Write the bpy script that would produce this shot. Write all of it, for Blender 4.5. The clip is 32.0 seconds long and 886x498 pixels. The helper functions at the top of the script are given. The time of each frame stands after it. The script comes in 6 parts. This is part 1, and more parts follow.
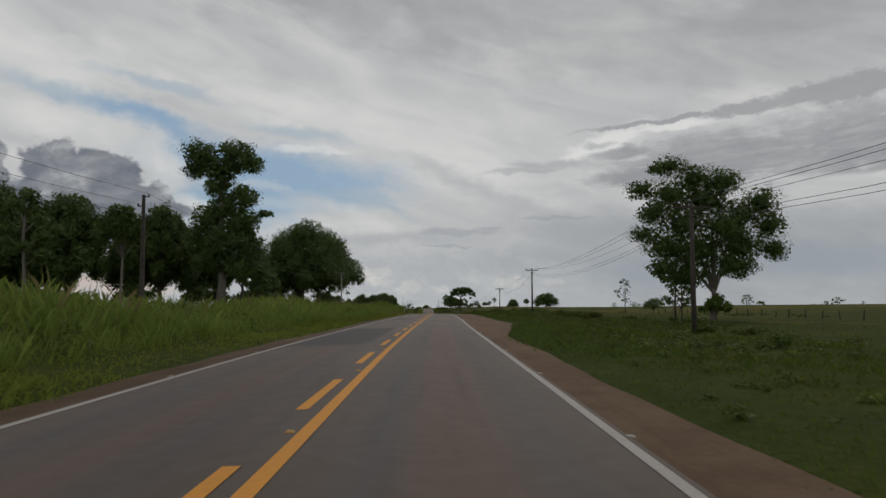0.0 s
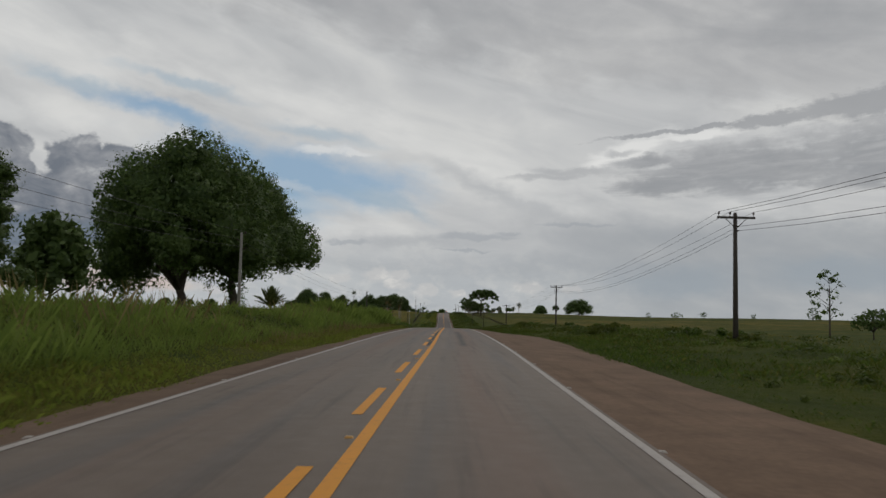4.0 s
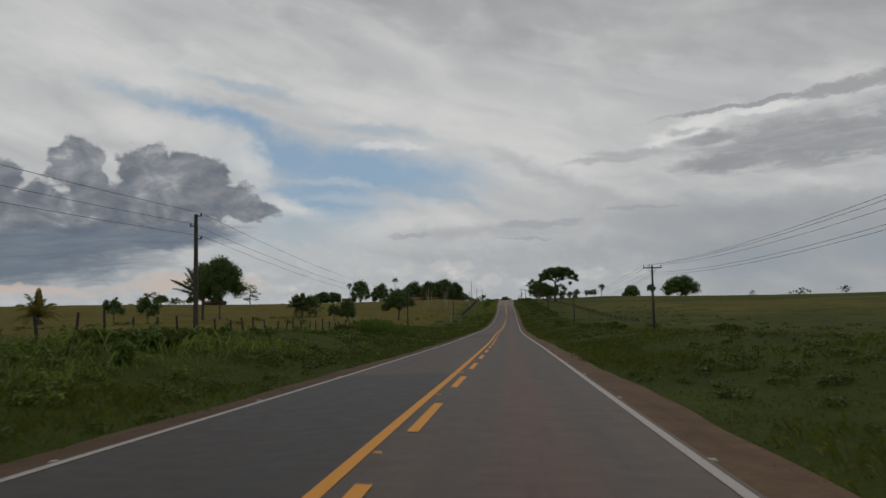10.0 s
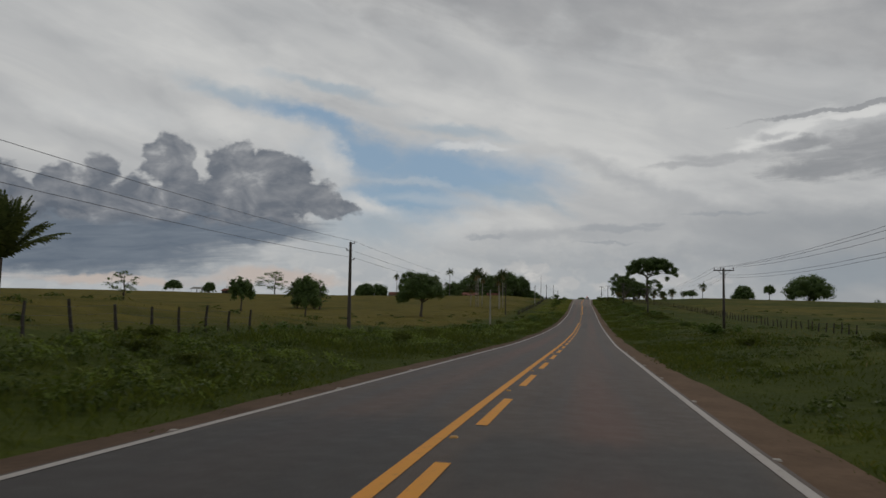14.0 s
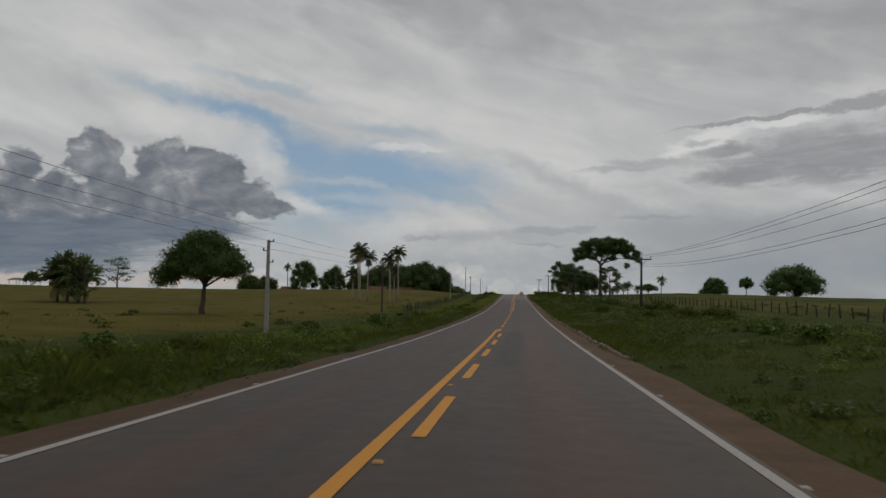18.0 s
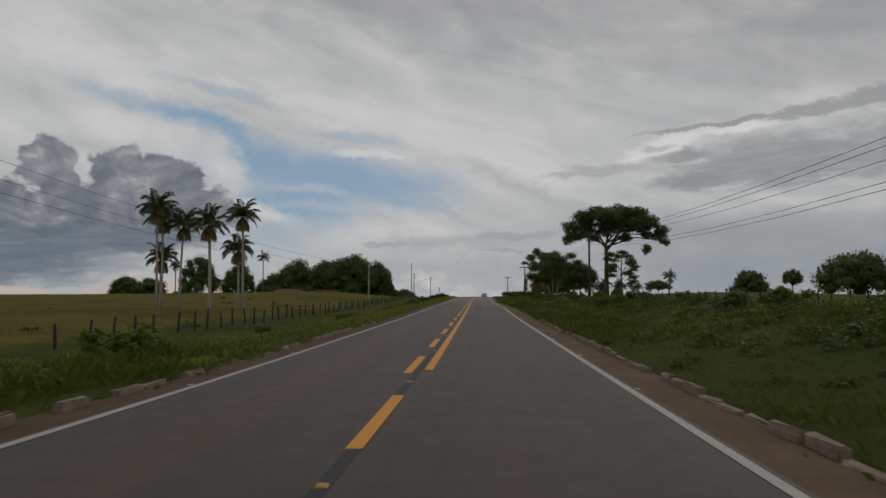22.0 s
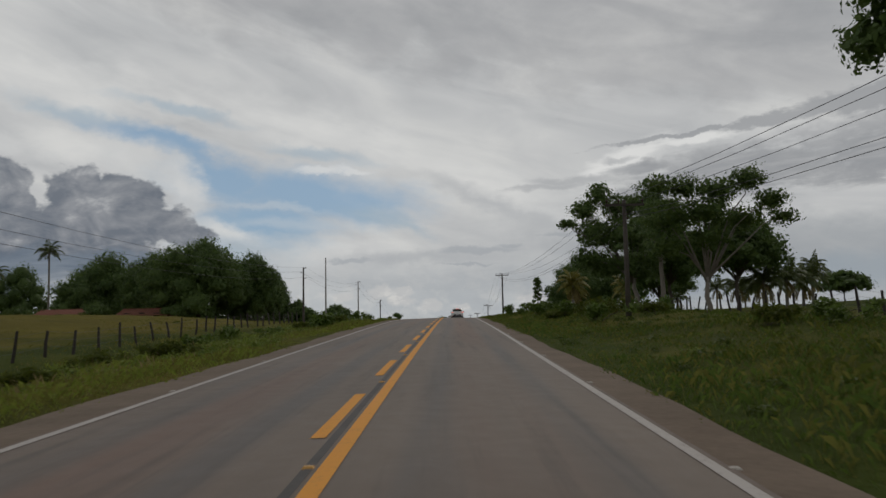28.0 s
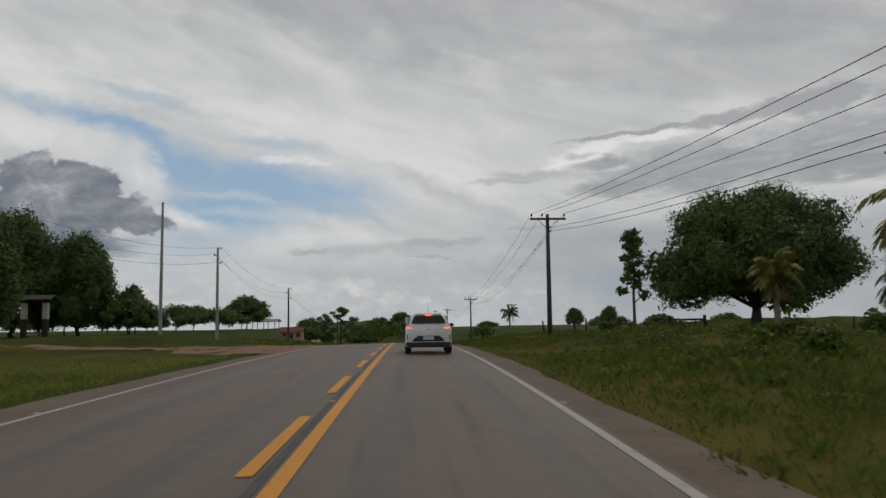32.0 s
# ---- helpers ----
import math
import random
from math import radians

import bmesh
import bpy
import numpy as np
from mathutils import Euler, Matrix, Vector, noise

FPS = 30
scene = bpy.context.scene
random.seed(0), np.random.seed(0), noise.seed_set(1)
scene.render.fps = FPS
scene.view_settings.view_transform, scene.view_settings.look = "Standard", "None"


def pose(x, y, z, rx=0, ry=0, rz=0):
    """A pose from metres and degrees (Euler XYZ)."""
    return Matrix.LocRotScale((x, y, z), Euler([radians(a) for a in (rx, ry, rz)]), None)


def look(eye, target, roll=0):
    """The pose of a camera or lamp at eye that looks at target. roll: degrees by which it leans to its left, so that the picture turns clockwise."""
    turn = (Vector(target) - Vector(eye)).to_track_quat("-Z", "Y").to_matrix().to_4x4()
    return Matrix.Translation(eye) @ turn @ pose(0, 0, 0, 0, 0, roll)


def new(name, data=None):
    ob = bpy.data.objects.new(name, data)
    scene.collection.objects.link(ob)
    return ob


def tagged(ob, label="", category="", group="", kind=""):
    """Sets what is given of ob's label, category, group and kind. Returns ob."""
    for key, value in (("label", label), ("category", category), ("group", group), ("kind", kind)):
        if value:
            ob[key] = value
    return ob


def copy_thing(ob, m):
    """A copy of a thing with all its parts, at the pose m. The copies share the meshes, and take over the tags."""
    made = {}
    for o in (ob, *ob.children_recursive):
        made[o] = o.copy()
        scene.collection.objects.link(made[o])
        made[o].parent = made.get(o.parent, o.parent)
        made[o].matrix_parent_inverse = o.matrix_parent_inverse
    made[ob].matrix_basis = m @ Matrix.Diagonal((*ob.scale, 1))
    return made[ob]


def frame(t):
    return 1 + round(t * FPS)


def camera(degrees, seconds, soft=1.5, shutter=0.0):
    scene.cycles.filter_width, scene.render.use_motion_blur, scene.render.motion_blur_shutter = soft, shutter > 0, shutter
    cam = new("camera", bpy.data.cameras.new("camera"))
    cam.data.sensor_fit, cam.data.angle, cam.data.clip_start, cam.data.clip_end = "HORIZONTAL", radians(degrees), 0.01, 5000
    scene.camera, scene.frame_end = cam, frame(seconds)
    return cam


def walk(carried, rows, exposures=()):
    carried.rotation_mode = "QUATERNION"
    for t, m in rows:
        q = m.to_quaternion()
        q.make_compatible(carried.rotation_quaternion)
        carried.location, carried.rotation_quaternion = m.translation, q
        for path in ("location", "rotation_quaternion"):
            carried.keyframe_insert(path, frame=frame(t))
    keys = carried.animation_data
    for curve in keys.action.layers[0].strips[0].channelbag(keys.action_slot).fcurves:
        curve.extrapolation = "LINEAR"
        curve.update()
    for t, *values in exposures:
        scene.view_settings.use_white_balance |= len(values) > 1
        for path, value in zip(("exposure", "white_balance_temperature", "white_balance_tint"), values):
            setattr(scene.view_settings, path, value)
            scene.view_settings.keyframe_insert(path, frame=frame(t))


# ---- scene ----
from itertools import product

cam = camera(60.0, 32.0, shutter=0.1)
# seconds, place in metres, yaw to the left, pitch, roll in degrees
PATH = [
    (0, 0.00, 0.00, 0.001, -1.64, 3.95, -0.31),
    (0.5, 0.21, 10.80, 0.042, -1.77, 4.03, -0.45),
    (1, 0.42, 21.61, 0.042, -1.87, 4.01, -0.07),
    (1.5, 0.62, 32.36, 0.008, -1.94, 4.10, 0.53),
    (2, 0.84, 43.17, -0.049, -2.02, 4.24, 0.88),
    (2.5, 1.07, 54.03, -0.098, -1.93, 4.43, 1.18),
    (3, 1.32, 64.97, -0.114, -1.37, 4.31, 1.01),
    (3.5, 1.58, 75.96, -0.118, -0.82, 4.29, 1.42),
    (5.5, 2.58, 120.58, -0.489, 1.83, 3.95, 0.19),
    (6, 2.80, 131.68, -0.600, 2.81, 3.90, 0.69),
    (6.5, 3.02, 142.76, -0.730, 3.66, 3.99, 0.71),
    (7, 3.24, 153.84, -0.911, 4.24, 4.30, 0.09),
    (7.5, 3.45, 164.95, -1.128, 3.37, 4.21, 0.15),
    (8, 3.65, 176.06, -1.356, 3.16, 4.12, 0.26),
    (8.5, 3.82, 187.14, -1.611, 3.87, 3.55, 0.42),
    (9, 3.95, 198.19, -1.907, 3.73, 3.42, 0.34),
    (9.5, 4.07, 209.22, -2.247, 3.63, 3.41, -0.12),
    (10, 4.17, 220.23, -2.628, 4.38, 3.52, -1.07),
    (10.5, 4.26, 231.24, -3.044, 5.40, 3.64, -0.92),
    (11, 4.35, 242.30, -3.489, 6.39, 3.63, -0.62),
    (11.5, 4.44, 253.40, -3.933, 7.11, 3.51, -0.55),
    (12, 4.53, 264.56, -4.345, 7.95, 3.44, -0.46),
    (12.5, 4.62, 275.80, -4.745, 8.73, 3.34, 0.34),
    (13, 4.70, 287.06, -5.169, 9.48, 3.38, 0.29),
    (13.5, 4.75, 298.30, -5.584, 10.06, 3.49, 0.28),
    (14, 4.77, 309.53, -5.962, 10.13, 3.60, 0.87),
    (14.5, 4.78, 320.75, -6.322, 9.49, 3.48, 0.17),
    (16.5, 5.04, 365.32, -7.716, 9.66, 3.38, 0.35),
    (17, 5.20, 376.57, -7.958, 8.68, 3.52, 1.00),
    (17.5, 5.37, 387.83, -8.174, 7.49, 3.61, 1.05),
    (18, 5.55, 399.12, -8.358, 5.31, 3.75, 1.00),
    (18.5, 5.72, 410.43, -8.509, 5.28, 3.76, 1.06),
    (19, 5.87, 421.82, -8.614, 4.78, 3.88, 1.14),
    (19.5, 6.00, 433.23, -8.688, 3.72, 3.90, 1.20),
    (20, 6.10, 444.63, -8.741, 3.27, 4.06, 1.00),
    (20.5, 6.18, 455.97, -8.752, 2.93, 4.04, 0.38),
    (21, 6.25, 467.17, -8.695, 2.11, 4.04, 0.40),
    (21.5, 6.31, 478.23, -8.611, 2.37, 4.24, 0.28),
    (22, 6.36, 489.17, -8.525, 2.49, 4.25, 0.26),
    (22.5, 6.40, 500.05, -8.407, 2.83, 4.30, 0.39),
    (23, 6.44, 510.88, -8.221, 2.99, 4.16, 0.44),
    (23.5, 6.49, 521.73, -8.017, 2.69, 4.32, -0.00),
    (24, 6.53, 532.57, -7.847, 1.10, 4.52, -0.38),
    (24.5, 6.57, 543.35, -7.662, 1.34, 4.44, -0.40),
    (25, 6.60, 554.04, -7.419, 1.58, 4.30, 0.08),
    (25.5, 6.63, 564.70, -7.157, 1.53, 4.53, 0.44),
    (27.5, 6.62, 607.07, -6.514, 0.27, 5.22, -0.95),
    (28, 6.75, 617.43, -6.233, -0.12, 5.33, -1.20),
    (28.5, 6.90, 627.75, -5.960, -0.63, 5.40, -1.24),
    (29, 7.06, 638.07, -5.713, -1.03, 5.33, -1.28),
    (29.5, 7.22, 648.38, -5.472, -1.14, 5.25, -1.29),
    (30, 7.37, 658.65, -5.220, -1.29, 4.74, -1.37),
    (30.5, 7.51, 668.86, -4.991, -1.67, 4.82, -0.95),
    (31, 7.64, 679.01, -4.811, -2.29, 4.73, -0.95),
    (31.5, 7.78, 689.11, -4.663, -2.63, 4.75, -0.63),
    (32, 7.94, 699.15, -4.535, -2.97, 4.73, -0.69),
]

def eye_pose(x, y, z, yaw, pitch, roll):
    a, b = radians(yaw), radians(pitch)
    ahead = Vector((-math.sin(a) * math.cos(b), math.cos(a) * math.cos(b), math.sin(b)))
    e = Vector((x, y, z))
    return look(e, e + ahead * 2, roll)


EXPOSURES = [(0, -0.1), (6, -0.02), (10, -0.15), (13, -0.22), (19, -0.25), (25, -0.2), (28, -0.1), (32, 0.0)]
walk(cam, [(r[0], eye_pose(*r[1:])) for r in PATH], EXPOSURES)

# ---- light ----
SUN_ELEV, SUN_AZ = 48.0, 25.0
sun = new("sun", bpy.data.lights.new("sun", "SUN"))
sun.data.energy, sun.data.angle, sun.data.color = 0.5, radians(25), (1.0, 0.95, 0.88)
sun.matrix_world = look((60, 120, 150), (0, 0, 0))
tagged(sun, kind="structure")


class Nodes:
    """Short hand for building node trees."""

    def __init__(self, tree):
        self.t = tree
        tree.nodes.clear()

    def add(self, kind, ins=None, **props):
        n = self.t.nodes.new(kind)
        for k, v in props.items():
            if k == "operation":
                n.operation = v
            elif k == "blend_type":
                n.blend_type = v
            elif k == "data_type":
                n.data_type = v
            elif k == "sky_type":
                n.sky_type = v
            elif k == "noise_dimensions":
                n.noise_dimensions = v
            elif k == "feature":
                n.feature = v
            elif k == "clamp":
                n.use_clamp = v
            elif k == "distance":
                n.inputs["Distance"].default_value = v
        for k, v in (ins or {}).items():
            self.plug(v, n.inputs[k])
        return n

    def plug(self, v, socket):
        if isinstance(v, bpy.types.NodeSocket):
            self.t.links.new(v, socket)
        elif isinstance(v, tuple) and len(v) == 3 and socket.type == "RGBA":
            socket.default_value = (*v, 1)
        else:
            socket.default_value = v

    def math(self, op, a, b=0.0, clamp=False):
        return self.add("ShaderNodeMath", {0: a, 1: b}, operation=op, clamp=clamp).outputs[0]

    def mix(self, f, a, b, how="MIX"):
        n = self.t.nodes.new("ShaderNodeMix")
        n.data_type, n.blend_type = "RGBA", how
        self.plug(f, n.inputs[0]), self.plug(a, n.inputs[6]), self.plug(b, n.inputs[7])
        return n.outputs[2]

    def noise(self, vec, scale, detail=4.0, rough=0.55, dist=0.0):
        return self.add("ShaderNodeTexNoise", {"Vector": vec, "Scale": scale, "Detail": detail, "Roughness": rough, "Distortion": dist}).outputs[0]

    def ramp(self, v, stops):
        n = self.t.nodes.new("ShaderNodeValToRGB")
        self.t.links.new(v, n.inputs[0])
        els = n.color_ramp.elements
        while len(els) < len(stops):
            els.new(0.5)
        for e, (p, c) in zip(els, stops):
            e.position, e.color = p, (*(c if isinstance(c, tuple) else (c, c, c)), 1)
        return n.outputs[0]

    def step(self, v, lo, hi):
        n = self.t.nodes.new("ShaderNodeMapRange")
        n.interpolation_type = "SMOOTHSTEP"
        self.plug(v, n.inputs[0])
        n.inputs[1].default_value, n.inputs[2].default_value = lo, hi
        return n.outputs[0]


def sky():
    w = bpy.data.worlds.new("sky")
    scene.world = w
    w.use_nodes = True
    k = Nodes(w.node_tree)
    gen = k.add("ShaderNodeTexCoord").outputs["Generated"]
    xyz = k.add("ShaderNodeSeparateXYZ", {0: gen}).outputs
    az = k.math("MULTIPLY", k.math("ARCTAN2", xyz[0], xyz[1]), 57.2958)
    el = k.math("MULTIPLY", k.math("ARCSINE", xyz[2]), 57.2958)
    nish = k.add("ShaderNodeTexSky", sky_type="NISHITA")
    nish.sun_disc, nish.sun_elevation, nish.sun_rotation = False, radians(SUN_ELEV), radians(SUN_AZ)
    blue = k.add("ShaderNodeVectorMath", {0: nish.outputs[0], 1: (0.06, 0.075, 0.10)}, operation="MULTIPLY").outputs[0]
    blue = k.mix(0.8, blue, (0.275, 0.385, 0.485))

    def mulf(f, a):
        return k.math("MULTIPLY", f, a)

    def add(a, b):
        return k.math("ADD", a, b)

    def inv(a):
        return k.math("SUBTRACT", 1.0, a)

    aev = k.add("ShaderNodeCombineXYZ", {0: az, 1: mulf(el, 1.5), 2: 0.0}).outputs[0]
    wob = k.math("SUBTRACT", k.noise(aev, 0.17, 6, 0.6, 0.3), 0.5)
    wob2 = k.math("SUBTRACT", k.noise(aev, 0.6, 8, 0.62, 0.2), 0.5)
    wide = k.add("ShaderNodeCombineXYZ", {0: mulf(az, 0.4), 1: mulf(k.math("SUBTRACT", el, mulf(az, 0.07)), 2.4), 2: 3.0}).outputs[0]
    ripple = k.math("SUBTRACT", k.noise(wide, 0.75, 7, 0.6, 0.5), 0.5)
    # drifts that lean down to the east, as the high cloud does
    slant = k.add("ShaderNodeCombineXYZ", {0: mulf(az, 0.45), 1: mulf(add(el, mulf(az, 0.24)), 1.5), 2: 7.0}).outputs[0]
    drift = k.math("SUBTRACT", k.noise(slant, 0.2, 5, 0.5, 0.6), 0.5)
    fleece = k.math("SUBTRACT", add(mulf(k.noise(slant, 0.55, 5, 0.52, 0.4), 0.6), mulf(k.noise(aev, 0.28, 6, 0.55, 0.3), 0.4)), 0.5)
    # the same directions, pushed about by two sizes of swirl
    swirl = k.add("ShaderNodeTexNoise", {"Vector": aev, "Scale": 0.16, "Detail": 3.0, "Roughness": 0.5}).outputs["Color"]
    swirl2 = k.add("ShaderNodeTexNoise", {"Vector": aev, "Scale": 0.7, "Detail": 5.0, "Roughness": 0.6}).outputs["Color"]
    sx, sx2 = (k.add("ShaderNodeSeparateXYZ", {0: v}).outputs for v in (swirl, swirl2))

    def warped(big, small, flat=0.45):
        a = add(az, add(mulf(k.math("SUBTRACT", sx[0], 0.5), big), mulf(k.math("SUBTRACT", sx2[0], 0.5), small)))
        e = add(el, add(mulf(k.math("SUBTRACT", sx[1], 0.5), big * flat), mulf(k.math("SUBTRACT", sx2[1], 0.5), small * flat)))
        return a, e

    def blobs(items, at, lo, hi, extra=None):
        """Soft union of ellipses: azimuth, elevation, half width, half height, lean."""
        a, e = at
        total = None
        for a0, e0, ra, re, lean in items:
            da, de = k.math("SUBTRACT", a, a0), k.math("SUBTRACT", e, e0)
            de = k.math("SUBTRACT", de, mulf(da, lean))
            da, de = k.math("DIVIDE", da, ra), k.math("DIVIDE", de, re)
            v = inv(k.math("SQRT", add(mulf(da, da), mulf(de, de))))
            total = v if total is None else k.math("MAXIMUM", total, v)
        if extra is not None:
            total = add(total, extra)
        return k.step(total, lo, hi)

    loose, soft, tight = warped(9.0, 3.0), warped(5.0, 2.4), warped(1.6, 1.2, 0.8)
    # the high deck: broad pale and grey drifts
    col = k.ramp(add(drift, 0.5), [(0.3, (0.47, 0.475, 0.485)), (0.5, (0.555, 0.555, 0.558)), (0.7, (0.655, 0.648, 0.635))])
    veil = blobs([(-26, 16.6, 15, 2.6, -0.10), (-8, 14.0, 14, 3.0, -0.22), (3, 10.6, 10, 2.8, -0.28), (8, 8.0, 9, 1.4, -0.1), (-8, 5.0, 9, 1.3, 0.05), (22, 6.9, 9, 0.8, 0.0)], loose, -0.1, 0.9, mulf(fleece, 0.7))
    col = k.mix(mulf(veil, 0.75), col, k.ramp(add(fleece, 0.5), [(0.3, (0.60, 0.60, 0.60)), (0.68, (0.725, 0.715, 0.70))]))
    grey = blobs([(3.0, 8.9, 8.5, 1.3, -0.38), (-2.0, 4.4, 9, 0.9, 0.0), (14, 5.0, 13, 1.3, 0.0), (8, 3.0, 12, 1.0, 0.0)], loose, -0.1, 1.0, mulf(fleece, 0.6))
    col = k.mix(mulf(grey, 0.65), col, (0.41, 0.42, 0.44))
    # grey lid towards the zenith, its edge falling to the east
    edge = add(add(k.math("SUBTRACT", el, 17.6), mulf(k.math("MAXIMUM", az, -30.0), 0.16)), add(mulf(wob, 9.0), mulf(fleece, 6.0)))
    lid = k.step(edge, -1.5, 3.4)
    patch = add(mulf(drift, 0.9), mulf(wob, 0.7))
    col = k.mix(mulf(lid, 0.85), col, k.ramp(add(patch, 0.5), [(0.25, (0.325, 0.33, 0.345)), (0.5, (0.40, 0.40, 0.41)), (0.78, (0.52, 0.515, 0.515))]))
    # the opening of blue, and the pale threads across it
    gap = blobs([(-10.5, 9.5, 9.4, 2.3, -0.10), (-15.5, 10.6, 4.6, 2.0, -0.2), (-12.6, 7.4, 5.0, 2.2, -0.05), (-19.5, 12.6, 6.0, 1.0, -0.26)], soft, -0.3, 0.7, add(mulf(fleece, 0.9), mulf(drift, 0.4)))
    col = k.mix(mulf(gap, 0.95), col, blue)
    thin = blobs([(-15.5, 4.8, 6.5, 1.9, 0.0), (-26.0, 14.8, 5, 0.9, -0.2), (-9, 12.6, 6, 0.7, -0.15), (-19, 15.2, 6, 0.6, -0.2), (-4, 7.6, 5, 0.9, -0.3)], soft, -0.1, 0.9, mulf(fleece, 0.9))
    col = k.mix(mulf(thin, 0.6), col, (0.33, 0.425, 0.51))
    milk = blobs([(-10.6, 7.2, 5.5, 0.7, -0.05), (-14, 5.9, 6, 0.6, 0.0), (-12, 8.6, 5, 0.35, -0.1)], soft, -0.1, 0.9, mulf(fleece, 1.1))
    col = k.mix(mulf(milk, 0.5), col, (0.50, 0.55, 0.60))
    wisp = blobs([(-8.9, 11.3, 3.0, 0.42, 0.0), (-6.5, 11.2, 2.0, 0.3, -0.05)], tight, 0.0, 0.7, mulf(fleece, 1.2))
    col = k.mix(mulf(wisp, 0.75), col, (0.70, 0.70, 0.70))
    white = blobs([(-34, 12.2, 8, 1.6, 0.0), (-25.5, 12.2, 6.5, 1.7, -0.1), (-18.6, 10.3, 2.4, 2.0, -0.6), (-15.2, 6.6, 2.6, 1.0, -0.3)], soft, -0.15, 0.9, mulf(fleece, 1.0))
    col = k.mix(mulf(white, 0.85), col, k.ramp(add(wob, 0.5), [(0.35, (0.60, 0.605, 0.61)), (0.65, (0.71, 0.70, 0.685))]))
    # low haze
    low = inv(k.step(el, 1.0, 6.0))
    col = k.mix(mulf(low, 0.6), col, k.ramp(add(wob2, 0.02), [(0.0, (0.40, 0.43, 0.46)), (0.12, (0.485, 0.50, 0.51))]))
    east = k.math("MULTIPLY", k.step(add(az, mulf(wob, 14.0)), 3.0, 20.0), inv(k.step(add(el, mulf(wob2, 2.0)), 5.0, 7.5)))
    col = k.mix(mulf(east, 0.85), col, k.ramp(add(fleece, 0.5), [(0.3, (0.33, 0.35, 0.375)), (0.7, (0.43, 0.44, 0.45))]))
    # the long grey cloud in the east: bright rim, ragged streak above, flat foot
    rim = blobs([(14.4, 11.6, 3.4, 1.2, 0.35), (12.2, 10.9, 2.0, 0.8, 0.0), (18.5, 12.5, 5, 0.5, 0.1)], tight, -0.1, 0.7, mulf(ripple, 1.1))
    col = k.mix(mulf(rim, 0.8), col, (0.78, 0.77, 0.755))
    foot = inv(k.step(add(el, add(mulf(ripple, 1.2), mulf(az, -0.01))), 7.6, 8.4))
    sheet = blobs([(22.0, 10.0, 9.0, 2.2, 0.05), (15.2, 10.7, 2.4, 0.6, 0.05), (16.5, 9.0, 4.5, 0.9, 0.0), (34, 10.5, 13, 3.2, 0.03), (50, 9, 14, 5, 0)], tight, -0.1, 0.55, add(mulf(ripple, 1.3), mulf(wob2, 0.8)))
    sheet = k.math("MULTIPLY", sheet, inv(foot))
    tone = k.ramp(add(add(mulf(ripple, 0.8), mulf(el, 0.03)), 0.2), [(0.3, (0.265, 0.275, 0.295)), (0.5, (0.325, 0.33, 0.345)), (0.75, (0.44, 0.44, 0.45))])
    col = k.mix(mulf(sheet, 0.92), col, tone)
    tail = blobs([(10.5, 10.2, 5.0, 0.45, 0.0), (8.0, 9.8, 4.5, 0.3, 0.05), (13.4, 10.6, 2.0, 0.5, 0.1), (13.2, 11.3, 1.6, 0.25, 0.05)], tight, -0.1, 0.7, mulf(ripple, 1.3))
    col = k.mix(mulf(tail, 0.6), col, (0.38, 0.385, 0.40))
    crest = blobs([(17.6, 12.9, 6.2, 0.2, 0.095), (23.5, 13.2, 3.5, 0.5, 0.08), (29, 13.8, 5, 1.0, 0.05)], tight, -0.1, 0.4, add(mulf(ripple, 1.0), mulf(wob2, 1.1)))
    col = k.mix(mulf(crest, 0.85), col, (0.335, 0.34, 0.355))
    streak = blobs([(2.6, 5.2, 4.0, 0.42, 0), (5.0, 5.5, 1.3, 0.22, 0), (-6.8, 4.4, 2.2, 0.22, 0), (10, 6.2, 4, 0.2, 0.02), (2, 4.1, 3, 0.15, 0)], tight, 0.0, 0.6, mulf(ripple, 0.9))
    col = k.mix(mulf(streak, 0.6), col, (0.36, 0.38, 0.41))
    bruise = blobs([(17, 2.3, 8, 1.7, 0), (28, 2.6, 8, 1.8, 0)], soft, 0.0, 0.8, mulf(wob, 0.6))
    col = k.mix(mulf(bruise, 0.65), col, (0.30, 0.35, 0.40))
    # heads of cauliflower, in three sizes
    cell = None
    for size, amount in ((0.42, 1.0), (0.95, 0.55), (2.1, 0.3)):
        v = k.add("ShaderNodeTexVoronoi", {"Vector": k.add("ShaderNodeCombineXYZ", {0: tight[0], 1: mulf(tight[1], 1.25), 2: size}).outputs[0], "Scale": size, "Smoothness": 0.35}, feature="SMOOTH_F1").outputs["Distance"]
        v = mulf(k.math("SUBTRACT", 0.42, v), amount)
        cell = v if cell is None else add(cell, v)
    # small bright heaps along the horizon
    puffs = blobs([(-3.0, 1.5, 0.9, 0.5, 0), (-2.8, 2.3, 0.7, 0.4, 0), (-0.9, 1.3, 0.9, 0.6, 0), (-4.5, 2.2, 1.0, 0.5, 0), (1.2, 0.9, 0.7, 0.4, 0), (6.4, 1.6, 1.3, 0.6, 0), (10, 1.4, 1.0, 0.3, 0), (-7.2, 2.0, 1.2, 0.5, 0), (-19, 1.6, 1.4, 0.7, 0), (-16, 1.0, 1.5, 0.5, 0)], tight, 0.0, 0.5, add(mulf(cell, 0.7), 0.2))
    col = k.mix(mulf(puffs, 0.6), col, k.ramp(add(wob2, add(mulf(cell, 0.15), 0.0)), [(0.0, (0.58, 0.565, 0.555)), (0.14, (0.76, 0.725, 0.69))]))
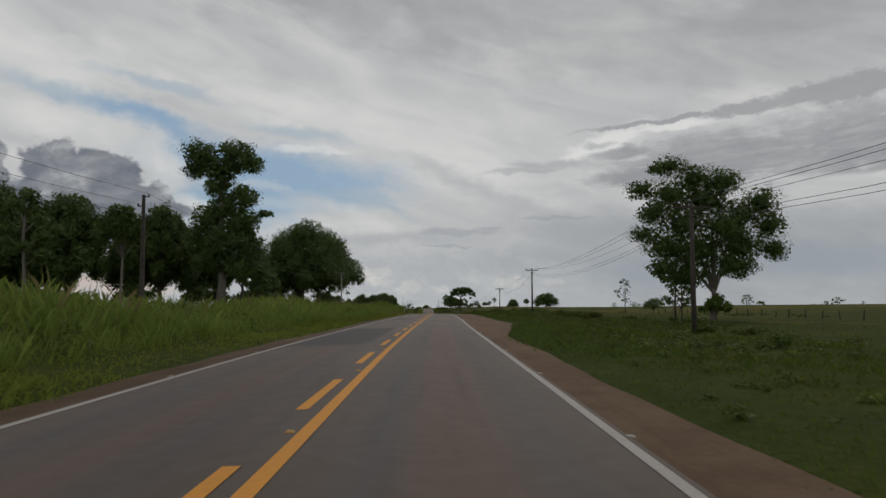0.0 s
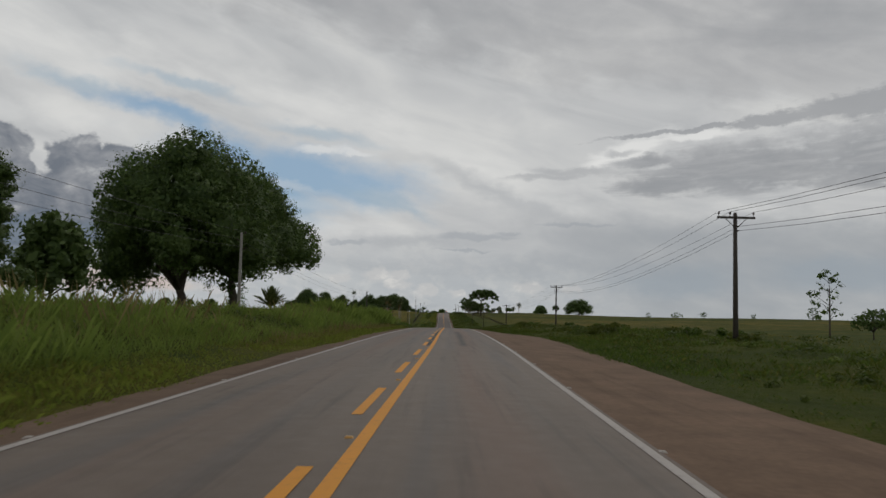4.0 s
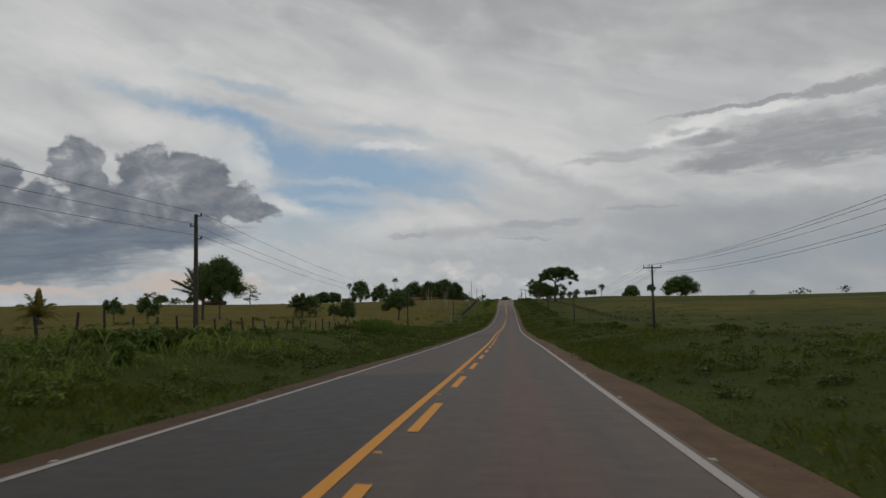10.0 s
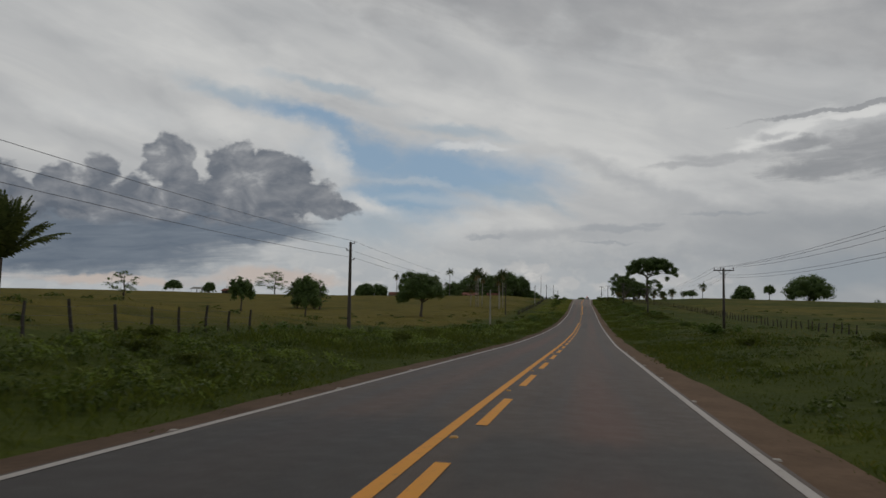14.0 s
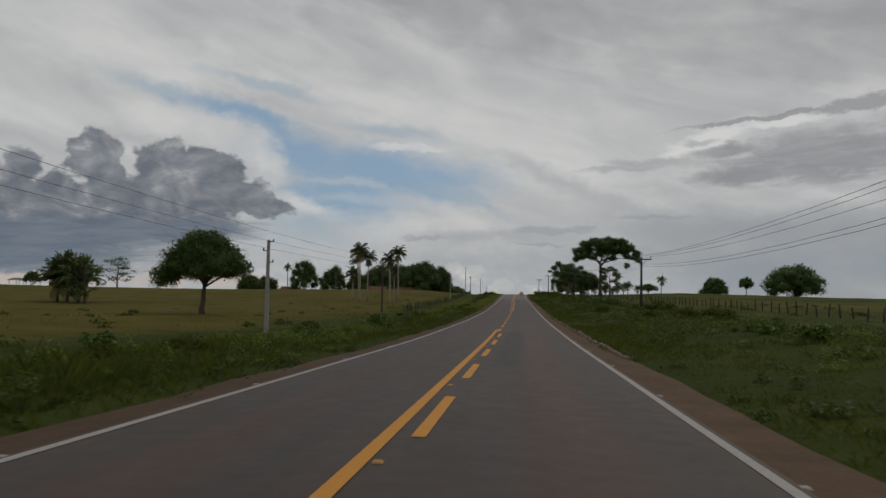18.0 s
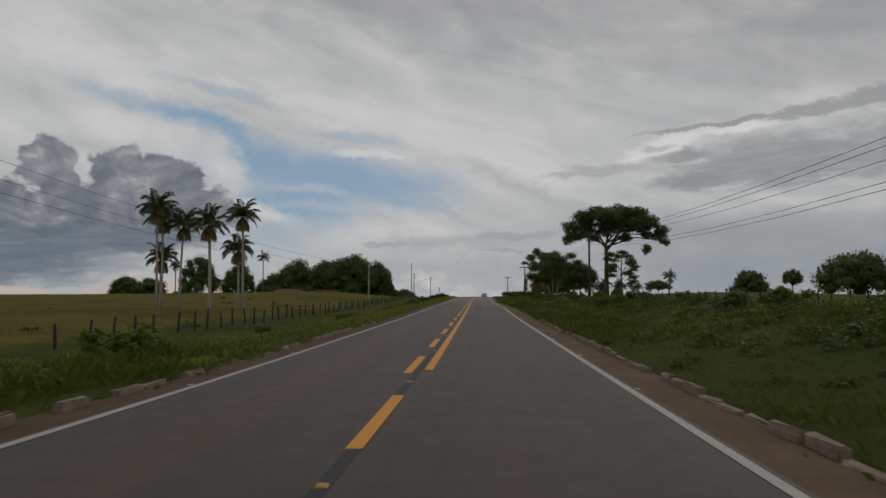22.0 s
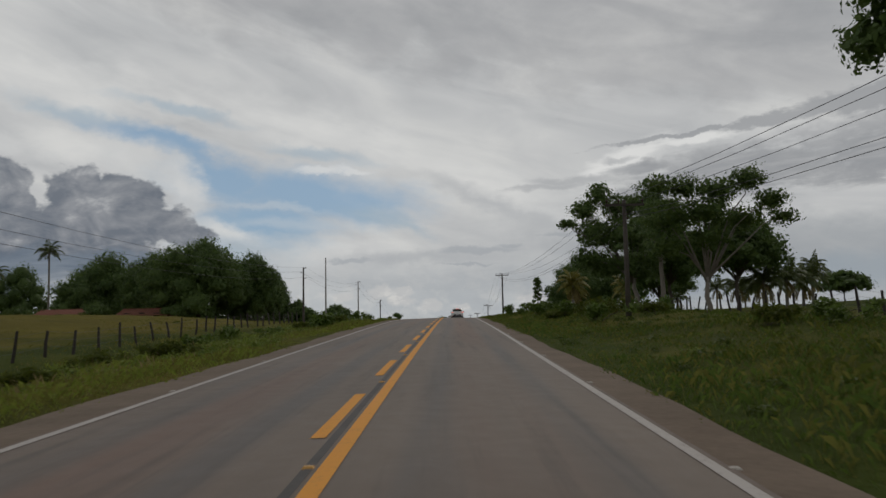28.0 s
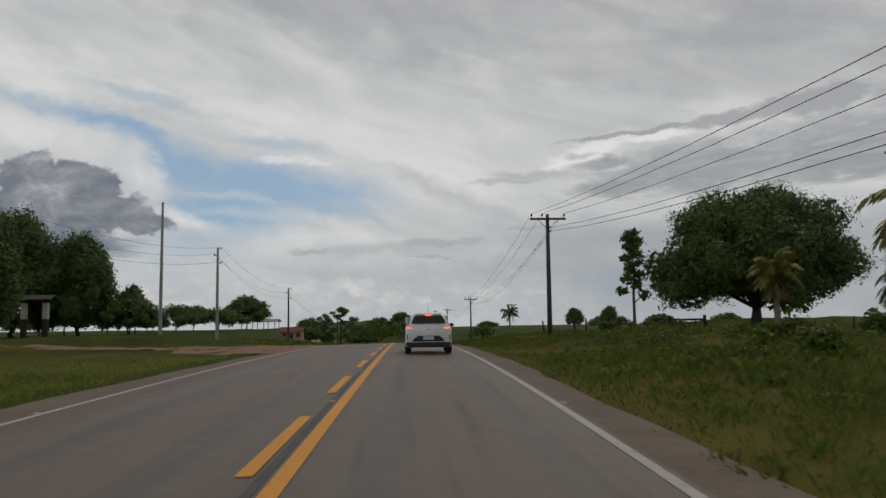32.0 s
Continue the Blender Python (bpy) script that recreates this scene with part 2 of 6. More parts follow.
    # the heavy cumulus and the layered shade under it
    base = blobs([(-35, 4.4, 12.0, 2.6, 0), (-42, 3.0, 18, 2.2, 0), (-26, 4.9, 7.5, 1.3, 0), (-58, 4.5, 12, 3.8, 0)], tight, -0.15, 0.35, mulf(ripple, 0.7))
    col = k.mix(mulf(base, 0.92), col, k.ramp(add(ripple, 0.5), [(0.3, (0.105, 0.138, 0.188)), (0.7, (0.18, 0.215, 0.262))]))
    glow = blobs([(-23, 1.3, 7.5, 0.8, 0), (-33, 0.9, 7, 0.45, 0)], soft, -0.1, 0.6, mulf(cell, 0.3))
    col = k.mix(mulf(glow, 0.85), col, (0.58, 0.49, 0.44))
    heads = ((-30.3, 9.4, 1.7, 1.9, 0.1), (-29.3, 7.9, 1.5, 1.5, 0), (-32.0, 7.4, 1.4, 1.0, 0), (-25.6, 9.3, 1.7, 1.9, 0), (-23.3, 8.7, 2.0, 1.9, 0), (-21.2, 8.5, 1.5, 1.9, 0), (-20.2, 7.2, 1.9, 1.5, 0), (-18.4, 6.4, 2.1, 0.75, -0.05), (-24.5, 6.9, 6.2, 1.7, 0), (-29.0, 6.9, 3.0, 1.5, 0), (-34.4, 8.2, 1.3, 1.3, 0), (-36.6, 7.1, 2.1, 1.3, 0), (-33.5, 6.2, 5.5, 1.4, 0), (-42, 6.0, 5, 2.2, 0), (-54, 6.5, 8, 4.0, 0))
    heap = blobs(heads, tight, 0.0, 0.30, add(add(mulf(cell, 0.5), mulf(wob2, 0.9)), 0.24))
    heap = k.math("MULTIPLY", heap, k.step(add(el, add(mulf(wob, 1.6), mulf(ripple, 1.4))), 4.0, 5.5))
    lit = k.add("ShaderNodeVectorMath", {0: aev, 1: (0.6, -0.7, 0.0)}, operation="ADD").outputs[0]
    lump = k.math("SUBTRACT", k.noise(aev, 0.34, 6, 0.55, 0.6), k.noise(lit, 0.34, 6, 0.55, 0.6))
    tone = add(add(mulf(lump, 2.0), 0.42), add(mulf(cell, 0.25), mulf(k.step(el, 5.0, 11.0), 0.12)))
    shade = k.ramp(tone, [(0.15, (0.135, 0.155, 0.19)), (0.42, (0.195, 0.21, 0.24)), (0.68, (0.265, 0.275, 0.30)), (0.95, (0.42, 0.425, 0.44))])
    col = k.mix(mulf(heap, 0.93), col, shade)
    haze = blobs([(16, 4.5, 24, 4.5, 0)], soft, -0.3, 0.8, mulf(ripple, 0.6))
    col = k.mix(mulf(haze, 0.3), col, (0.30, 0.315, 0.34))
    over = k.step(el, 24.0, 44.0)
    col = k.mix(mulf(over, 0.85), col, (0.20, 0.205, 0.215))
    col = k.mix(1.0, col, (0.986, 1.0, 1.0), "MULTIPLY")
    below = k.step(el, -4.5, -2.5)
    col = k.mix(below, (0.06, 0.07, 0.03), col)
    bg = k.add("ShaderNodeBackground", {"Color": col, "Strength": 1.0})
    out = k.add("ShaderNodeOutputWorld")
    k.t.links.new(bg.outputs[0], out.inputs[0])


sky()

def material(name, build):
    m = bpy.data.materials.new(name)
    m.use_nodes = True
    k = Nodes(m.node_tree)
    out = k.add("ShaderNodeOutputMaterial")
    bsdf = k.add("ShaderNodeBsdfPrincipled")
    k.t.links.new(bsdf.outputs[0], out.inputs[0])
    build(k, bsdf)
    return m


def put(k, bsdf, **kw):
    for a, v in kw.items():
        k.plug(v, bsdf.inputs[a.replace("_", " ").title() if a != "ior" else "IOR"])


def coords(k):
    return k.add("ShaderNodeTexCoord").outputs["Object"]


def plain(name, color, rough=0.6, metal=0.0, scale=6.0, vary=0.25, bump=0.0):
    """A painted, weathered or raw surface with grain and blotches at two scales."""
    def build(k, b):
        c = coords(k)
        n1, n2 = k.noise(c, scale, 5), k.noise(c, scale * 9, 4)
        f = k.math("ADD", k.math("MULTIPLY", n1, 0.65), k.math("MULTIPLY", n2, 0.35))
        dark = tuple(v * (1 - vary) for v in color)
        lite = tuple(min(1, v * (1 + vary)) for v in color)
        put(k, b, base_color=k.ramp(f, [(0.3, dark), (0.7, lite)]), roughness=k.math("ADD", rough - 0.08, k.math("MULTIPLY", n2, 0.16)), metallic=metal)
        if bump:
            bp = k.add("ShaderNodeBump", {"Strength": bump, "Height": n2, "Distance": 0.02})
            put(k, b, normal=bp.outputs[0])
    return material(name, build)


def leafy(name, dark, lite, rough=0.55, glow=0.25):
    """Leaves: colour varies from leaf to leaf and from plant to plant, a little light passes through."""
    def build(k, b):
        isl = k.add("ShaderNodeNewGeometry").outputs["Random Per Island"]
        obr = k.add("ShaderNodeObjectInfo").outputs["Random"]
        n = k.noise(coords(k), 0.35, 3)
        f = k.math("ADD", k.math("MULTIPLY", isl, 0.5), k.math("MULTIPLY", n, 0.5))
        col = k.ramp(f, [(0.2, dark), (0.8, lite)])
        col = k.mix(k.math("MULTIPLY", obr, 0.25), col, tuple(v * 0.75 for v in lite))
        put(k, b, base_color=col, roughness=rough)
        b.inputs["Specular IOR Level"].default_value = 0.25
        tr = k.add("ShaderNodeBsdfTranslucent", {"Color": col})
        mx = k.add("ShaderNodeMixShader", {0: glow, 1: b.outputs[0], 2: tr.outputs[0]})
        out = [n for n in k.t.nodes if n.bl_idname == "ShaderNodeOutputMaterial"][0]
        k.t.links.new(mx.outputs[0], out.inputs[0])
    return material(name, build)


def asphalt_build(k, b):
    """Old asphalt: worn and paler at both ends, cloud shade painted darker along the middle, lanes tinted by red dust.
    """
    c = coords(k)
    xyz = k.add("ShaderNodeSeparateXYZ", {0: c}).outputs
    att = k.t.nodes.new("ShaderNodeAttribute")
    att.attribute_name = "across"
    lane = k.math("ABSOLUTE", k.math("SUBTRACT", k.math("ABSOLUTE", att.outputs["Fac"]), 1.78))
    fine = k.noise(c, 60, 3, 0.7)
    mid = k.noise(c, 3, 4)
    stretch = k.add("ShaderNodeMapping", {"Vector": c, "Scale": (1.0, 0.03, 1.0)}).outputs[0]
    lanes = k.noise(stretch, 1.3, 5, 0.62)
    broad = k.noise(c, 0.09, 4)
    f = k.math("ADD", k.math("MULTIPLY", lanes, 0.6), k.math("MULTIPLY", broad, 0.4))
    mid_shaded = k.ramp(f, [(0.3, (0.050, 0.034, 0.025)), (0.7, (0.094, 0.064, 0.046))])
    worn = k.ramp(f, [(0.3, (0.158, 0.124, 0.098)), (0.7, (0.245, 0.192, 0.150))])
    # full light at both ends, cloud shade put into the colour between them
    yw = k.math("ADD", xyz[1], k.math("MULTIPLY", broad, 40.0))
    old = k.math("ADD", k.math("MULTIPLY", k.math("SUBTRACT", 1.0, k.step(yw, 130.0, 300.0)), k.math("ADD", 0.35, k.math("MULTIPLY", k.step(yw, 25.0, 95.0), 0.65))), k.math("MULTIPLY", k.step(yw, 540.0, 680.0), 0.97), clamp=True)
    base = k.mix(old, mid_shaded, worn)
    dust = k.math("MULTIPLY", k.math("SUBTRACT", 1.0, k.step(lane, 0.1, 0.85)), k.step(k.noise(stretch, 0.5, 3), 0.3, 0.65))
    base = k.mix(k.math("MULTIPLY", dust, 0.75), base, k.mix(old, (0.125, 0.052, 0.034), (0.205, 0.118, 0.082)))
    track = k.math("MULTIPLY", k.math("SUBTRACT", 1.0, k.step(k.math("ABSOLUTE", k.math("SUBTRACT", lane, 0.78)), 0.05, 0.42)), k.step(lanes, 0.35, 0.65))
    base = k.mix(k.math("MULTIPLY", track, 0.55), base, k.mix(old, (0.046, 0.046, 0.050), (0.105, 0.104, 0.108)))
    side = k.step(k.math("ADD", k.math("ABSOLUTE", att.outputs["Fac"]), k.math("MULTIPLY", k.math("SUBTRACT", mid, 0.5), 0.5)), 3.3, 3.8)
    base = k.mix(k.math("MULTIPLY", side, 0.75), base, (0.15, 0.098, 0.07))
    stain = k.t.nodes.new("ShaderNodeAttribute")
    stain.attribute_name = "stain"
    base = k.mix(k.math("MULTIPLY", k.step(k.math("ADD", stain.outputs["Fac"], k.math("MULTIPLY", k.math("SUBTRACT", lanes, 0.5), 0.7)), 0.15, 0.55), 0.82), base, (0.026, 0.024, 0.024))
    base = k.mix(k.math("MULTIPLY", k.step(fine, 0.35, 0.75), 0.3), base, (0.17, 0.145, 0.122))
    base = k.mix(k.math("MULTIPLY", k.step(k.noise(stretch, 3.4, 4, 0.6), 0.5, 0.75), 0.35), base, (0.045, 0.04, 0.038))
    bp = k.add("ShaderNodeBump", {"Strength": 0.2, "Height": fine, "Distance": 0.01})
    put(k, b, base_color=base, roughness=k.math("ADD", 0.5, k.math("MULTIPLY", mid, 0.2)), normal=bp.outputs[0])
    b.inputs["Specular IOR Level"].default_value = 0.23


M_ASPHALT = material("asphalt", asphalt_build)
M_PATCH = plain("asphalt patch", (0.05, 0.048, 0.048), 0.75, 0, 2.5, 0.3, 0.3)


def earth(name, pale_soil, dark_soil):
    """Shoulder earth: red and dusty at the lay-by and both ends, darker along the middle of the stretch."""
    def build(k, b):
        c = coords(k)
        y = k.math("ADD", k.add("ShaderNodeSeparateXYZ", {0: c}).outputs[1], k.math("MULTIPLY", k.noise(c, 0.12, 3), 40.0))
        f = k.math("ADD", k.math("MULTIPLY", k.noise(c, 0.9, 5), 0.6), k.math("MULTIPLY", k.noise(c, 9, 4), 0.4))
        stretch = k.add("ShaderNodeMapping", {"Vector": c, "Scale": (1.0, 0.05, 1.0)}).outputs[0]
        # weight of the paler soil: full at the lay-by, half at the far end
        dry = k.math("ADD", k.math("MULTIPLY", k.step(y, 20.0, 75.0), k.math("SUBTRACT", 1.0, k.step(y, 170.0, 235.0))), k.math("MULTIPLY", k.step(y, 560.0, 640.0), 0.5), clamp=True)
        col = k.mix(dry, k.ramp(f, [(0.3, tuple(v * 0.7 for v in dark_soil)), (0.7, tuple(v * 1.3 for v in dark_soil))]), k.ramp(f, [(0.3, tuple(v * 0.72 for v in pale_soil)), (0.7, tuple(v * 1.25 for v in pale_soil))]))
        col = k.mix(k.math("MULTIPLY", k.step(k.noise(stretch, 1.6, 4, 0.6), 0.5, 0.7), 0.4), col, tuple(v * 0.6 for v in dark_soil))
        col = k.mix(k.math("MULTIPLY", k.step(y, 575.0, 665.0), 0.85), col, k.ramp(f, [(0.3, (0.165, 0.130, 0.100)), (0.7, (0.255, 0.205, 0.160))]))
        bp = k.add("ShaderNodeBump", {"Strength": 0.5, "Height": f, "Distance": 0.03})
        put(k, b, base_color=col, roughness=0.95, normal=bp.outputs[0])
        b.inputs["Specular IOR Level"].default_value = 0.15
    return material(name, build)


M_EARTH = earth("red earth shoulder", (0.218, 0.146, 0.100), (0.165, 0.106, 0.066))
M_DUST = earth("grey brown dusty shoulder", (0.175, 0.120, 0.084), (0.120, 0.078, 0.050))
M_DIRT = plain("bare red earth", (0.25, 0.132, 0.068), 0.95, 0, 0.5, 0.3, 0.4)


def paint(name, color, worn):
    def build(k, b):
        c = coords(k)
        n = k.noise(c, 9, 6, 0.7)
        col = k.mix(k.step(n, 0.52, 0.75), color, worn)
        col = k.mix(k.math("MULTIPLY", k.noise(c, 0.5, 3), 0.35), col, worn)
        put(k, b, base_color=col, roughness=0.7)
    return material(name, build)


M_YELLOW = paint("yellow road paint", (0.84, 0.345, 0.016), (0.58, 0.26, 0.04))
M_WHITE = paint("white road paint", (0.52, 0.48, 0.44), (0.30, 0.25, 0.22))
M_WEAR = plain("worn line ghost", (0.085, 0.076, 0.07), 0.75, 0, 2.0, 0.4)
M_RUBBER = plain("tyre marks", (0.02, 0.019, 0.019), 0.7, 0, 4, 0.3)


def field_build(k, b):
    """Pasture: green sward, straw-yellow where the ground mesh says it is dry."""
    c = coords(k)
    att = k.t.nodes.new("ShaderNodeAttribute")
    att.attribute_name = "dry"
    big, mid, fine = k.noise(c, 0.03, 4), k.noise(c, 0.16, 6, 0.62), k.noise(c, 3.0, 5, 0.7)
    f = k.math("ADD", k.math("MULTIPLY", mid, 0.6), k.math("MULTIPLY", fine, 0.4))
    green = k.ramp(f, [(0.28, (0.030, 0.044, 0.006)), (0.5, (0.055, 0.073, 0.010)), (0.75, (0.106, 0.120, 0.018))])
    dry = k.ramp(f, [(0.28, (0.088, 0.078, 0.013)), (0.75, (0.235, 0.18, 0.036))])
    g = k.math("ADD", att.outputs["Fac"], k.math("MULTIPLY", k.math("SUBTRACT", k.math("ADD", k.math("MULTIPLY", big, 0.6), k.math("MULTIPLY", mid, 0.4)), 0.5), 1.6))
    col = k.mix(k.math("MULTIPLY", k.step(g, 0.25, 0.85), 0.85), green, dry)
    bp = k.add("ShaderNodeBump", {"Strength": 0.8, "Height": fine, "Distance": 0.2})
    put(k, b, base_color=col, roughness=0.95, normal=bp.outputs[0])
    b.inputs["Specular IOR Level"].default_value = 0.1


M_FIELD = material("pasture", field_build)
M_GRASS = leafy("verge grass", (0.058, 0.080, 0.010), (0.135, 0.160, 0.024), 0.65, 0.5)
M_LUSH = leafy("bright verge grass", (0.142, 0.190, 0.028), (0.295, 0.345, 0.062), 0.65, 0.5)
M_FORB = leafy("weed leaves", (0.042, 0.070, 0.011), (0.130, 0.172, 0.027), 0.5, 0.35)
M_FORBL = leafy("bright weed leaves", (0.095, 0.148, 0.023), (0.235, 0.295, 0.048), 0.5, 0.4)
M_PALEG = leafy("pale verge grass", (0.120, 0.130, 0.025), (0.245, 0.235, 0.054), 0.65, 0.45)
M_TALL = leafy("tall guinea grass", (0.130, 0.198, 0.036), (0.29, 0.370, 0.080), 0.6, 0.5)
M_DRYG = leafy("dry grass", (0.16, 0.13, 0.045), (0.34, 0.27, 0.12), 0.7, 0.35)
M_SHRUB = leafy("shrub leaves", (0.060, 0.105, 0.016), (0.145, 0.210, 0.034), 0.5, 0.25)
M_LEAF = leafy("dark tree leaves", (0.062, 0.108, 0.032), (0.150, 0.218, 0.060), 0.5, 0.35)
M_LEAF2 = leafy("mid tree leaves", (0.058, 0.102, 0.028), (0.145, 0.205, 0.050), 0.5, 0.35)
M_PALM = leafy("palm leaves", (0.048, 0.074, 0.023), (0.145, 0.172, 0.052), 0.5, 0.25)
M_PALMY = leafy("yellowing palm leaves", (0.115, 0.115, 0.024), (0.33, 0.29, 0.068), 0.5, 0.3)
M_BARK = plain("grey brown bark", (0.10, 0.082, 0.065), 0.9, 0, 3, 0.4, 0.6)
M_PTRUNK = plain("pale grey palm trunk", (0.40, 0.36, 0.31), 0.85, 0, 4, 0.3, 0.4)
M_PALE = plain("pale bark", (0.21, 0.185, 0.155), 0.85, 0, 3, 0.3, 0.4)
M_CONC = plain("weathered concrete", (0.36, 0.34, 0.31), 0.85, 0, 2, 0.25, 0.3)
M_POLE = plain("dark timber pole", (0.075, 0.062, 0.052), 0.85, 0, 2, 0.35, 0.4)
M_WIRE = plain("black cable", (0.05, 0.05, 0.055), 0.5, 0.4)
M_PORC = plain("brown porcelain", (0.08, 0.05, 0.045), 0.25)
M_POST = plain("split wood post", (0.048, 0.040, 0.034), 0.9, 0, 4, 0.4, 0.5)
M_KERB = plain("dirty pale kerb concrete", (0.25, 0.185, 0.135), 0.9, 0, 3, 0.45, 0.4)
M_TILE = plain("red clay roof tiles", (0.22, 0.085, 0.055), 0.85, 0, 4, 0.3, 0.4)
M_WALLP = plain("faded pink plaster", (0.50, 0.30, 0.24), 0.9, 0, 1, 0.15)
M_WALLW = plain("grey white plaster", (0.55, 0.53, 0.48), 0.9, 0, 1, 0.15)
M_STUD = plain("white road stud", (0.46, 0.42, 0.37), 0.5)
M_STUDY = plain("yellow road stud", (0.62, 0.33, 0.08), 0.5)

# ---- the lie of the land ----
# along the road: metres north, middle of the road east, height of the asphalt
KNOTS = [
    (-400, -9.28, -1.50), (-100, -3.43, -1.45), (-40, -2.26, -1.40), (0, -1.48, -1.37), (22, -1.05, -1.33),
    (43, -0.50, -1.42), (65, 0.15, -1.49), (121, 1.50, -1.86), (143, 1.80, -2.10), (176, 2.37, -2.73),
    (198, 2.58, -3.28), (220, 2.77, -4.00), (242, 3.00, -4.86), (265, 3.17, -5.72), (287, 3.30, -6.54),
    (321, 3.42, -7.70), (365, 3.83, -9.09), (399, 4.32, -9.73), (433, 4.73, -10.06), (467, 5.03, -10.07),
    (500, 5.29, -9.78), (533, 5.37, -9.22), (565, 5.47, -8.53), (607, 5.40, -7.89), (638, 5.79, -7.09),
    (659, 6.09, -6.59), (679, 6.35, -6.19), (699, 6.64, -5.91), (713, 6.84, -5.86), (729, 6.99, -6.01),
    (748, 7.05, -6.43), (774, 7.00, -7.40),
    (800, 6.40, -8.60), (824, 5.0, -9.90), (889, -2.0, -12.80), (1079, -30.0, -19.60), (2400, -220.0, -46.00),
]
_yy = np.arange(-400.0, 2400.0, 2.0)
_kn = np.array(KNOTS)


def _smooth(v, n):
    w = np.hanning(n + 2)[1:-1]
    pad = np.r_[np.full(n, v[0]) + np.arange(-n, 0) * (v[1] - v[0]), v, np.full(n, v[-1]) + np.arange(1, n + 1) * (v[-1] - v[-2])]
    return np.convolve(pad, w / w.sum(), "same")[n:-n]


# how far the painted middle strays from that line
STRAY_Y = (-50, 10, 54, 78, 143, 187, 231, 275, 320, 387, 431, 477, 520, 564, 628, 670, 712, 800)
STRAY_X = (-0.06, -0.06, -0.15, -0.07, 0.03, 0.02, -0.12, -0.03, -0.11, 0.0, -0.05, 0.0, 0.02, 0.03, -0.03, -0.03, 0.02, 0.0)
_cx = _smooth(np.interp(_yy, _kn[:, 0], _kn[:, 1]) + np.interp(_yy, STRAY_Y, STRAY_X), 11)
_cz = _smooth(np.interp(_yy, _kn[:, 0], _kn[:, 2]), 15)


def cx(y):
    return np.interp(y, _yy, _cx)


def zr(y):
    return np.interp(y, _yy, _cz)


U = 0.885              # survey units to metres
HALF = 3.44            # middle of the road to the middle of an edge line


def west(y):
    """Middle of the road to the middle of the western edge line, which swings out at the driveway."""
    return np.interp(y, (-400, 120, 150, 180, 225, 250, 380, 430, 470, 570, 628, 652, 668, 690, 708, 780, 900), (3.47, 3.5, 3.38, 3.5, 3.56, 3.5, 3.36, 3.3, 3.4, 3.34, 3.44, 3.6, 3.82, 4.1, 4.28, 4.1, 3.5))


def ease(v, a, b):
    s = np.clip((v - a) / (b - a), 0, 1)
    return s * s * (3 - 2 * s)


def shoulder_r(y):
    """Width of the earth shoulder beyond the eastern edge line, with a wide lay-by."""
    y = np.asarray(y, float) / U
    return 0.78 - 0.16 * ease(y, 205, 240) * (1 - ease(y, 600, 640)) + 2.2 * ease(y, 34, 66) * (1 - ease(y, 158, 178)) + 1.0 * ease(y, 120, 178) * (1 - ease(y, 178, 205)) + 0.07 * np.sin(y * 0.31) + 0.03 * np.sin(y * 1.1) - 0.3 * ease(y, 600, 700)


def shoulder_l(y):
    y = np.asarray(y, float)
    return 0.62 - 0.2 * ease(y, 180, 220) * (1 - ease(y, 540, 580)) + 0.1 * np.sin(y * 0.23 + 1) + 0.06 * np.sin(y * 0.9)


LEFT_Y = (-100, 170, 230, 300, 360, 420, 480, 510, 600, 640, 700, 750, 800, 850, 1000)
LEFT_Z = (1.3, 1.2, 1.1, 1.3, 0.8, 0.45, -0.4, -0.8, -1.1, -1.25, -1.1, -0.8, -0.25, 0.05, 0.0)
RIGHT_Y = (-100, 60, 100, 150, 255, 354, 450, 490, 554, 650, 720, 790, 840, 900, 1000)
RIGHT_Z = (-0.4, -0.3, 0.1, 0.4, 1.0, 0.7, 0.9, 0.8, 1.3, 1.0, 0.6, 0.7, 0.8, 0.4, 0.0)


# swells of the pastures beside the road
WEST_Y, WEST_RISE = (300, 380, 425, 470, 520, 580, 640, 700, 780, 820, 870, 910, 960, 1020, 1200), (0, 2.7, 3.1, 1.7, 1.0, 0.5, 1.0, 1.3, 2.3, 2.1, 1.2, 2.4, 4.0, 5.5, 7.0)
EAST_Y, EAST_RISE = (640, 780, 830, 900, 960, 1020, 1200), (0, 2.0, 2.0, 2.2, 3.5, 5.0, 7.0)


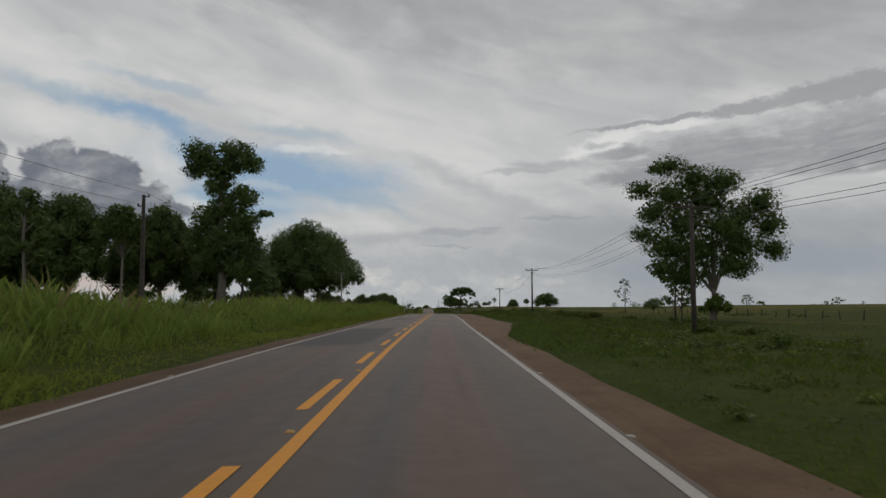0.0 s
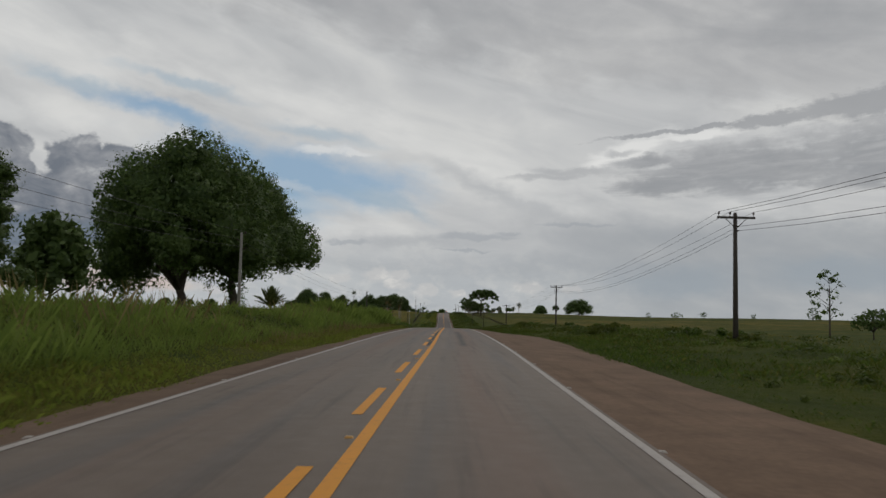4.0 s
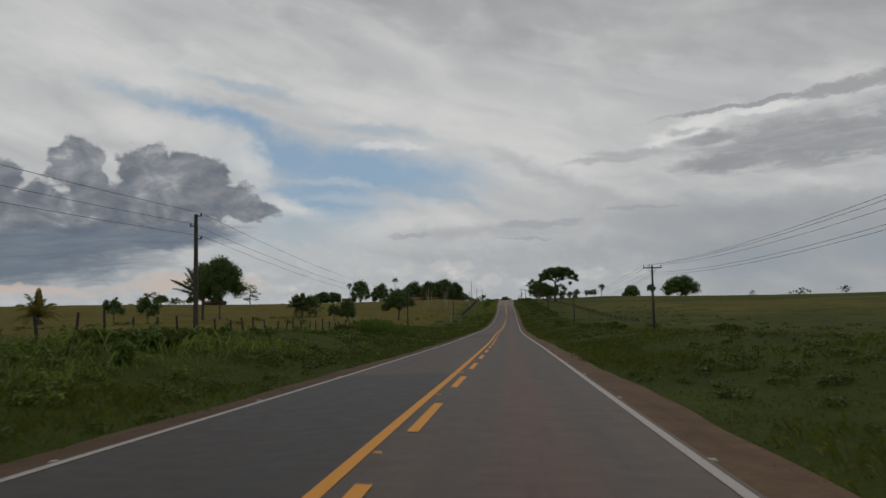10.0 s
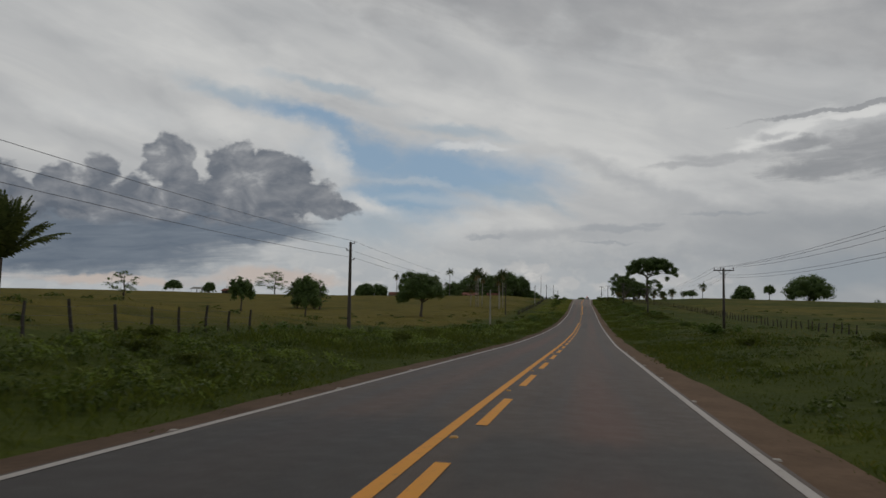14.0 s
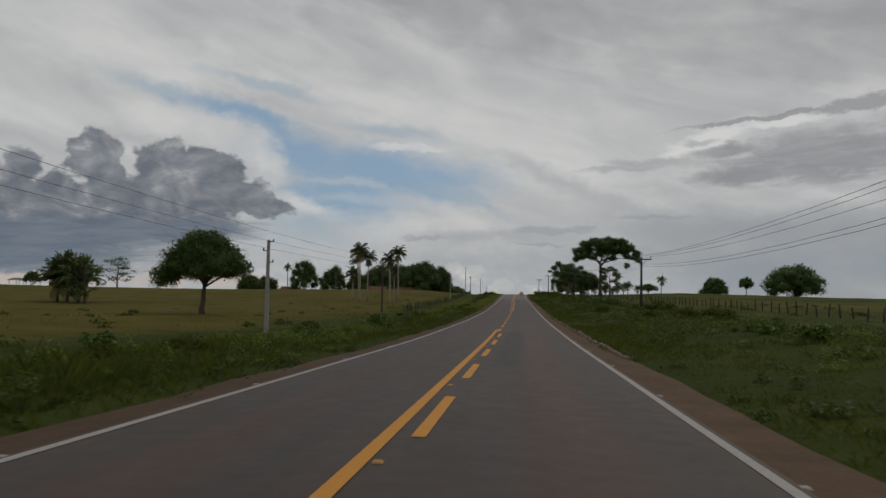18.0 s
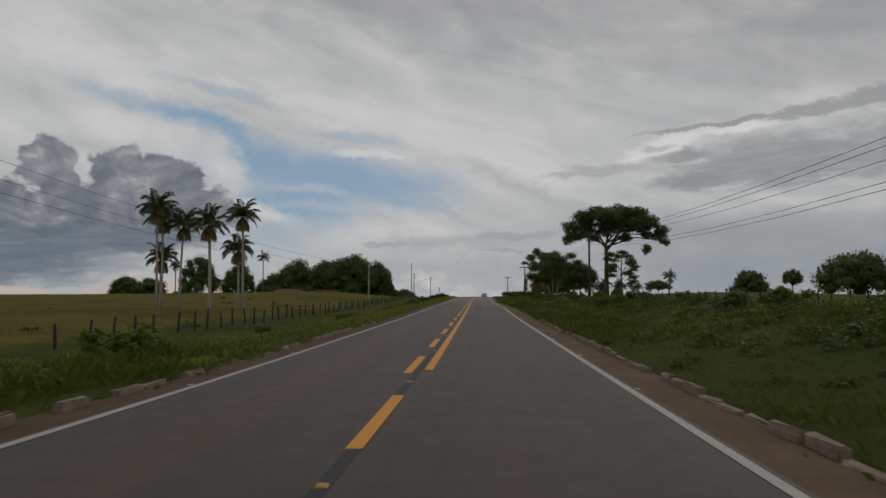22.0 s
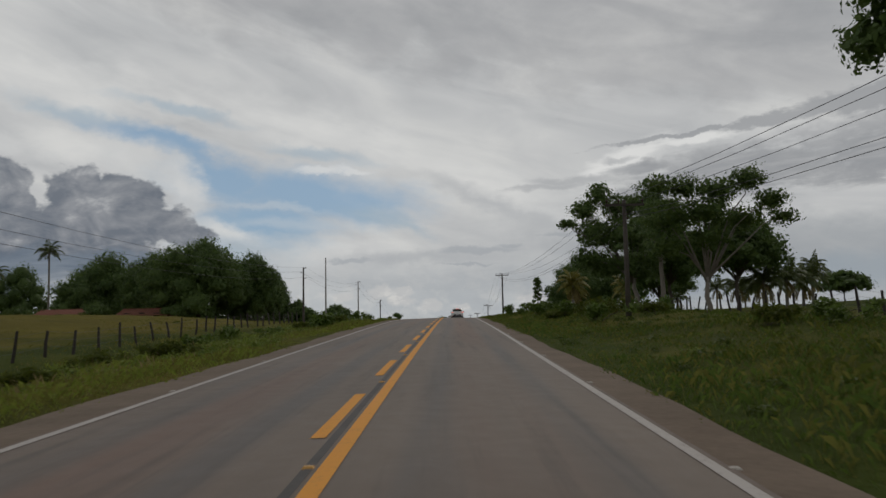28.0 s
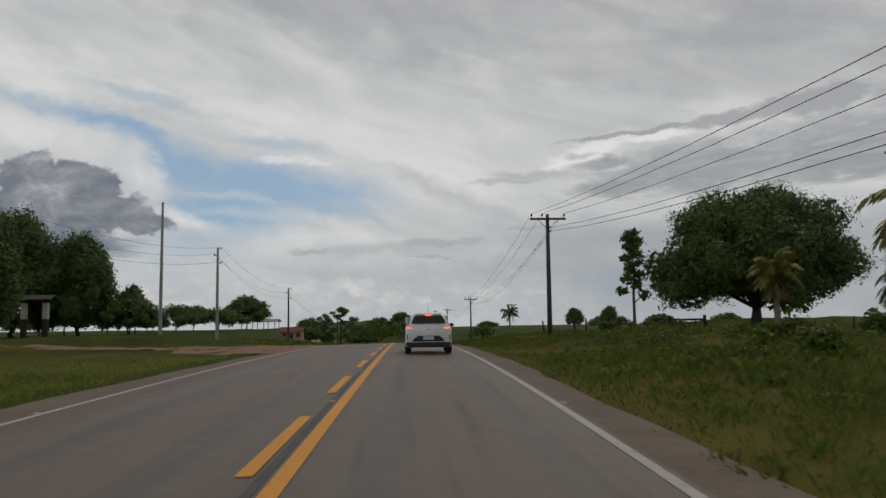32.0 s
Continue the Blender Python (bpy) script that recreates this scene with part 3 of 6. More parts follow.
def gz(x, y):
    """Height of the ground: the road bed, its verges and banks, the pastures beyond."""
    x, y = np.asarray(x, float), np.asarray(y, float)
    c, r = cx(y), zr(y)
    d = x - c
    a = np.abs(d)
    right = d > 0
    edge = np.where(right, HALF + shoulder_r(y), west(y) + shoulder_l(y))
    bank = 0.16 + U * np.where(right, np.interp(y / U, RIGHT_Y, RIGHT_Z), np.interp(y / U, LEFT_Y, LEFT_Z))
    far = -4.6 - 5.6 * ease(y / U, 850, 1100) - 0.017 * np.maximum(0, y - 960) + 0.8 * np.sin(x * 0.006 + 1.0) * np.sin(y * 0.0047) - 14.0 * ease(np.hypot(x, y - 350), 1500, 4600)
    u = a - edge
    near = r - 0.02 * a - 0.07 + bank * ease(u, 0.5, 9.0) + 0.09 * ease(u, 0.35, 0.9) - 0.05 * ease(u, 0.8, 2.0)
    w = ease(a, 26, 300)
    rise = np.where(right, ease(a, np.where(y > 770, 8, 25), np.where(y > 770, 40, 70)) * np.interp(y / U, EAST_Y, EAST_RISE), ease(a, np.where(y > 770, 6, 14), np.where(y > 770, 30, 46)) * np.interp(y / U, WEST_Y, WEST_RISE))
    near = near + rise * (1 - ease(a, 170, 520))
    lumps = 0.13 * np.sin(x * 0.7 + 1.3 * np.sin(y * 0.31)) * np.sin(y * 0.53 + x * 0.2) + 0.05 * np.sin(x * 2.1 + y * 1.3)
    z = near * (1 - w) + far * w + lumps * ease(u, 0.6, 4.0)
    return np.where(u < 0.02, r - 0.02 * a - 0.07, z)


def mesh_object(name, verts, faces, mat, parent=None, label="", smooth=False):
    me = bpy.data.meshes.new(name)
    me.from_pydata([tuple(v) for v in verts], [], [tuple(f) for f in faces])
    me.update()
    for m in (mat if isinstance(mat, (list, tuple)) else [mat]):
        me.materials.append(m)
    if smooth:
        me.polygons.foreach_set("use_smooth", [True] * len(me.polygons))
    ob = new(name, me)
    ob.parent = parent
    if label:
        ob["label"] = label
    return ob


def quads_object(name, co, mat, parent=None, n=4):
    """A mesh of separate polygons of n corners each, from an array (count, n, 3)."""
    co = np.asarray(co, np.float32)
    k = len(co)
    me = bpy.data.meshes.new(name)
    me.vertices.add(k * n)
    me.vertices.foreach_set("co", co.reshape(-1))
    me.loops.add(k * n)
    me.loops.foreach_set("vertex_index", np.arange(k * n, dtype=np.int32))
    me.polygons.add(k)
    me.polygons.foreach_set("loop_start", np.arange(k, dtype=np.int32) * n)
    me.update(calc_edges=True)
    me.materials.append(mat)
    ob = new(name, me)
    ob.parent = parent
    return ob


def part(name, bm, mat, parent, label=""):
    me = bpy.data.meshes.new(name)
    bm.to_mesh(me)
    bm.free()
    me.materials.append(mat)
    ob = new(name, me)
    ob.parent = parent
    if label:
        ob["label"] = label
    return ob


def thing(name, x, y, z, label, category, group="", turn=0.0):
    e = new(name)
    e.empty_display_size = 0.2
    e.matrix_basis = pose(x, y, z, 0, 0, turn)
    return tagged(e, label, category, group)


def tube(path, radii, sides=7):
    """Verts and faces of a tapered tube along points."""
    path = [Vector(p) for p in path]
    vs, fs = [], []
    for i, p in enumerate(path):
        d = (path[min(i + 1, len(path) - 1)] - path[max(i - 1, 0)]).normalized()
        u = d.cross(Vector((0.31, 0.95, 0.05)) if abs(d.z) > 0.5 else Vector((0, 0, 1))).normalized()
        w = d.cross(u)
        for s in range(sides):
            a = 2 * math.pi * s / sides
            vs.append(p + (u * math.cos(a) + w * math.sin(a)) * radii[i])
    for i in range(len(path) - 1):
        for s in range(sides):
            fs.append((i * sides + s, i * sides + (s + 1) % sides, (i + 1) * sides + (s + 1) % sides, (i + 1) * sides + s))
    fs.append(tuple(range(sides))[::-1])
    fs.append(tuple((len(path) - 1) * sides + s for s in range(sides)))
    return vs, fs


def box_bm(sx, sy, sz, at=(0, 0, 0), bevel=0.0, bm=None):
    bm2 = bmesh.new()
    bmesh.ops.create_cube(bm2, size=1)
    bmesh.ops.scale(bm2, vec=(sx, sy, sz), verts=bm2.verts)
    if bevel:
        bmesh.ops.bevel(bm2, geom=bm2.edges[:], offset=bevel, segments=2, affect="EDGES")
    bmesh.ops.translate(bm2, vec=at, verts=bm2.verts)
    if bm is None:
        return bm2
    tmp = bpy.data.meshes.new("tmp")
    bm2.to_mesh(tmp)
    bm.from_mesh(tmp)
    bpy.data.meshes.remove(tmp)
    bm2.free()
    return bm


def ribbon(name, ys, x0, x1, lift, mat, parent=None, label="", zfun=None):
    """A strip of road surface between two lines of easting, following the road."""
    ys = np.asarray(ys, float)
    a, b = (np.asarray(v, float) + np.zeros(len(ys)) for v in (x0, x1))
    c, z = cx(ys), zr(ys) + lift
    vs = [v for i in range(len(ys)) for v in ((c[i] + a[i], ys[i], z[i] - 0.02 * abs(a[i])), (c[i] + b[i], ys[i], z[i] - 0.02 * abs(b[i])))]
    fs = [(2 * i, 2 * i + 1, 2 * i + 3, 2 * i + 2) for i in range(len(ys) - 1)]
    return mesh_object(name, vs, fs, mat, parent, label, True)

# ---- ground and road ----
def ground():
    ys = np.r_[np.array([-4600, -3000, -1800, -1000, -600, -350, -200]), np.arange(-120, 1000, 2.5), np.arange(1000, 1300, 10), np.array([1350, 1420, 1520, 1650, 1850, 2100, 2500, 3000, 3700, 4700])]
    off = np.r_[np.arange(3.2, 9, 0.4), np.arange(9, 18, 0.8), np.arange(18, 45, 2.5), np.arange(45, 140, 8), np.array([155, 180, 215, 260, 320, 400, 520, 700, 950, 1300, 1800, 2500, 3400, 4700])]
    off = np.r_[-off[::-1], off]
    yy, oo = np.meshgrid(ys, off, indexing="ij")
    xx = oo + cx(yy)
    zz = gz(xx, yy)
    co = np.stack([xx, yy, zz], -1).reshape(-1, 3)
    n = len(off)
    i, j = np.meshgrid(np.arange(len(ys) - 1), np.arange(n - 1), indexing="ij")
    a = (i * n + j).reshape(-1)
    fs = np.stack([a, a + 1, a + n + 1, a + n], 1)
    ob = mesh_object("ground", co.tolist(), fs.tolist(), M_FIELD, smooth=True)
    # how dry each spot is: the western pasture most, some verges in strips
    yn, side, far = yy / U, np.where(oo > 0, 1, -1), np.abs(oo)
    western = 0.78 * ease(far, 15, 26) * np.interp(yn, (200, 300, 340, 800, 860, 900), (0.35, 0.6, 1.0, 1.0, 0.7, 0.3))
    pale = 0.42 * (np.interp(yn, (600, 660, 850, 900), (0, 1, 1, 0.6)) + np.interp(yn, (60, 110, 200, 240), (0, 0.8, 0.8, 0))) * ease(far, 4.5, 7)
    edge = np.where(side > 0, 0.62 * (1 - ease(far, 7, 10)) * np.interp(yn, (720, 780, 860, 880), (0, 1, 1, 0)), 0.5 * (1 - ease(far, 6, 7.5)) * (np.interp(yn, (60, 90, 200, 230), (0, 1, 1, 0)) + np.interp(yn, (620, 680, 800, 812), (0, 1, 1, 0))))
    strip = 0.75 * ease(far, 4.5, 6) * (1 - ease(far, 9, 13)) * (np.interp(yn, (625, 660, 745, 765), (0, 1, 1, 0)) + 0.7 * np.interp(yn, (120, 150, 195, 215), (0, 1, 1, 0)))
    east = 0.36 * ease(far, 12, 40) + 0.25 * np.interp(yn, (470, 600, 690, 720), (0, 1, 1, 0)) * ease(far, 5, 8)
    dry = np.maximum(edge, np.where(side < 0, np.maximum(np.maximum(western, strip), pale), np.maximum(east, pale)))
    ob.data.attributes.new("dry", "FLOAT", "POINT").data.foreach_set("value", dry.reshape(-1).astype(np.float32))
    tagged(ob, "rolling green pasture with dry yellow patches", "ground", kind="structure")


ground()
LONG = np.r_[np.arange(-120, 1000, 2.0), np.arange(1000, 1300, 20.0)]
def crowned(name, ys, x0, x1, lift, mat, parent=None, label=""):
    """A strip of carriageway with the crown of the road in it."""
    n = 15
    ys = np.asarray(ys, float)
    us = np.linspace(0, 1, n)
    c, z = cx(ys), zr(ys) + lift
    a, b = (np.asarray(v, float) + np.zeros(len(ys)) for v in (x0, x1))
    across = a[:, None] * (1 - us) + b[:, None] * us
    vs = [(c[i] + u, ys[i], z[i] - 0.02 * abs(u)) for i in range(len(ys)) for u in across[i]]
    fs = [(i * n + j, i * n + j + 1, (i + 1) * n + j + 1, (i + 1) * n + j) for i in range(len(ys) - 1) for j in range(n - 1)]
    ob = mesh_object(name, vs, fs, mat, parent, label, True)
    ob.data.attributes.new("across", "FLOAT", "POINT").data.foreach_set("value", across.reshape(-1).astype(np.float32))
    uu, yv = across.reshape(-1), np.repeat(ys / U, n)
    stain = np.zeros(len(uu))
    for y0, y1, a, b, s in STAINS:
        stain = np.maximum(stain, s * ease(yv, y0 - 2, y0 + 3) * (1 - ease(yv, y1 - 3, y1 + 2)) * ease(uu, a - 0.35, a + 0.35) * (1 - ease(uu, b - 0.35, b + 0.35)))
    ob.data.attributes.new("stain", "FLOAT", "POINT").data.foreach_set("value", stain.astype(np.float32))
    return ob


# dark patches of newer binder: from, to (survey), west and east edge, strength
STAINS = ((28, 50, -3.3, -0.7, 0.62), (74, 94, -3.3, -0.8, 0.36), (222, 275, -3.6, -0.25, 1.0), (345, 362, -3.5, -0.25, 0.95), (356.5, 361, 0.2, 3.4, 0.8), (137, 173, -0.1, 0.1, 0.85), (135, 172, 1.25, 1.6, 0.9), (470, 500, 0.4, 1.4, 0.5), (640, 680, -3.2, -1.6, 0.45))
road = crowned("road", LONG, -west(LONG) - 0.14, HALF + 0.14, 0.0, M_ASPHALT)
tagged(road, "grey worn asphalt two-lane highway with reddish tint", "road", kind="structure")
FINE = np.arange(-120, 1000, 1.0)
sh_r = ribbon("shoulder", FINE, HALF + 0.15, HALF + 0.4 + shoulder_r(FINE), -0.012, M_EARTH)
tagged(sh_r, "reddish brown compacted earth shoulder widening into a lay-by", "road shoulder", kind="structure")
sh_l = ribbon("shoulder", FINE, -west(FINE) - 0.4 - shoulder_l(FINE), -west(FINE) - 0.15, -0.012, M_DUST)
tagged(sh_l, "narrow reddish brown earth shoulder beside the asphalt", "road shoulder", kind="structure")

LINE = np.arange(-120, 1000, 2.0)
ribbon("road_marking", LINE, HALF - 0.065, HALF + 0.065, 0.006, M_WHITE, road)
ribbon("road_marking", LINE, -west(LINE) - 0.065, -west(LINE) + 0.065, 0.006, M_WHITE, road)
GAP = 0.17
for a, b, side in ((-120, 191, 1), (186, 444, -1), (503.5, 1000, 1)):
    ribbon("road_marking", np.arange(a, b + 1, 2.0), side * GAP - 0.08, side * GAP + 0.08, 0.006, M_YELLOW, road)
PHASE = ((-100, 0.0), (10, 3.0), (33, 4.1), (75, 6.8), (127, 10.1), (164, 12.6), (209, 15.9), (230, 16.5), (252, 17.7), (274, 18.2), (300, 17.1), (320, 16.2), (387, 14.3), (407, 13.95), (433, 13.9), (475, 13.5), (516, 12.75), (550, 12.0), (625, 11.4), (645, 10.6), (665, 10.3), (706, 8.9), (900, 5.0))


def dash_at(i):
    """Where the i-th dash of the broken line begins; the painters kept no even pace."""
    y = 6.9 * i
    for _ in range(6):
        y = 6.9 * i + float(np.interp(y, [p[0] for p in PHASE], [p[1] for p in PHASE]))
    return y


for i in range(-14, 135):
    y0 = dash_at(i)
    side = -1 if y0 < 184 or y0 > 501 else 1
    if 441 < y0 <= 501:
        side = 0
    ribbon("dash", np.array([y0, y0 + 2, y0 + 3.75]), side * GAP - 0.08, side * GAP + 0.08, 0.007, M_YELLOW, road)
ribbon("faded_marking", np.arange(436, 540, 3.0), -0.06, 0.06, 0.004, M_RUBBER, road)
ribbon("faded_marking", np.arange(540, 760, 3.0), -0.045, 0.045, 0.004, M_WEAR, road)
ribbon("faded_marking", np.arange(120, 154, 3.0), -0.09, 0.07, 0.004, M_RUBBER, road)


def kerb_row(y0, y1, off, seed, keep):
    """A broken row of kerb stones, each a stone of its own."""
    rng = np.random.default_rng(seed)
    y0, y1 = y0 * U, y1 * U
    e = thing("kerb", float(cx(y0)) + off, y0, float(zr(y0)), "broken dirty pale concrete kerb half grown over", "kerb")
    y = y0
    while y < y1:
        ln = rng.uniform(0.75, 1.0)
        if rng.uniform() < keep:
            bm = box_bm(0.13, ln - 0.04, 0.34, (0, 0, 0), 0.025)
            for v in bm.verts:
                v.co += Vector(rng.normal(size=3) * 0.012)
            m = part("kerb_stone", bm, M_KERB, e)
            m.matrix_basis = pose(float(cx(y) - cx(y0)) + rng.normal() * 0.03, y - y0, float(zr(y) - zr(y0)) - 0.18 + rng.normal() * 0.03, rng.normal() * 1.2, rng.normal() * 2.5, rng.normal() * 1.5)
        y += ln
    return tagged(e, kind="structure")


kerb_row(478, 602, HALF + 0.98, 5, 0.82)
kerb_row(534, 596, -HALF - 0.72, 6, 0.6)


def blot(name, y0, y1, x0, x1, mat, label, seed, lift=0.004, parent=None, rag=0.25):
    """A patch of other surface with a ragged outline, lying on the road."""
    rng = np.random.default_rng(seed)
    y0, y1 = y0 * U, y1 * U
    ys = np.linspace(y0, y1, max(4, int((y1 - y0) / 0.6)))
    f = np.sin(np.linspace(0.06, math.pi - 0.06, len(ys))) ** 0.3
    mid, half = (x0 + x1) / 2, (x1 - x0) / 2
    a = mid - half * f + rng.normal(size=len(ys)) * rag * 0.3
    b = mid + half * f + rng.normal(size=len(ys)) * rag * 0.3
    return ribbon(name, ys, a, b, lift, mat, road, label)


for k_, (x0_, x1_, y0_, y1_) in enumerate(((0.77, 0.83, 624, 645), (0.855, 0.95, 623, 646), (1.11, 1.18, 623, 648), (1.205, 1.31, 624, 647), (2.56, 2.64, 629, 645))):
    blot("tyre_mark", y0_, y1_, x0_, x1_, M_RUBBER if k_ < 4 else M_PATCH, "black rubber skid mark", 20 + k_, 0.005, rag=0.012)
# reflective studs along the lines
stud_bm = bmesh.new()
bmesh.ops.create_cube(stud_bm, size=1)
for v in stud_bm.verts:
    k_ = 0.7 if v.co.z > 0 else 1.0
    v.co = Vector((v.co.x * 0.105 * k_, v.co.y * 0.09 * k_, v.co.z * 0.02))
stud_me = bpy.data.meshes.new("road_stud")
stud_bm.to_mesh(stud_me)
stud_bm.free()
stud_me.materials.append(M_STUD)
stud_y = stud_me.copy()
stud_y.materials.clear()
stud_y.materials.append(M_STUDY)
for i in range(0, 112):
    y0 = dash_at(i) + 5.4
    for off, me in ((HALF + 0.16, stud_me), (-float(west(y0)) - 0.16, stud_me), (0.0, stud_y)):
        o = new("road_stud", me)
        o.parent = road
        o.matrix_basis = pose(float(cx(y0)) + off, y0, float(zr(y0)) - 0.02 * abs(off) + 0.010 - (0.012 if off else 0.0))
# western driveway of bare earth
def drive():
    rng = np.random.default_rng(8)
    vs, fs = [], []
    xs = np.linspace(-3.6, -75, 40)
    for i, u in enumerate(xs):
        yc = 744 + 20 * ease(-u, 4, 46)
        hw = 3.0 + 9.5 * (1 - ease(-u, 4, 16)) + rng.normal() * 0.25
        for s in np.linspace(-1, 1, 7):
            y = yc + hw * s
            x = float(cx(y)) + u
            vs.append((x, y, max(float(gz(x, y)), float(zr(y)) - 0.3 if u > -6 else -99) + 0.05))
    for i in range(len(xs) - 1):
        for j in range(6):
            fs.append((i * 7 + j, i * 7 + j + 1, (i + 1) * 7 + j + 1, (i + 1) * 7 + j))
    ob = mesh_object("driveway", vs, fs, M_DIRT, smooth=True)
    tagged(ob, "bare red earth driveway meeting the highway", "driveway", kind="structure")


drive()


def broken_edge():
    """The torn rim of a patch in the western lane: a dark lip with crumbled pale asphalt behind it."""
    rng = np.random.default_rng(31)
    us = np.linspace(-3.3, -2.1, 22)
    yc = (231.8 + 1.25 * np.sin(np.linspace(0.05, 0.72, 22) * math.pi)) * U
    for name, lo, hi, lift, mat, lab in (("crack", -0.02, 0.10, 0.006, M_RUBBER, "dark torn lip of asphalt"), ("crumbled_patch", -0.34, -0.02, 0.004, M_WEAR, "pale crumbled asphalt")):
        a, b = yc + lo * (1 if name == "crack" else np.sin(np.linspace(0.2, 3.0, 22))) + rng.normal(size=22) * 0.012, yc + hi + rng.normal(size=22) * 0.012
        sel = slice(0, 22) if name == "crack" else slice(9, 21)
        vs = [(float(cx(y)) + u, y, float(zr(y)) - 0.02 * abs(u) + lift) for u, p, q in zip(us[sel], a[sel], b[sel]) for y in (p, q)]
        fs = [(2 * i, 2 * i + 2, 2 * i + 3, 2 * i + 1) for i in range(len(vs) // 2 - 1)]
        mesh_object(name, vs, fs, mat, road, lab)


broken_edge()

# ---- trees ----
def crown_cards(rng, clumps, count, size, flat=0.0, subs=26):
    """Leaf sprays: bent quads gathered in tufts through clumps (x, y, z, rx, ry, rz), with a coarser fill inside."""
    cl = np.array(clumps)
    wt = (cl[:, 3] * cl[:, 4] * cl[:, 5]) ** 0.75
    # tufts sit towards the skin of each clump
    m = len(cl) * subs
    own = np.repeat(np.arange(len(cl)), subs)
    d = rng.normal(size=(m, 3))
    d /= np.linalg.norm(d, axis=1)[:, None]
    tuft = cl[own, :3] + d * (rng.uniform(0.25, 1.0, m) ** 0.5)[:, None] * cl[own, 3:6] * 0.92
    p = wt[own] / wt[own].sum()
    pick = rng.choice(m, count, p=p)
    o = rng.normal(size=(count, 3))
    spread = np.minimum(cl[own[pick], 3:6] * np.array([0.18, 0.18, 0.15]), 0.36)
    pos = tuft[pick] + np.clip(o, -1.5, 1.5) * spread
    inner = rng.uniform(0, 1, count) < 0.3
    k = own[pick]
    e = rng.normal(size=(count, 3))
    e /= np.linalg.norm(e, axis=1)[:, None]
    fill = cl[k, :3] + e * (rng.uniform(0, 1, count) ** 0.4 * 0.78)[:, None] * cl[k, 3:6]
    pos = np.where(inner[:, None], fill, pos)
    nrm = d[pick] * 0.7 + o * 0.45 + np.array([0, 0, 0.4 + flat])
    nrm /= np.linalg.norm(nrm, axis=1)[:, None] + 1e-9
    t = np.cross(nrm, rng.normal(size=(count, 3)))
    t /= np.linalg.norm(t, axis=1)[:, None] + 1e-9
    b = np.cross(nrm, t)
    s = (size * rng.uniform(0.5, 1.15, count) * np.where(inner, 1.9, 1.0))[:, None]
    asp = rng.uniform(0.35, 0.65, count)[:, None]
    return np.stack([pos - t * s, pos - b * s * asp + t * s * 0.1, pos + t * s - nrm * s * 0.25, pos + b * s * asp + t * s * 0.1], 1)


_ico = bmesh.new()
bmesh.ops.create_icosphere(_ico, subdivisions=2, radius=1.0)
ICO_V, ICO_F = np.array([v.co[:] for v in _ico.verts]), np.array([[v.index for v in f.verts] for f in _ico.faces])
_ico.free()


def inner_mass(rng, clumps, fill, mat, parent):
    """The closed, lumpy heart of each clump of foliage, behind its outer leaves."""
    vs, fs = [], []
    for c in clumps:
        k_ = fill * rng.uniform(0.8, 1.1, len(ICO_V))[:, None]
        fs.append(ICO_F + len(ICO_V) * len(vs))
        vs.append(ICO_V * k_ * np.array(c[3:6]) + np.array(c[:3]))
    return mesh_object("inner_foliage", np.concatenate(vs).tolist(), np.concatenate(fs).tolist(), mat, parent, smooth=True)


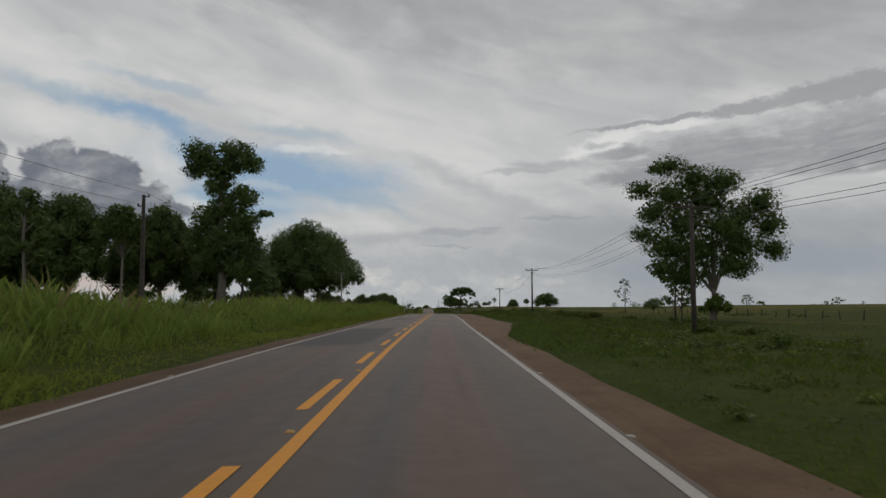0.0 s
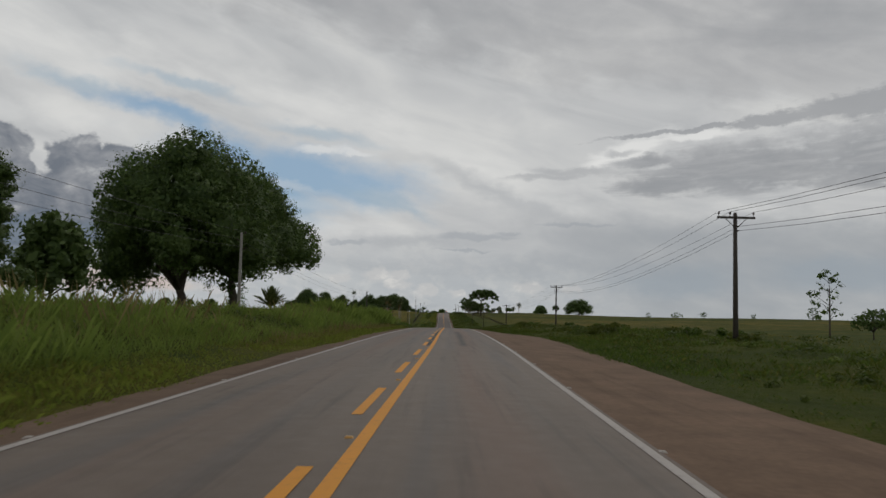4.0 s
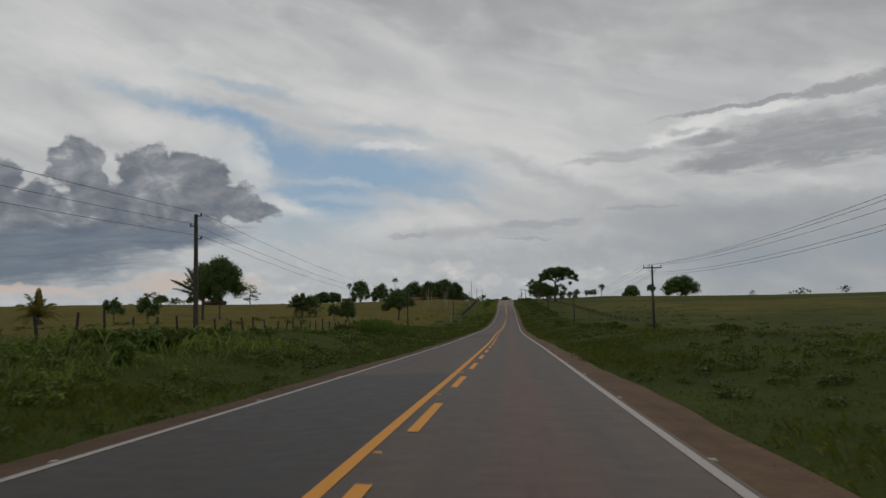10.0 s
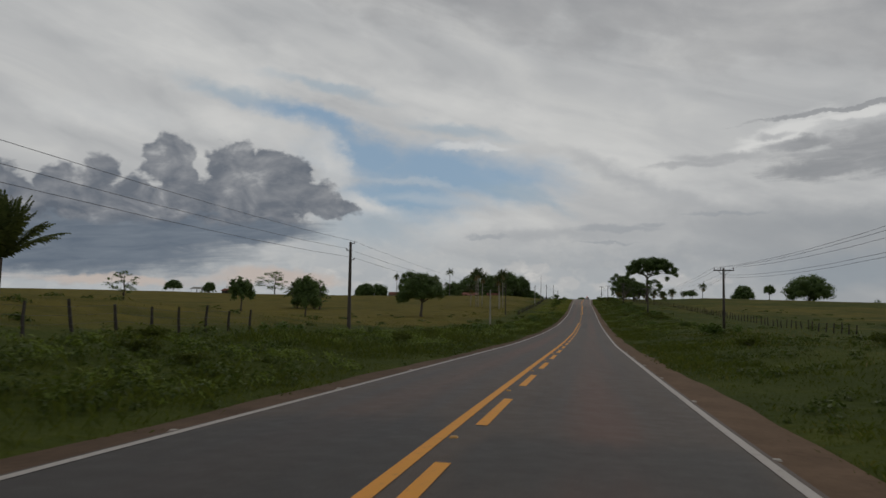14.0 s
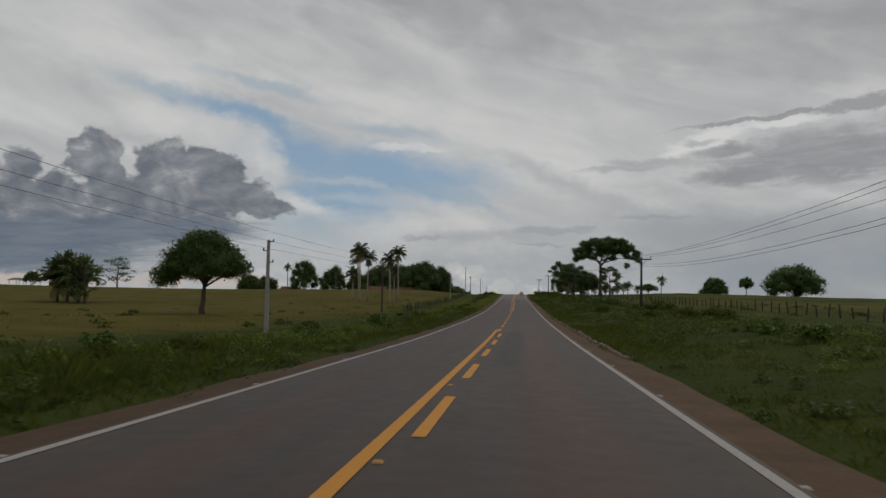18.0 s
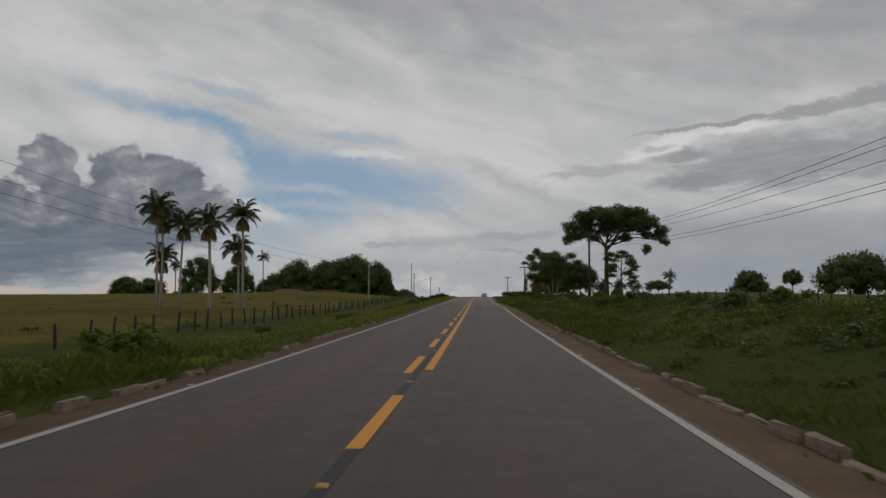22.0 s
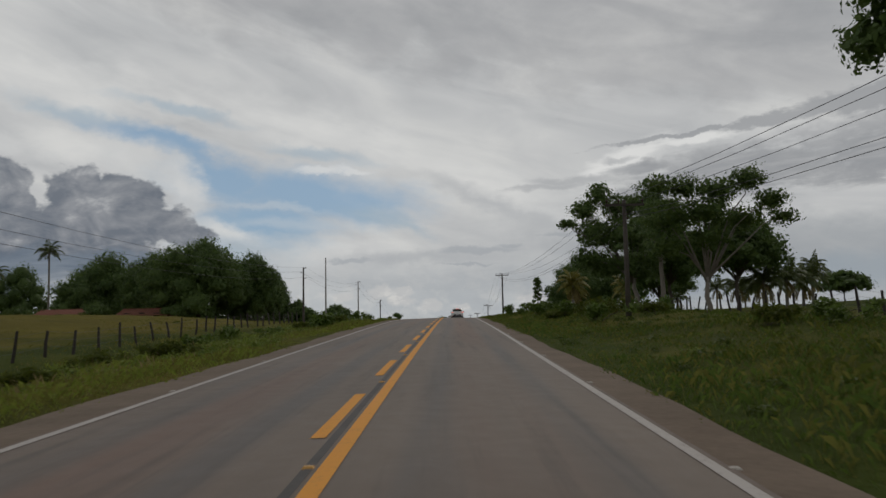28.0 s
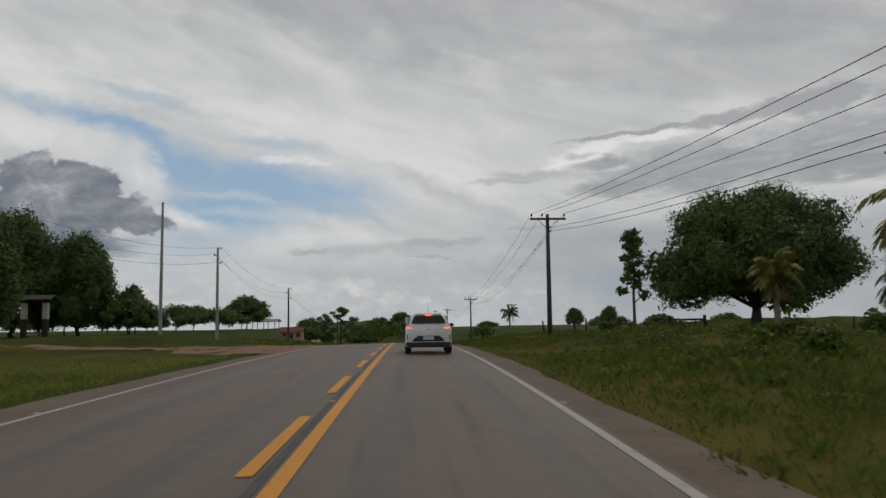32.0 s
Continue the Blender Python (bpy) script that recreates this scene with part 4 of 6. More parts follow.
def tree(name, label, x, y, h, w, base, style, seed, layers=4.0, size=0.4, shape=None, bark=None, leaf=None, trunk_r=None, group="", deep=None, sink=0.3, top_flat=0.0, lean=0.0, fat=1.0):
    """A tree of height h, crown width w, the crown starting at height base."""
    rng = np.random.default_rng(seed)
    x, y, h, w, base = x * U, y * U, h * U, w * U, base * U
    shape = [tuple(v * U for v in c) for c in shape] if shape else None
    z = float(gz(x, y)) - sink
    e = thing(name, x, y, z, label, "tree", group, turn=float(rng.uniform(0, 0)))
    bark, leaf = bark or M_BARK, leaf or M_LEAF
    h, base = h + sink, base + sink
    tr = trunk_r or max(0.10, h * 0.022)
    rw, rh = w / 2, (h - base) / 2
    deep = deep or w * 0.9
    clumps = [(c[0], c[1], c[2] + sink, c[3] * fat, c[3] * fat * 0.95, c[4] * (2.2 * fat - 1.2)) for c in shape] if shape else []
    if shape:
        pass
    elif style == "dome":
        n = 26
        for i in range(n):
            f = (i + 0.5) / n
            th = i * 2.39996
            up = 1 - f * 1.05
            rad = math.sqrt(max(0, 1 - max(up, 0) ** 2)) * 0.72
            cz_ = base + rh * 0.55 + (h - base - rh * 0.85) * max(up, -0.12) * 1.0
            s = rng.uniform(0.72, 1.25)
            rad, cz_ = rad * rng.uniform(0.84, 1.08), cz_ + rh * rng.uniform(-0.1, 0.08)
            clumps.append((rad * rw * math.cos(th), rad * deep / 2 * math.sin(th), cz_, rw * 0.36 * s, rw * 0.36 * s, rh * 0.40 * s))
        clumps.append((0, 0, base + rh * 0.9, rw * 0.6, rw * 0.6, rh * 0.7))
    elif style == "umbrella":
        n = 30
        for i in range(n):
            th, rad = i * 2.39996, math.sqrt((i + 0.6) / n) * 0.88
            up = math.sqrt(max(0, 1 - rad * rad * 0.9))
            s = rng.uniform(0.8, 1.2)
            clumps.append((rad * rw * math.cos(th) + lean * rad, rad * deep / 2 * math.sin(th), base + (h - base) * (0.18 + 0.62 * up) + rng.uniform(-0.4, 0.4), rw * 0.2 * s, rw * 0.2 * s, (h - base) * 0.16 * s))
    elif style == "open":
        n = 20
        for i in range(n):
            f = (i + 0.5) / n
            th = i * 2.39996 + rng.uniform(-0.4, 0.4)
            prof = math.sin(math.pi * min(1, 0.12 + f * 0.86)) ** 0.7
            rad = rng.uniform(0.35, 0.95) * prof
            s = rng.uniform(0.7, 1.25)
            clumps.append((rad * rw * math.cos(th), rad * deep / 2 * math.sin(th), base + (h - base) * (0.08 + 0.86 * f), rw * 0.30 * s, rw * 0.30 * s, rh * 0.17 * s))
    elif style == "column":
        n = 16
        for i in range(n):
            f = (i + 0.5) / n
            th = i * 2.39996
            rad = rng.uniform(0.2, 0.6) * (1 - 0.55 * f)
            s = rng.uniform(0.8, 1.2)
            clumps.append((rad * rw * math.cos(th), rad * rw * math.sin(th), base + (h - base) * (0.06 + 0.88 * f), rw * 0.42 * s, rw * 0.42 * s, rh * 0.16 * s))
    elif style == "bush":
        n = 12
        for i in range(n):
            th, rad = i * 2.39996, math.sqrt((i + 0.3) / n) * 0.75
            s = rng.uniform(0.7, 1.2)
            clumps.append((rad * rw * math.cos(th), rad * deep / 2 * math.sin(th), base + (h - base) * (0.3 + 0.42 * (1 - rad * rad)) * s, rw * 0.33 * s, rw * 0.33 * s, (h - base) * 0.27 * s))
    # trunk and limbs
    fork = base + (h - base) * (0.12 if style in ("dome", "umbrella") else 0.55)
    if style in ("open", "column"):
        fork = base + (h - base) * 0.7
    p = [(0, 0, 0)]
    wob = rng.normal(size=(4, 2)) * min(tr * 0.45, 0.12)
    for i in range(1, 5):
        p.append((wob[i - 1, 0], wob[i - 1, 1], fork * i / 4))
    vs, fs = tube(p, [tr * 1.35, tr * 1.0, tr * 0.88, tr * 0.78, tr * (0.62 if style in ("dome", "umbrella") else 0.3)], 9)
    mesh_object("trunk", vs, fs, bark, e, smooth=True)
    if style != "bush":
        order = sorted(clumps, key=lambda c: -c[3])
        for c in order[:: max(1, len(order) // 12)][:12]:
            zs = min(fork, max(base * 0.75, c[2] - math.hypot(c[0], c[1]) * 0.75)) if style in ("open", "column") else fork * rng.uniform(0.8, 1.0)
            f = zs / fork * 4
            i = min(3, int(f))
            sx_ = p[i][0] + (p[i + 1][0] - p[i][0]) * (f - i)
            sy_ = p[i][1] + (p[i + 1][1] - p[i][1]) * (f - i)
            a, b = Vector((sx_, sy_, zs)), Vector(c[:3])
            m = a.lerp(b, 0.5) + Vector((rng.normal() * 0.3, rng.normal() * 0.3, 0.12 * (b - a).length))
            m2 = a.lerp(b, 0.8) + Vector((rng.normal() * 0.3, rng.normal() * 0.3, 0.05 * (b - a).length))
            vs, fs = tube([a, m, m2, b], [tr * 0.42, tr * 0.27, tr * 0.17, tr * 0.06], 6)
            mesh_object("limb", vs, fs, bark, e, smooth=True)
    near = -60 < x < 60
    size *= 0.78 if near else 0.9
    leaves = int(layers * sum(c[3] * c[5] for c in clumps) * (1.25 if style in ("dome", "bush") and not shape else 1.7) / (size * size))
    cards = crown_cards(rng, clumps, min(int(leaves * (1.0 if near else 0.55)), (72000 if layers >= 8 else 32000) if near else 7500), size, top_flat, 60 if style == "dome" else 34)
    if layers >= 3.3:
        inner_mass(rng, clumps, {"dome": 0.42 if layers >= 8 else 0.48, "bush": 0.45, "umbrella": 0.42, "column": 0.45}.get(style, 0.36), leaf, e)
    quads_object("crown", cards, leaf, e)
    return e


def frond(rng, length, droop, az, rise, mat_cards, width=0.75, n=13, z0=0.0):
    """Leaflets of one palm leaf as quads, and its rib as points."""
    pts, d = [], Vector((math.cos(az) * math.cos(rise), math.sin(az) * math.cos(rise), math.sin(rise)))
    p = Vector((0, 0, z0))
    side = Vector((-math.sin(az), math.cos(az), 0))
    step = length / n
    for i in range(n + 1):
        pts.append(p.copy())
        p = p + d * step
        d = (d + Vector((0, 0, -droop * (0.4 + i / n) / n * 1.6))).normalized()
    for i in range(1, n + 1):
        f = i / n
        ll = width * (0.35 + 1.1 * math.sin(math.pi * min(1.0, 0.12 + f * 0.83)))
        q = pts[i]
        t = (pts[i] - pts[i - 1]).normalized()
        for s in (-1, 1):
            for hop in (0.0, 0.5):
                o = q - t * step * hop
                tip = o + side * s * ll * 0.75 + t * ll * 0.55 + Vector((0, 0, -ll * rng.uniform(0.25, 0.7)))
                mid = o.lerp(tip, 0.5) + Vector((0, 0, ll * 0.1))
                wv = t * 0.06 * max(1, length / 3)
                mat_cards.append([o - wv, mid - wv * 1.2, tip, mid + wv * 1.2])
    return pts


def palm(name, label, x, y, h, seed, leaf_len=3.2, count=17, r=0.16, leaf=None, bark=None, droop=1.5, skirt=6, width=0.75, group="", sink=0.3, upright=0.0, lean=0.0):
    rng = np.random.default_rng(seed)
    x, y, h, leaf_len, width = x * U, y * U, h * U, leaf_len * U, width * U
    z = float(gz(x, y)) - sink
    e = thing(name, x, y, z, label, "palm tree", group)
    h += sink
    bend = rng.normal(size=2) * 0.02 * h + np.array([lean, 0])
    path = [(bend[0] * f * f, bend[1] * f * f, h * f) for f in (0, 0.25, 0.5, 0.75, 1.0)]
    vs, fs = tube(path, [r * 1.4, r, r * 0.95, r * 0.9, r * 0.85], 8)
    mesh_object("trunk", vs, fs, bark or M_PALE, e, smooth=True)
    cards, ribs = [], []
    for i in range(count):
        f = i / max(1, count - 1)
        rise = radians(80 - 75 * f + rng.uniform(-8, 8)) + upright
        ribs.append(frond(rng, leaf_len * rng.uniform(0.85, 1.1), droop * rng.uniform(0.8, 1.2), i * 2.39996 + rng.uniform(-0.2, 0.2), rise, cards, width))
    arr = np.array([[tuple(v) for v in q] for q in cards]) + np.array([path[-1][0], path[-1][1], h])
    quads_object("fronds", arr, leaf or M_PALM, e)
    if skirt:
        cards = []
        for i in range(skirt):
            frond(rng, leaf_len * 0.75, 2.2, i * 2.39996, radians(-35), cards, width * 0.8)
        arr = np.array([[tuple(v) for v in q] for q in cards]) + np.array([path[-1][0], path[-1][1], h - 0.2])
        sk = quads_object("dead_fronds", arr, M_DRYG, e)
        sk["label"] = "dry hanging brown fronds"
    bm = bmesh.new()
    for pts in ribs:
        vs, fs = tube([p + Vector((path[-1][0], path[-1][1], h)) for p in pts[::3]], [0.035] * len(pts[::3]), 4)
        bv = [bm.verts.new(v) for v in vs]
        for f in fs:
            bm.faces.new([bv[i] for i in f])
    part("leaf_ribs", bm, leaf or M_PALM, e)
    return e


# ---- woods and single trees ----
TALL = ((-3.2, 0, 23.0, 2.8, 1.9), (1.8, 1, 23.5, 3.0, 1.8), (4.3, -1, 21.8, 2.2, 1.4), (-4.1, 0, 21.0, 1.8, 1.2), (0, 0, 21.0, 3.0, 1.6), (-0.8, 0, 18.4, 2.2, 1.5), (3.2, 0, 17.0, 2.4, 1.6), (0.5, 1, 15.4, 3.2, 2.0), (-2.0, 0, 13.4, 2.6, 2.0), (3.2, 0, 13.0, 3.0, 1.8), (6.4, 0, 14.3, 1.4, 0.45), (1.0, 0, 10.4, 4.4, 2.6), (4.0, 1, 9.4, 2.4, 2.0), (-1.0, 0, 8.0, 3.6, 2.0), (3.0, -1, 6.6, 2.4, 1.6), (-3.4, 0, 10.4, 2.2, 1.8))
tree("tree", "tall tree with a layered dark crown above a pale trunk", -29.4, 113.5, 25.3, 13, 4, "open", 11, 5.0, 0.24, fat=1.2, shape=TALL, bark=M_PALE)
tree("mango_tree", "very large dense round dark green mango tree", -29.6, 193, 23.4, 24, 1.0, "dome", 12, 8.0, 0.23, trunk_r=0.6)
tree("mango_tree", "dense dark green mango tree reaching towards the road", -28.0, 211, 21.6, 26, 4.0, "dome", 14, 8.0, 0.23, trunk_r=0.62)
tree("tree", "small dark conical tree beside the mango", -33.2, 157.6, 13.2, 8.0, 2.0, "column", 13, 6.0, 0.2)
tree("tree", "low spreading dark tree at the foot of the mango", -35, 172, 10, 8, 1.0, "dome", 15, 4.0, 0.4)
GROVE = ((-41, 122, 17.3, 11), (-53, 116, 19.2, 13), (-62, 112, 20.4, 13), (-77, 112, 21, 16), (-47, 130, 16, 12), (-95, 122, 20, 17), (-66, 132, 18, 14), (-112, 125, 20, 18), (-37, 132, 12.5, 8))
for i, (x, y, h, w) in enumerate(GROVE):
    tree("tree", "dark broad-leaved tree in a roadside grove", x, y, h, w * 1.12, 2.2, "dome", 20 + i, 5.0, 0.30, group="roadside grove", leaf=M_LEAF if i % 3 else M_LEAF2)
for i, (x, y, h, w) in enumerate(((-44, 118, 4.5, 8), (-58, 114, 5, 10), (-70, 112, 5, 11), (-36, 124, 4, 6), (-86, 118, 5, 12), (-31, 117, 3.6, 5), (-37, 160, 4.5, 7))):
    tree("shrub", "dense dark undergrowth at the foot of the grove", x, y, h, w, 0.2, "bush", 360 + i, 4.0, 0.26, group="grove undergrowth")
tree("shrub", "dense shrub at the foot of the broad tree", 33.0, 85.2, 3.0, 4.6, 0.1, "bush", 370, 4.0, 0.15, leaf=M_SHRUB, trunk_r=0.06)
tree("tree", "slender pale-trunked tree in front of the grove", -36.7, 95, 13.7, 6.5, 7.5, "dome", 33, 3.2, 0.24, bark=M_PALE, leaf=M_LEAF2, trunk_r=0.16)
BROAD = ((-4.5, 0, 17.6, 1.9, 0.9), (-6.0, 0, 17.3, 1.1, 0.5), (-1.6, 0, 16.2, 2.2, 1.2), (1.6, 0, 15.8, 2.2, 1.3), (-7.4, 1, 15.0, 1.7, 0.9), (-4.2, 0, 14.2, 2.6, 1.5), (0, 1, 13.8, 2.8, 1.6), (6.0, 0, 13.4, 2.0, 1.5), (3.6, 0, 12.2, 2.0, 1.4), (-6.4, 0, 12.2, 1.9, 1.2), (-3.0, 0, 11.0, 3.0, 1.7), (1.4, -1, 10.6, 2.8, 1.6), (6.8, 0, 10.8, 2.0, 1.3), (-7.6, 0, 9.8, 1.6, 0.7), (-5.2, 0, 8.4, 2.4, 1.3), (-1.4, 0, 8.0, 3.0, 1.6), (3.4, 0, 8.4, 2.8, 1.6), (7.4, 0, 8.0, 1.7, 1.0), (-5.4, 0, 5.9, 1.9, 1.1), (-2.2, 1, 5.4, 2.4, 1.2), (2.6, 0, 6.2, 2.6, 1.2))
tree("tree", "broad open-crowned dark tree with a forked pale trunk", 32.8, 86, 18.5, 17, 1.6, "umbrella", 30, 4.2, 0.17, fat=1.28, shape=BROAD, bark=M_PALE, trunk_r=0.34)
tree("tree", "small slim tree growing beside the broad tree", 29.6, 86.6, 5.6, 4.6, 1.6, "open", 34, 3.0, 0.16, trunk_r=0.08)
tree("tree", "slim dark-trunked tree growing under the broad tree", 30.6, 91.8, 9.5, 6, 4.2, "open", 37, 4.0, 0.2, trunk_r=0.11)
tree("tree", "thin sapling with sparse foliage in the pasture", 52.7, 197.6, 9.2, 5.2, 2.5, "open", 31, 0.8, 0.26, trunk_r=0.1)
tree("tree", "small rounded tree beside the sapling", 62, 204, 4.4, 7, 1.0, "dome", 35, 1.8, 0.3, trunk_r=0.1)
tree("mango_tree", "dense dome-shaped dark green mango in the pasture", -37.0, 555, 12.2, 13.4, 3.3, "dome", 40, 7, 0.18, trunk_r=0.34)
UMB = ((-1.5, 0, 19.6, 3.6, 1.7), (3.0, 1, 20.0, 3.8, 1.6), (7.2, 0, 19.6, 3.4, 1.6), (-5.2, 0, 18.4, 3.0, 1.8), (10.4, 0, 17.6, 2.6, 1.7), (-8.2, 0, 16.2, 2.2, 1.6), (-8.6, 1, 13.6, 1.6, 1.4), (-5.2, -1, 15.0, 2.2, 1.4), (12.8, 0, 15.4, 2.0, 1.4), (13.6, 0, 12.9, 1.3, 1.0), (0, -4, 18.4, 3.6, 1.6), (5.0, 4, 18.4, 3.6, 1.6), (0.5, 0, 17.0, 3.2, 1.3), (6.0, -3, 17.0, 3.0, 1.3), (-2.5, 2, 14.0, 1.8, 0.9), (4.5, 0, 13.8, 2.0, 0.9), (9.6, 0, 14.5, 1.8, 1.0), (9.4, 0, 11.2, 1.3, 1.2), (0, 1, 15.4, 2.8, 1.3), (4.2, -1, 16.2, 3.2, 1.5), (-4.2, 1, 16.6, 2.8, 1.5), (8.4, 1, 16.4, 2.8, 1.4), (-6.8, 0, 14.2, 1.8, 1.1), (11.6, -1, 14.0, 1.6, 1.0))
tree("tree", "tall flat-topped umbrella tree with long spreading limbs", 37.4, 732.7, 21.4, 25, 11.5, "umbrella", 41, 7.0, 0.25, fat=1.1, shape=UMB, trunk_r=0.5)
tree("tree", "small airy tree growing beneath the umbrella tree", 40.6, 731, 11.2, 11, 4.2, "open", 36, 5.0, 0.22, trunk_r=0.16)
tree("tree", "broad low dark mango tree on the pasture skyline", 132.3, 811, 15.4, 29, -2.5, "dome", 42, 5.0, 0.42)
tree("tree", "rounded dark mango tree on the pasture skyline", 96.7, 808.5, 8.4, 14, -2.0, "dome", 43, 5.0, 0.36)
tree("tree", "small upright tree on the pasture skyline", 110.8, 809.3, 8.8, 7.2, 2.6, "dome", 44, 4, 0.3)
tree("mango_tree", "large dense round mango tree beside palms and a fence", 36.0, 848, 11.4, 17.2, 0.9, "dome", 45, 8.0, 0.17, trunk_r=0.42)
tree("tree", "slender upright tree with small leaves beside the mango", 26.1, 846.5, 7.9, 3.2, 2.4, "column", 50, 4.5, 0.16, trunk_r=0.1, leaf=M_LEAF2)
tree("shrub", "small leafy shrub under the mango tree", 33.6, 838, 3.0, 3.4, 0.4, "bush", 51, 2.0, 0.2, leaf=M_SHRUB, trunk_r=0.06)
FIRST = ((-7.2, 0, 9.7, 1.2, 0.5), (-5.4, 0, 11.2, 1.6, 1.0), (-3.6, 0, 13.0, 1.5, 1.1), (-1.2, 1, 11.6, 2.2, 1.4), (1.5, 0, 11.8, 2.2, 1.4), (-4.4, 0, 8.6, 2.2, 1.4), (-1.2, 0, 8.6, 2.8, 1.8), (-5.4, 0, 5.8, 1.7, 1.0), (-3.2, 1, 5.2, 2.4, 1.2), (2.0, 0, 8.0, 2.6, 1.8), (-0.5, 0, 5.0, 2.6, 1.2), (3.6, 0, 10.0, 2.0, 1.3))
tree("tree", "dark broad-leaved tree at the head of a fenced grove", 28.8, 781.7, 14, 13, 2.2, "umbrella", 46, 5.0, 0.17, fat=1.2, shape=FIRST, trunk_r=0.26, bark=M_PALE)
FORK = ((-3.8, 0, 10.2, 1.6, 0.9), (-1.2, 1, 10.2, 1.8, 1.0), (1.2, 0, 9.8, 1.8, 1.2), (3.6, 0, 10.7, 1.7, 1.0), (5.4, 0, 9.0, 1.5, 0.9), (6.0, -1, 7.5, 1.3, 0.7), (0, 0, 8.0, 2.4, 1.3), (3.4, 1, 7.6, 2.0, 1.0), (-3.0, 0, 7.6, 2.2, 1.4), (-3.4, 0, 5.4, 1.8, 1.0), (0.2, 0, 6.0, 2.0, 0.9))
tree("tree", "green broad-leaved tree with a forked leaning pale trunk", 28.9, 759, 11.6, 12, 1.6, "umbrella", 47, 3.4, 0.15, fat=1.15, shape=FORK, trunk_r=0.2, bark=M_PALE, leaf=M_LEAF2)
tree("tree", "dark broad-leaved tree in a fenced grove", 28.8, 771.4, 11.2, 9, 4.6, "open", 52, 5, 0.18, trunk_r=0.2, bark=M_PALE)
tree("tree", "dark broad-leaved tree in a fenced grove", 35, 790, 10.4, 11, 2.6, "dome", 53, 4.5, 0.24, trunk_r=0.22)
tree("tree", "dark broad-leaved tree in a fenced grove", 40.0, 812, 8.9, 11, 1.6, "dome", 54, 4.5, 0.26, trunk_r=0.22)
tree("tree", "dark broad-leaved tree in a fenced grove", 37, 774, 9.6, 10, 3.0, "dome", 55, 4.5, 0.24, trunk_r=0.2)
WEST_GROVE = ((-67.5, 868, 17, 20), (-41.8, 853, 17.8, 19), (-53, 862, 16.4, 16), (-47, 903, 18.6, 15), (-39, 906, 15.5, 10), (-32.2, 862, 15.2, 10.4), (-84, 892, 13, 14), (-113, 881, 21.4, 15.5), (-97.5, 887, 17.2, 14.5), (-139, 890, 12, 15), (-153, 895, 10, 9), (-58, 890, 14, 15))
for i, (x, y, h, w) in enumerate(WEST_GROVE):
    tree("mango_tree", "dark dense mango tree in a farmstead grove", x, y, h, w * 1.22, -0.8, "dome", 70 + i, 5.5, 0.26, group="farmstead grove")
for i, (x, y, h, w) in enumerate(((-56.5, 840, 3.6, 6), (-43, 842, 3.4, 6), (-72, 845, 4.5, 7))):
    tree("shrub", "leafy bush beside the farm buildings", x, y, h, w, 0.1, "bush", 375 + i, 4.0, 0.22)
for i in range(9):
    x, y = -26 - 9.5 * i, 938 + 5 * (i % 3)
    tree("tree", "low dark tree in a hedgerow beyond the driveway", x, y, 4.6 + 0.7 * ((i * 5) % 4), 13, 0.1, "bush", 380 + i, 3.6, 0.3, group="hedgerow")
tree("tree", "rounded dense tree beside the farm driveway", -32.3, 908, 7.2, 6.8, 1.0, "dome", 82, 3.6, 0.32, leaf=M_LEAF2)
tree("tree", "low spreading bush tree beside the driveway", -30, 902, 5.5, 9, 0.5, "dome", 83, 3.4, 0.32)
FARWEST = ((-83, 604, 10.5, 9, "open"), (-92, 613, 6.5, 9, "bush"), (-84, 603, 4, 6, "bush"), (-178, 794, 14.5, 24, "open"), (-144, 878, 11, 16, "dome"), (-171.5, 626, 12, 14, "open"), (-78.1, 407, 5.5, 6, "bush"), (-91, 450, 8.5, 8, "bush"), (-42.5, 480, 7.4, 5.6, "dome"), (-205, 800, 8, 10, "dome"), (-224, 800, 7, 9, "dome"), (-243, 790, 8, 12, "dome"), (-39, 446, 4.5, 4.5, "bush"))
for i, (x, y, h, w, st) in enumerate(FARWEST):
    tree("tree", "scattered dark tree in the western pasture", x, y, h, w, 0.3 if st == "bush" else (2.2 if st == "open" else 0.9), st, 90 + i, 4.5 if st != "open" else 2.4, 0.27)
BEYOND = ((-35.2, 1010, 10, 15), (-48.5, 1004, 7.1, 11), (-62, 1012, 6, 10), (-78, 1030, 7, 12), (-17.8, 1119, 16.5, 15), (-29.6, 1110, 11.5, 14), (-23.7, 1112, 13.5, 12), (-3.7, 1180, 11, 18), (-14, 1184, 10, 14), (8, 1178, 10.4, 14), (-70, 1000, 8, 16), (-90, 1005, 9, 18), (-57, 992, 6, 12), (-25, 1062, 6, 13), (-6, 1105, 6, 15), (12, 1120, 6, 15), (64.9, 1040, 7.1, 7), (79, 1050, 8.4, 7), (82, 1062, 5.6, 17), (43, 1100, 3.2, 10), (100, 1060, 6, 14), (120, 1050, 6, 13))
for i, (x, y, h, w) in enumerate(BEYOND):
    tree("tree", "dark tree on the low ground beyond the crest", x, y, h, w, 0.8, "dome" if i not in (4, 6) else "open", 120 + i, 4.0, 0.36)
rngs = np.random.default_rng(17)
for i in range(46):
    x = float(rngs.uniform(240, 1150))
    y = float(rngs.uniform(650, 1500))
    if i % 3 == 0:
        x, y = -x - 60, y + 60
    tree("tree", "small distant tree on the skyline", x, y, float(rngs.uniform(6, 12)), float(rngs.uniform(7, 18)), 0.6, ("dome", "bush", "open")[i % 3], 200 + i, 2.6, 0.75, group="distant skyline trees")

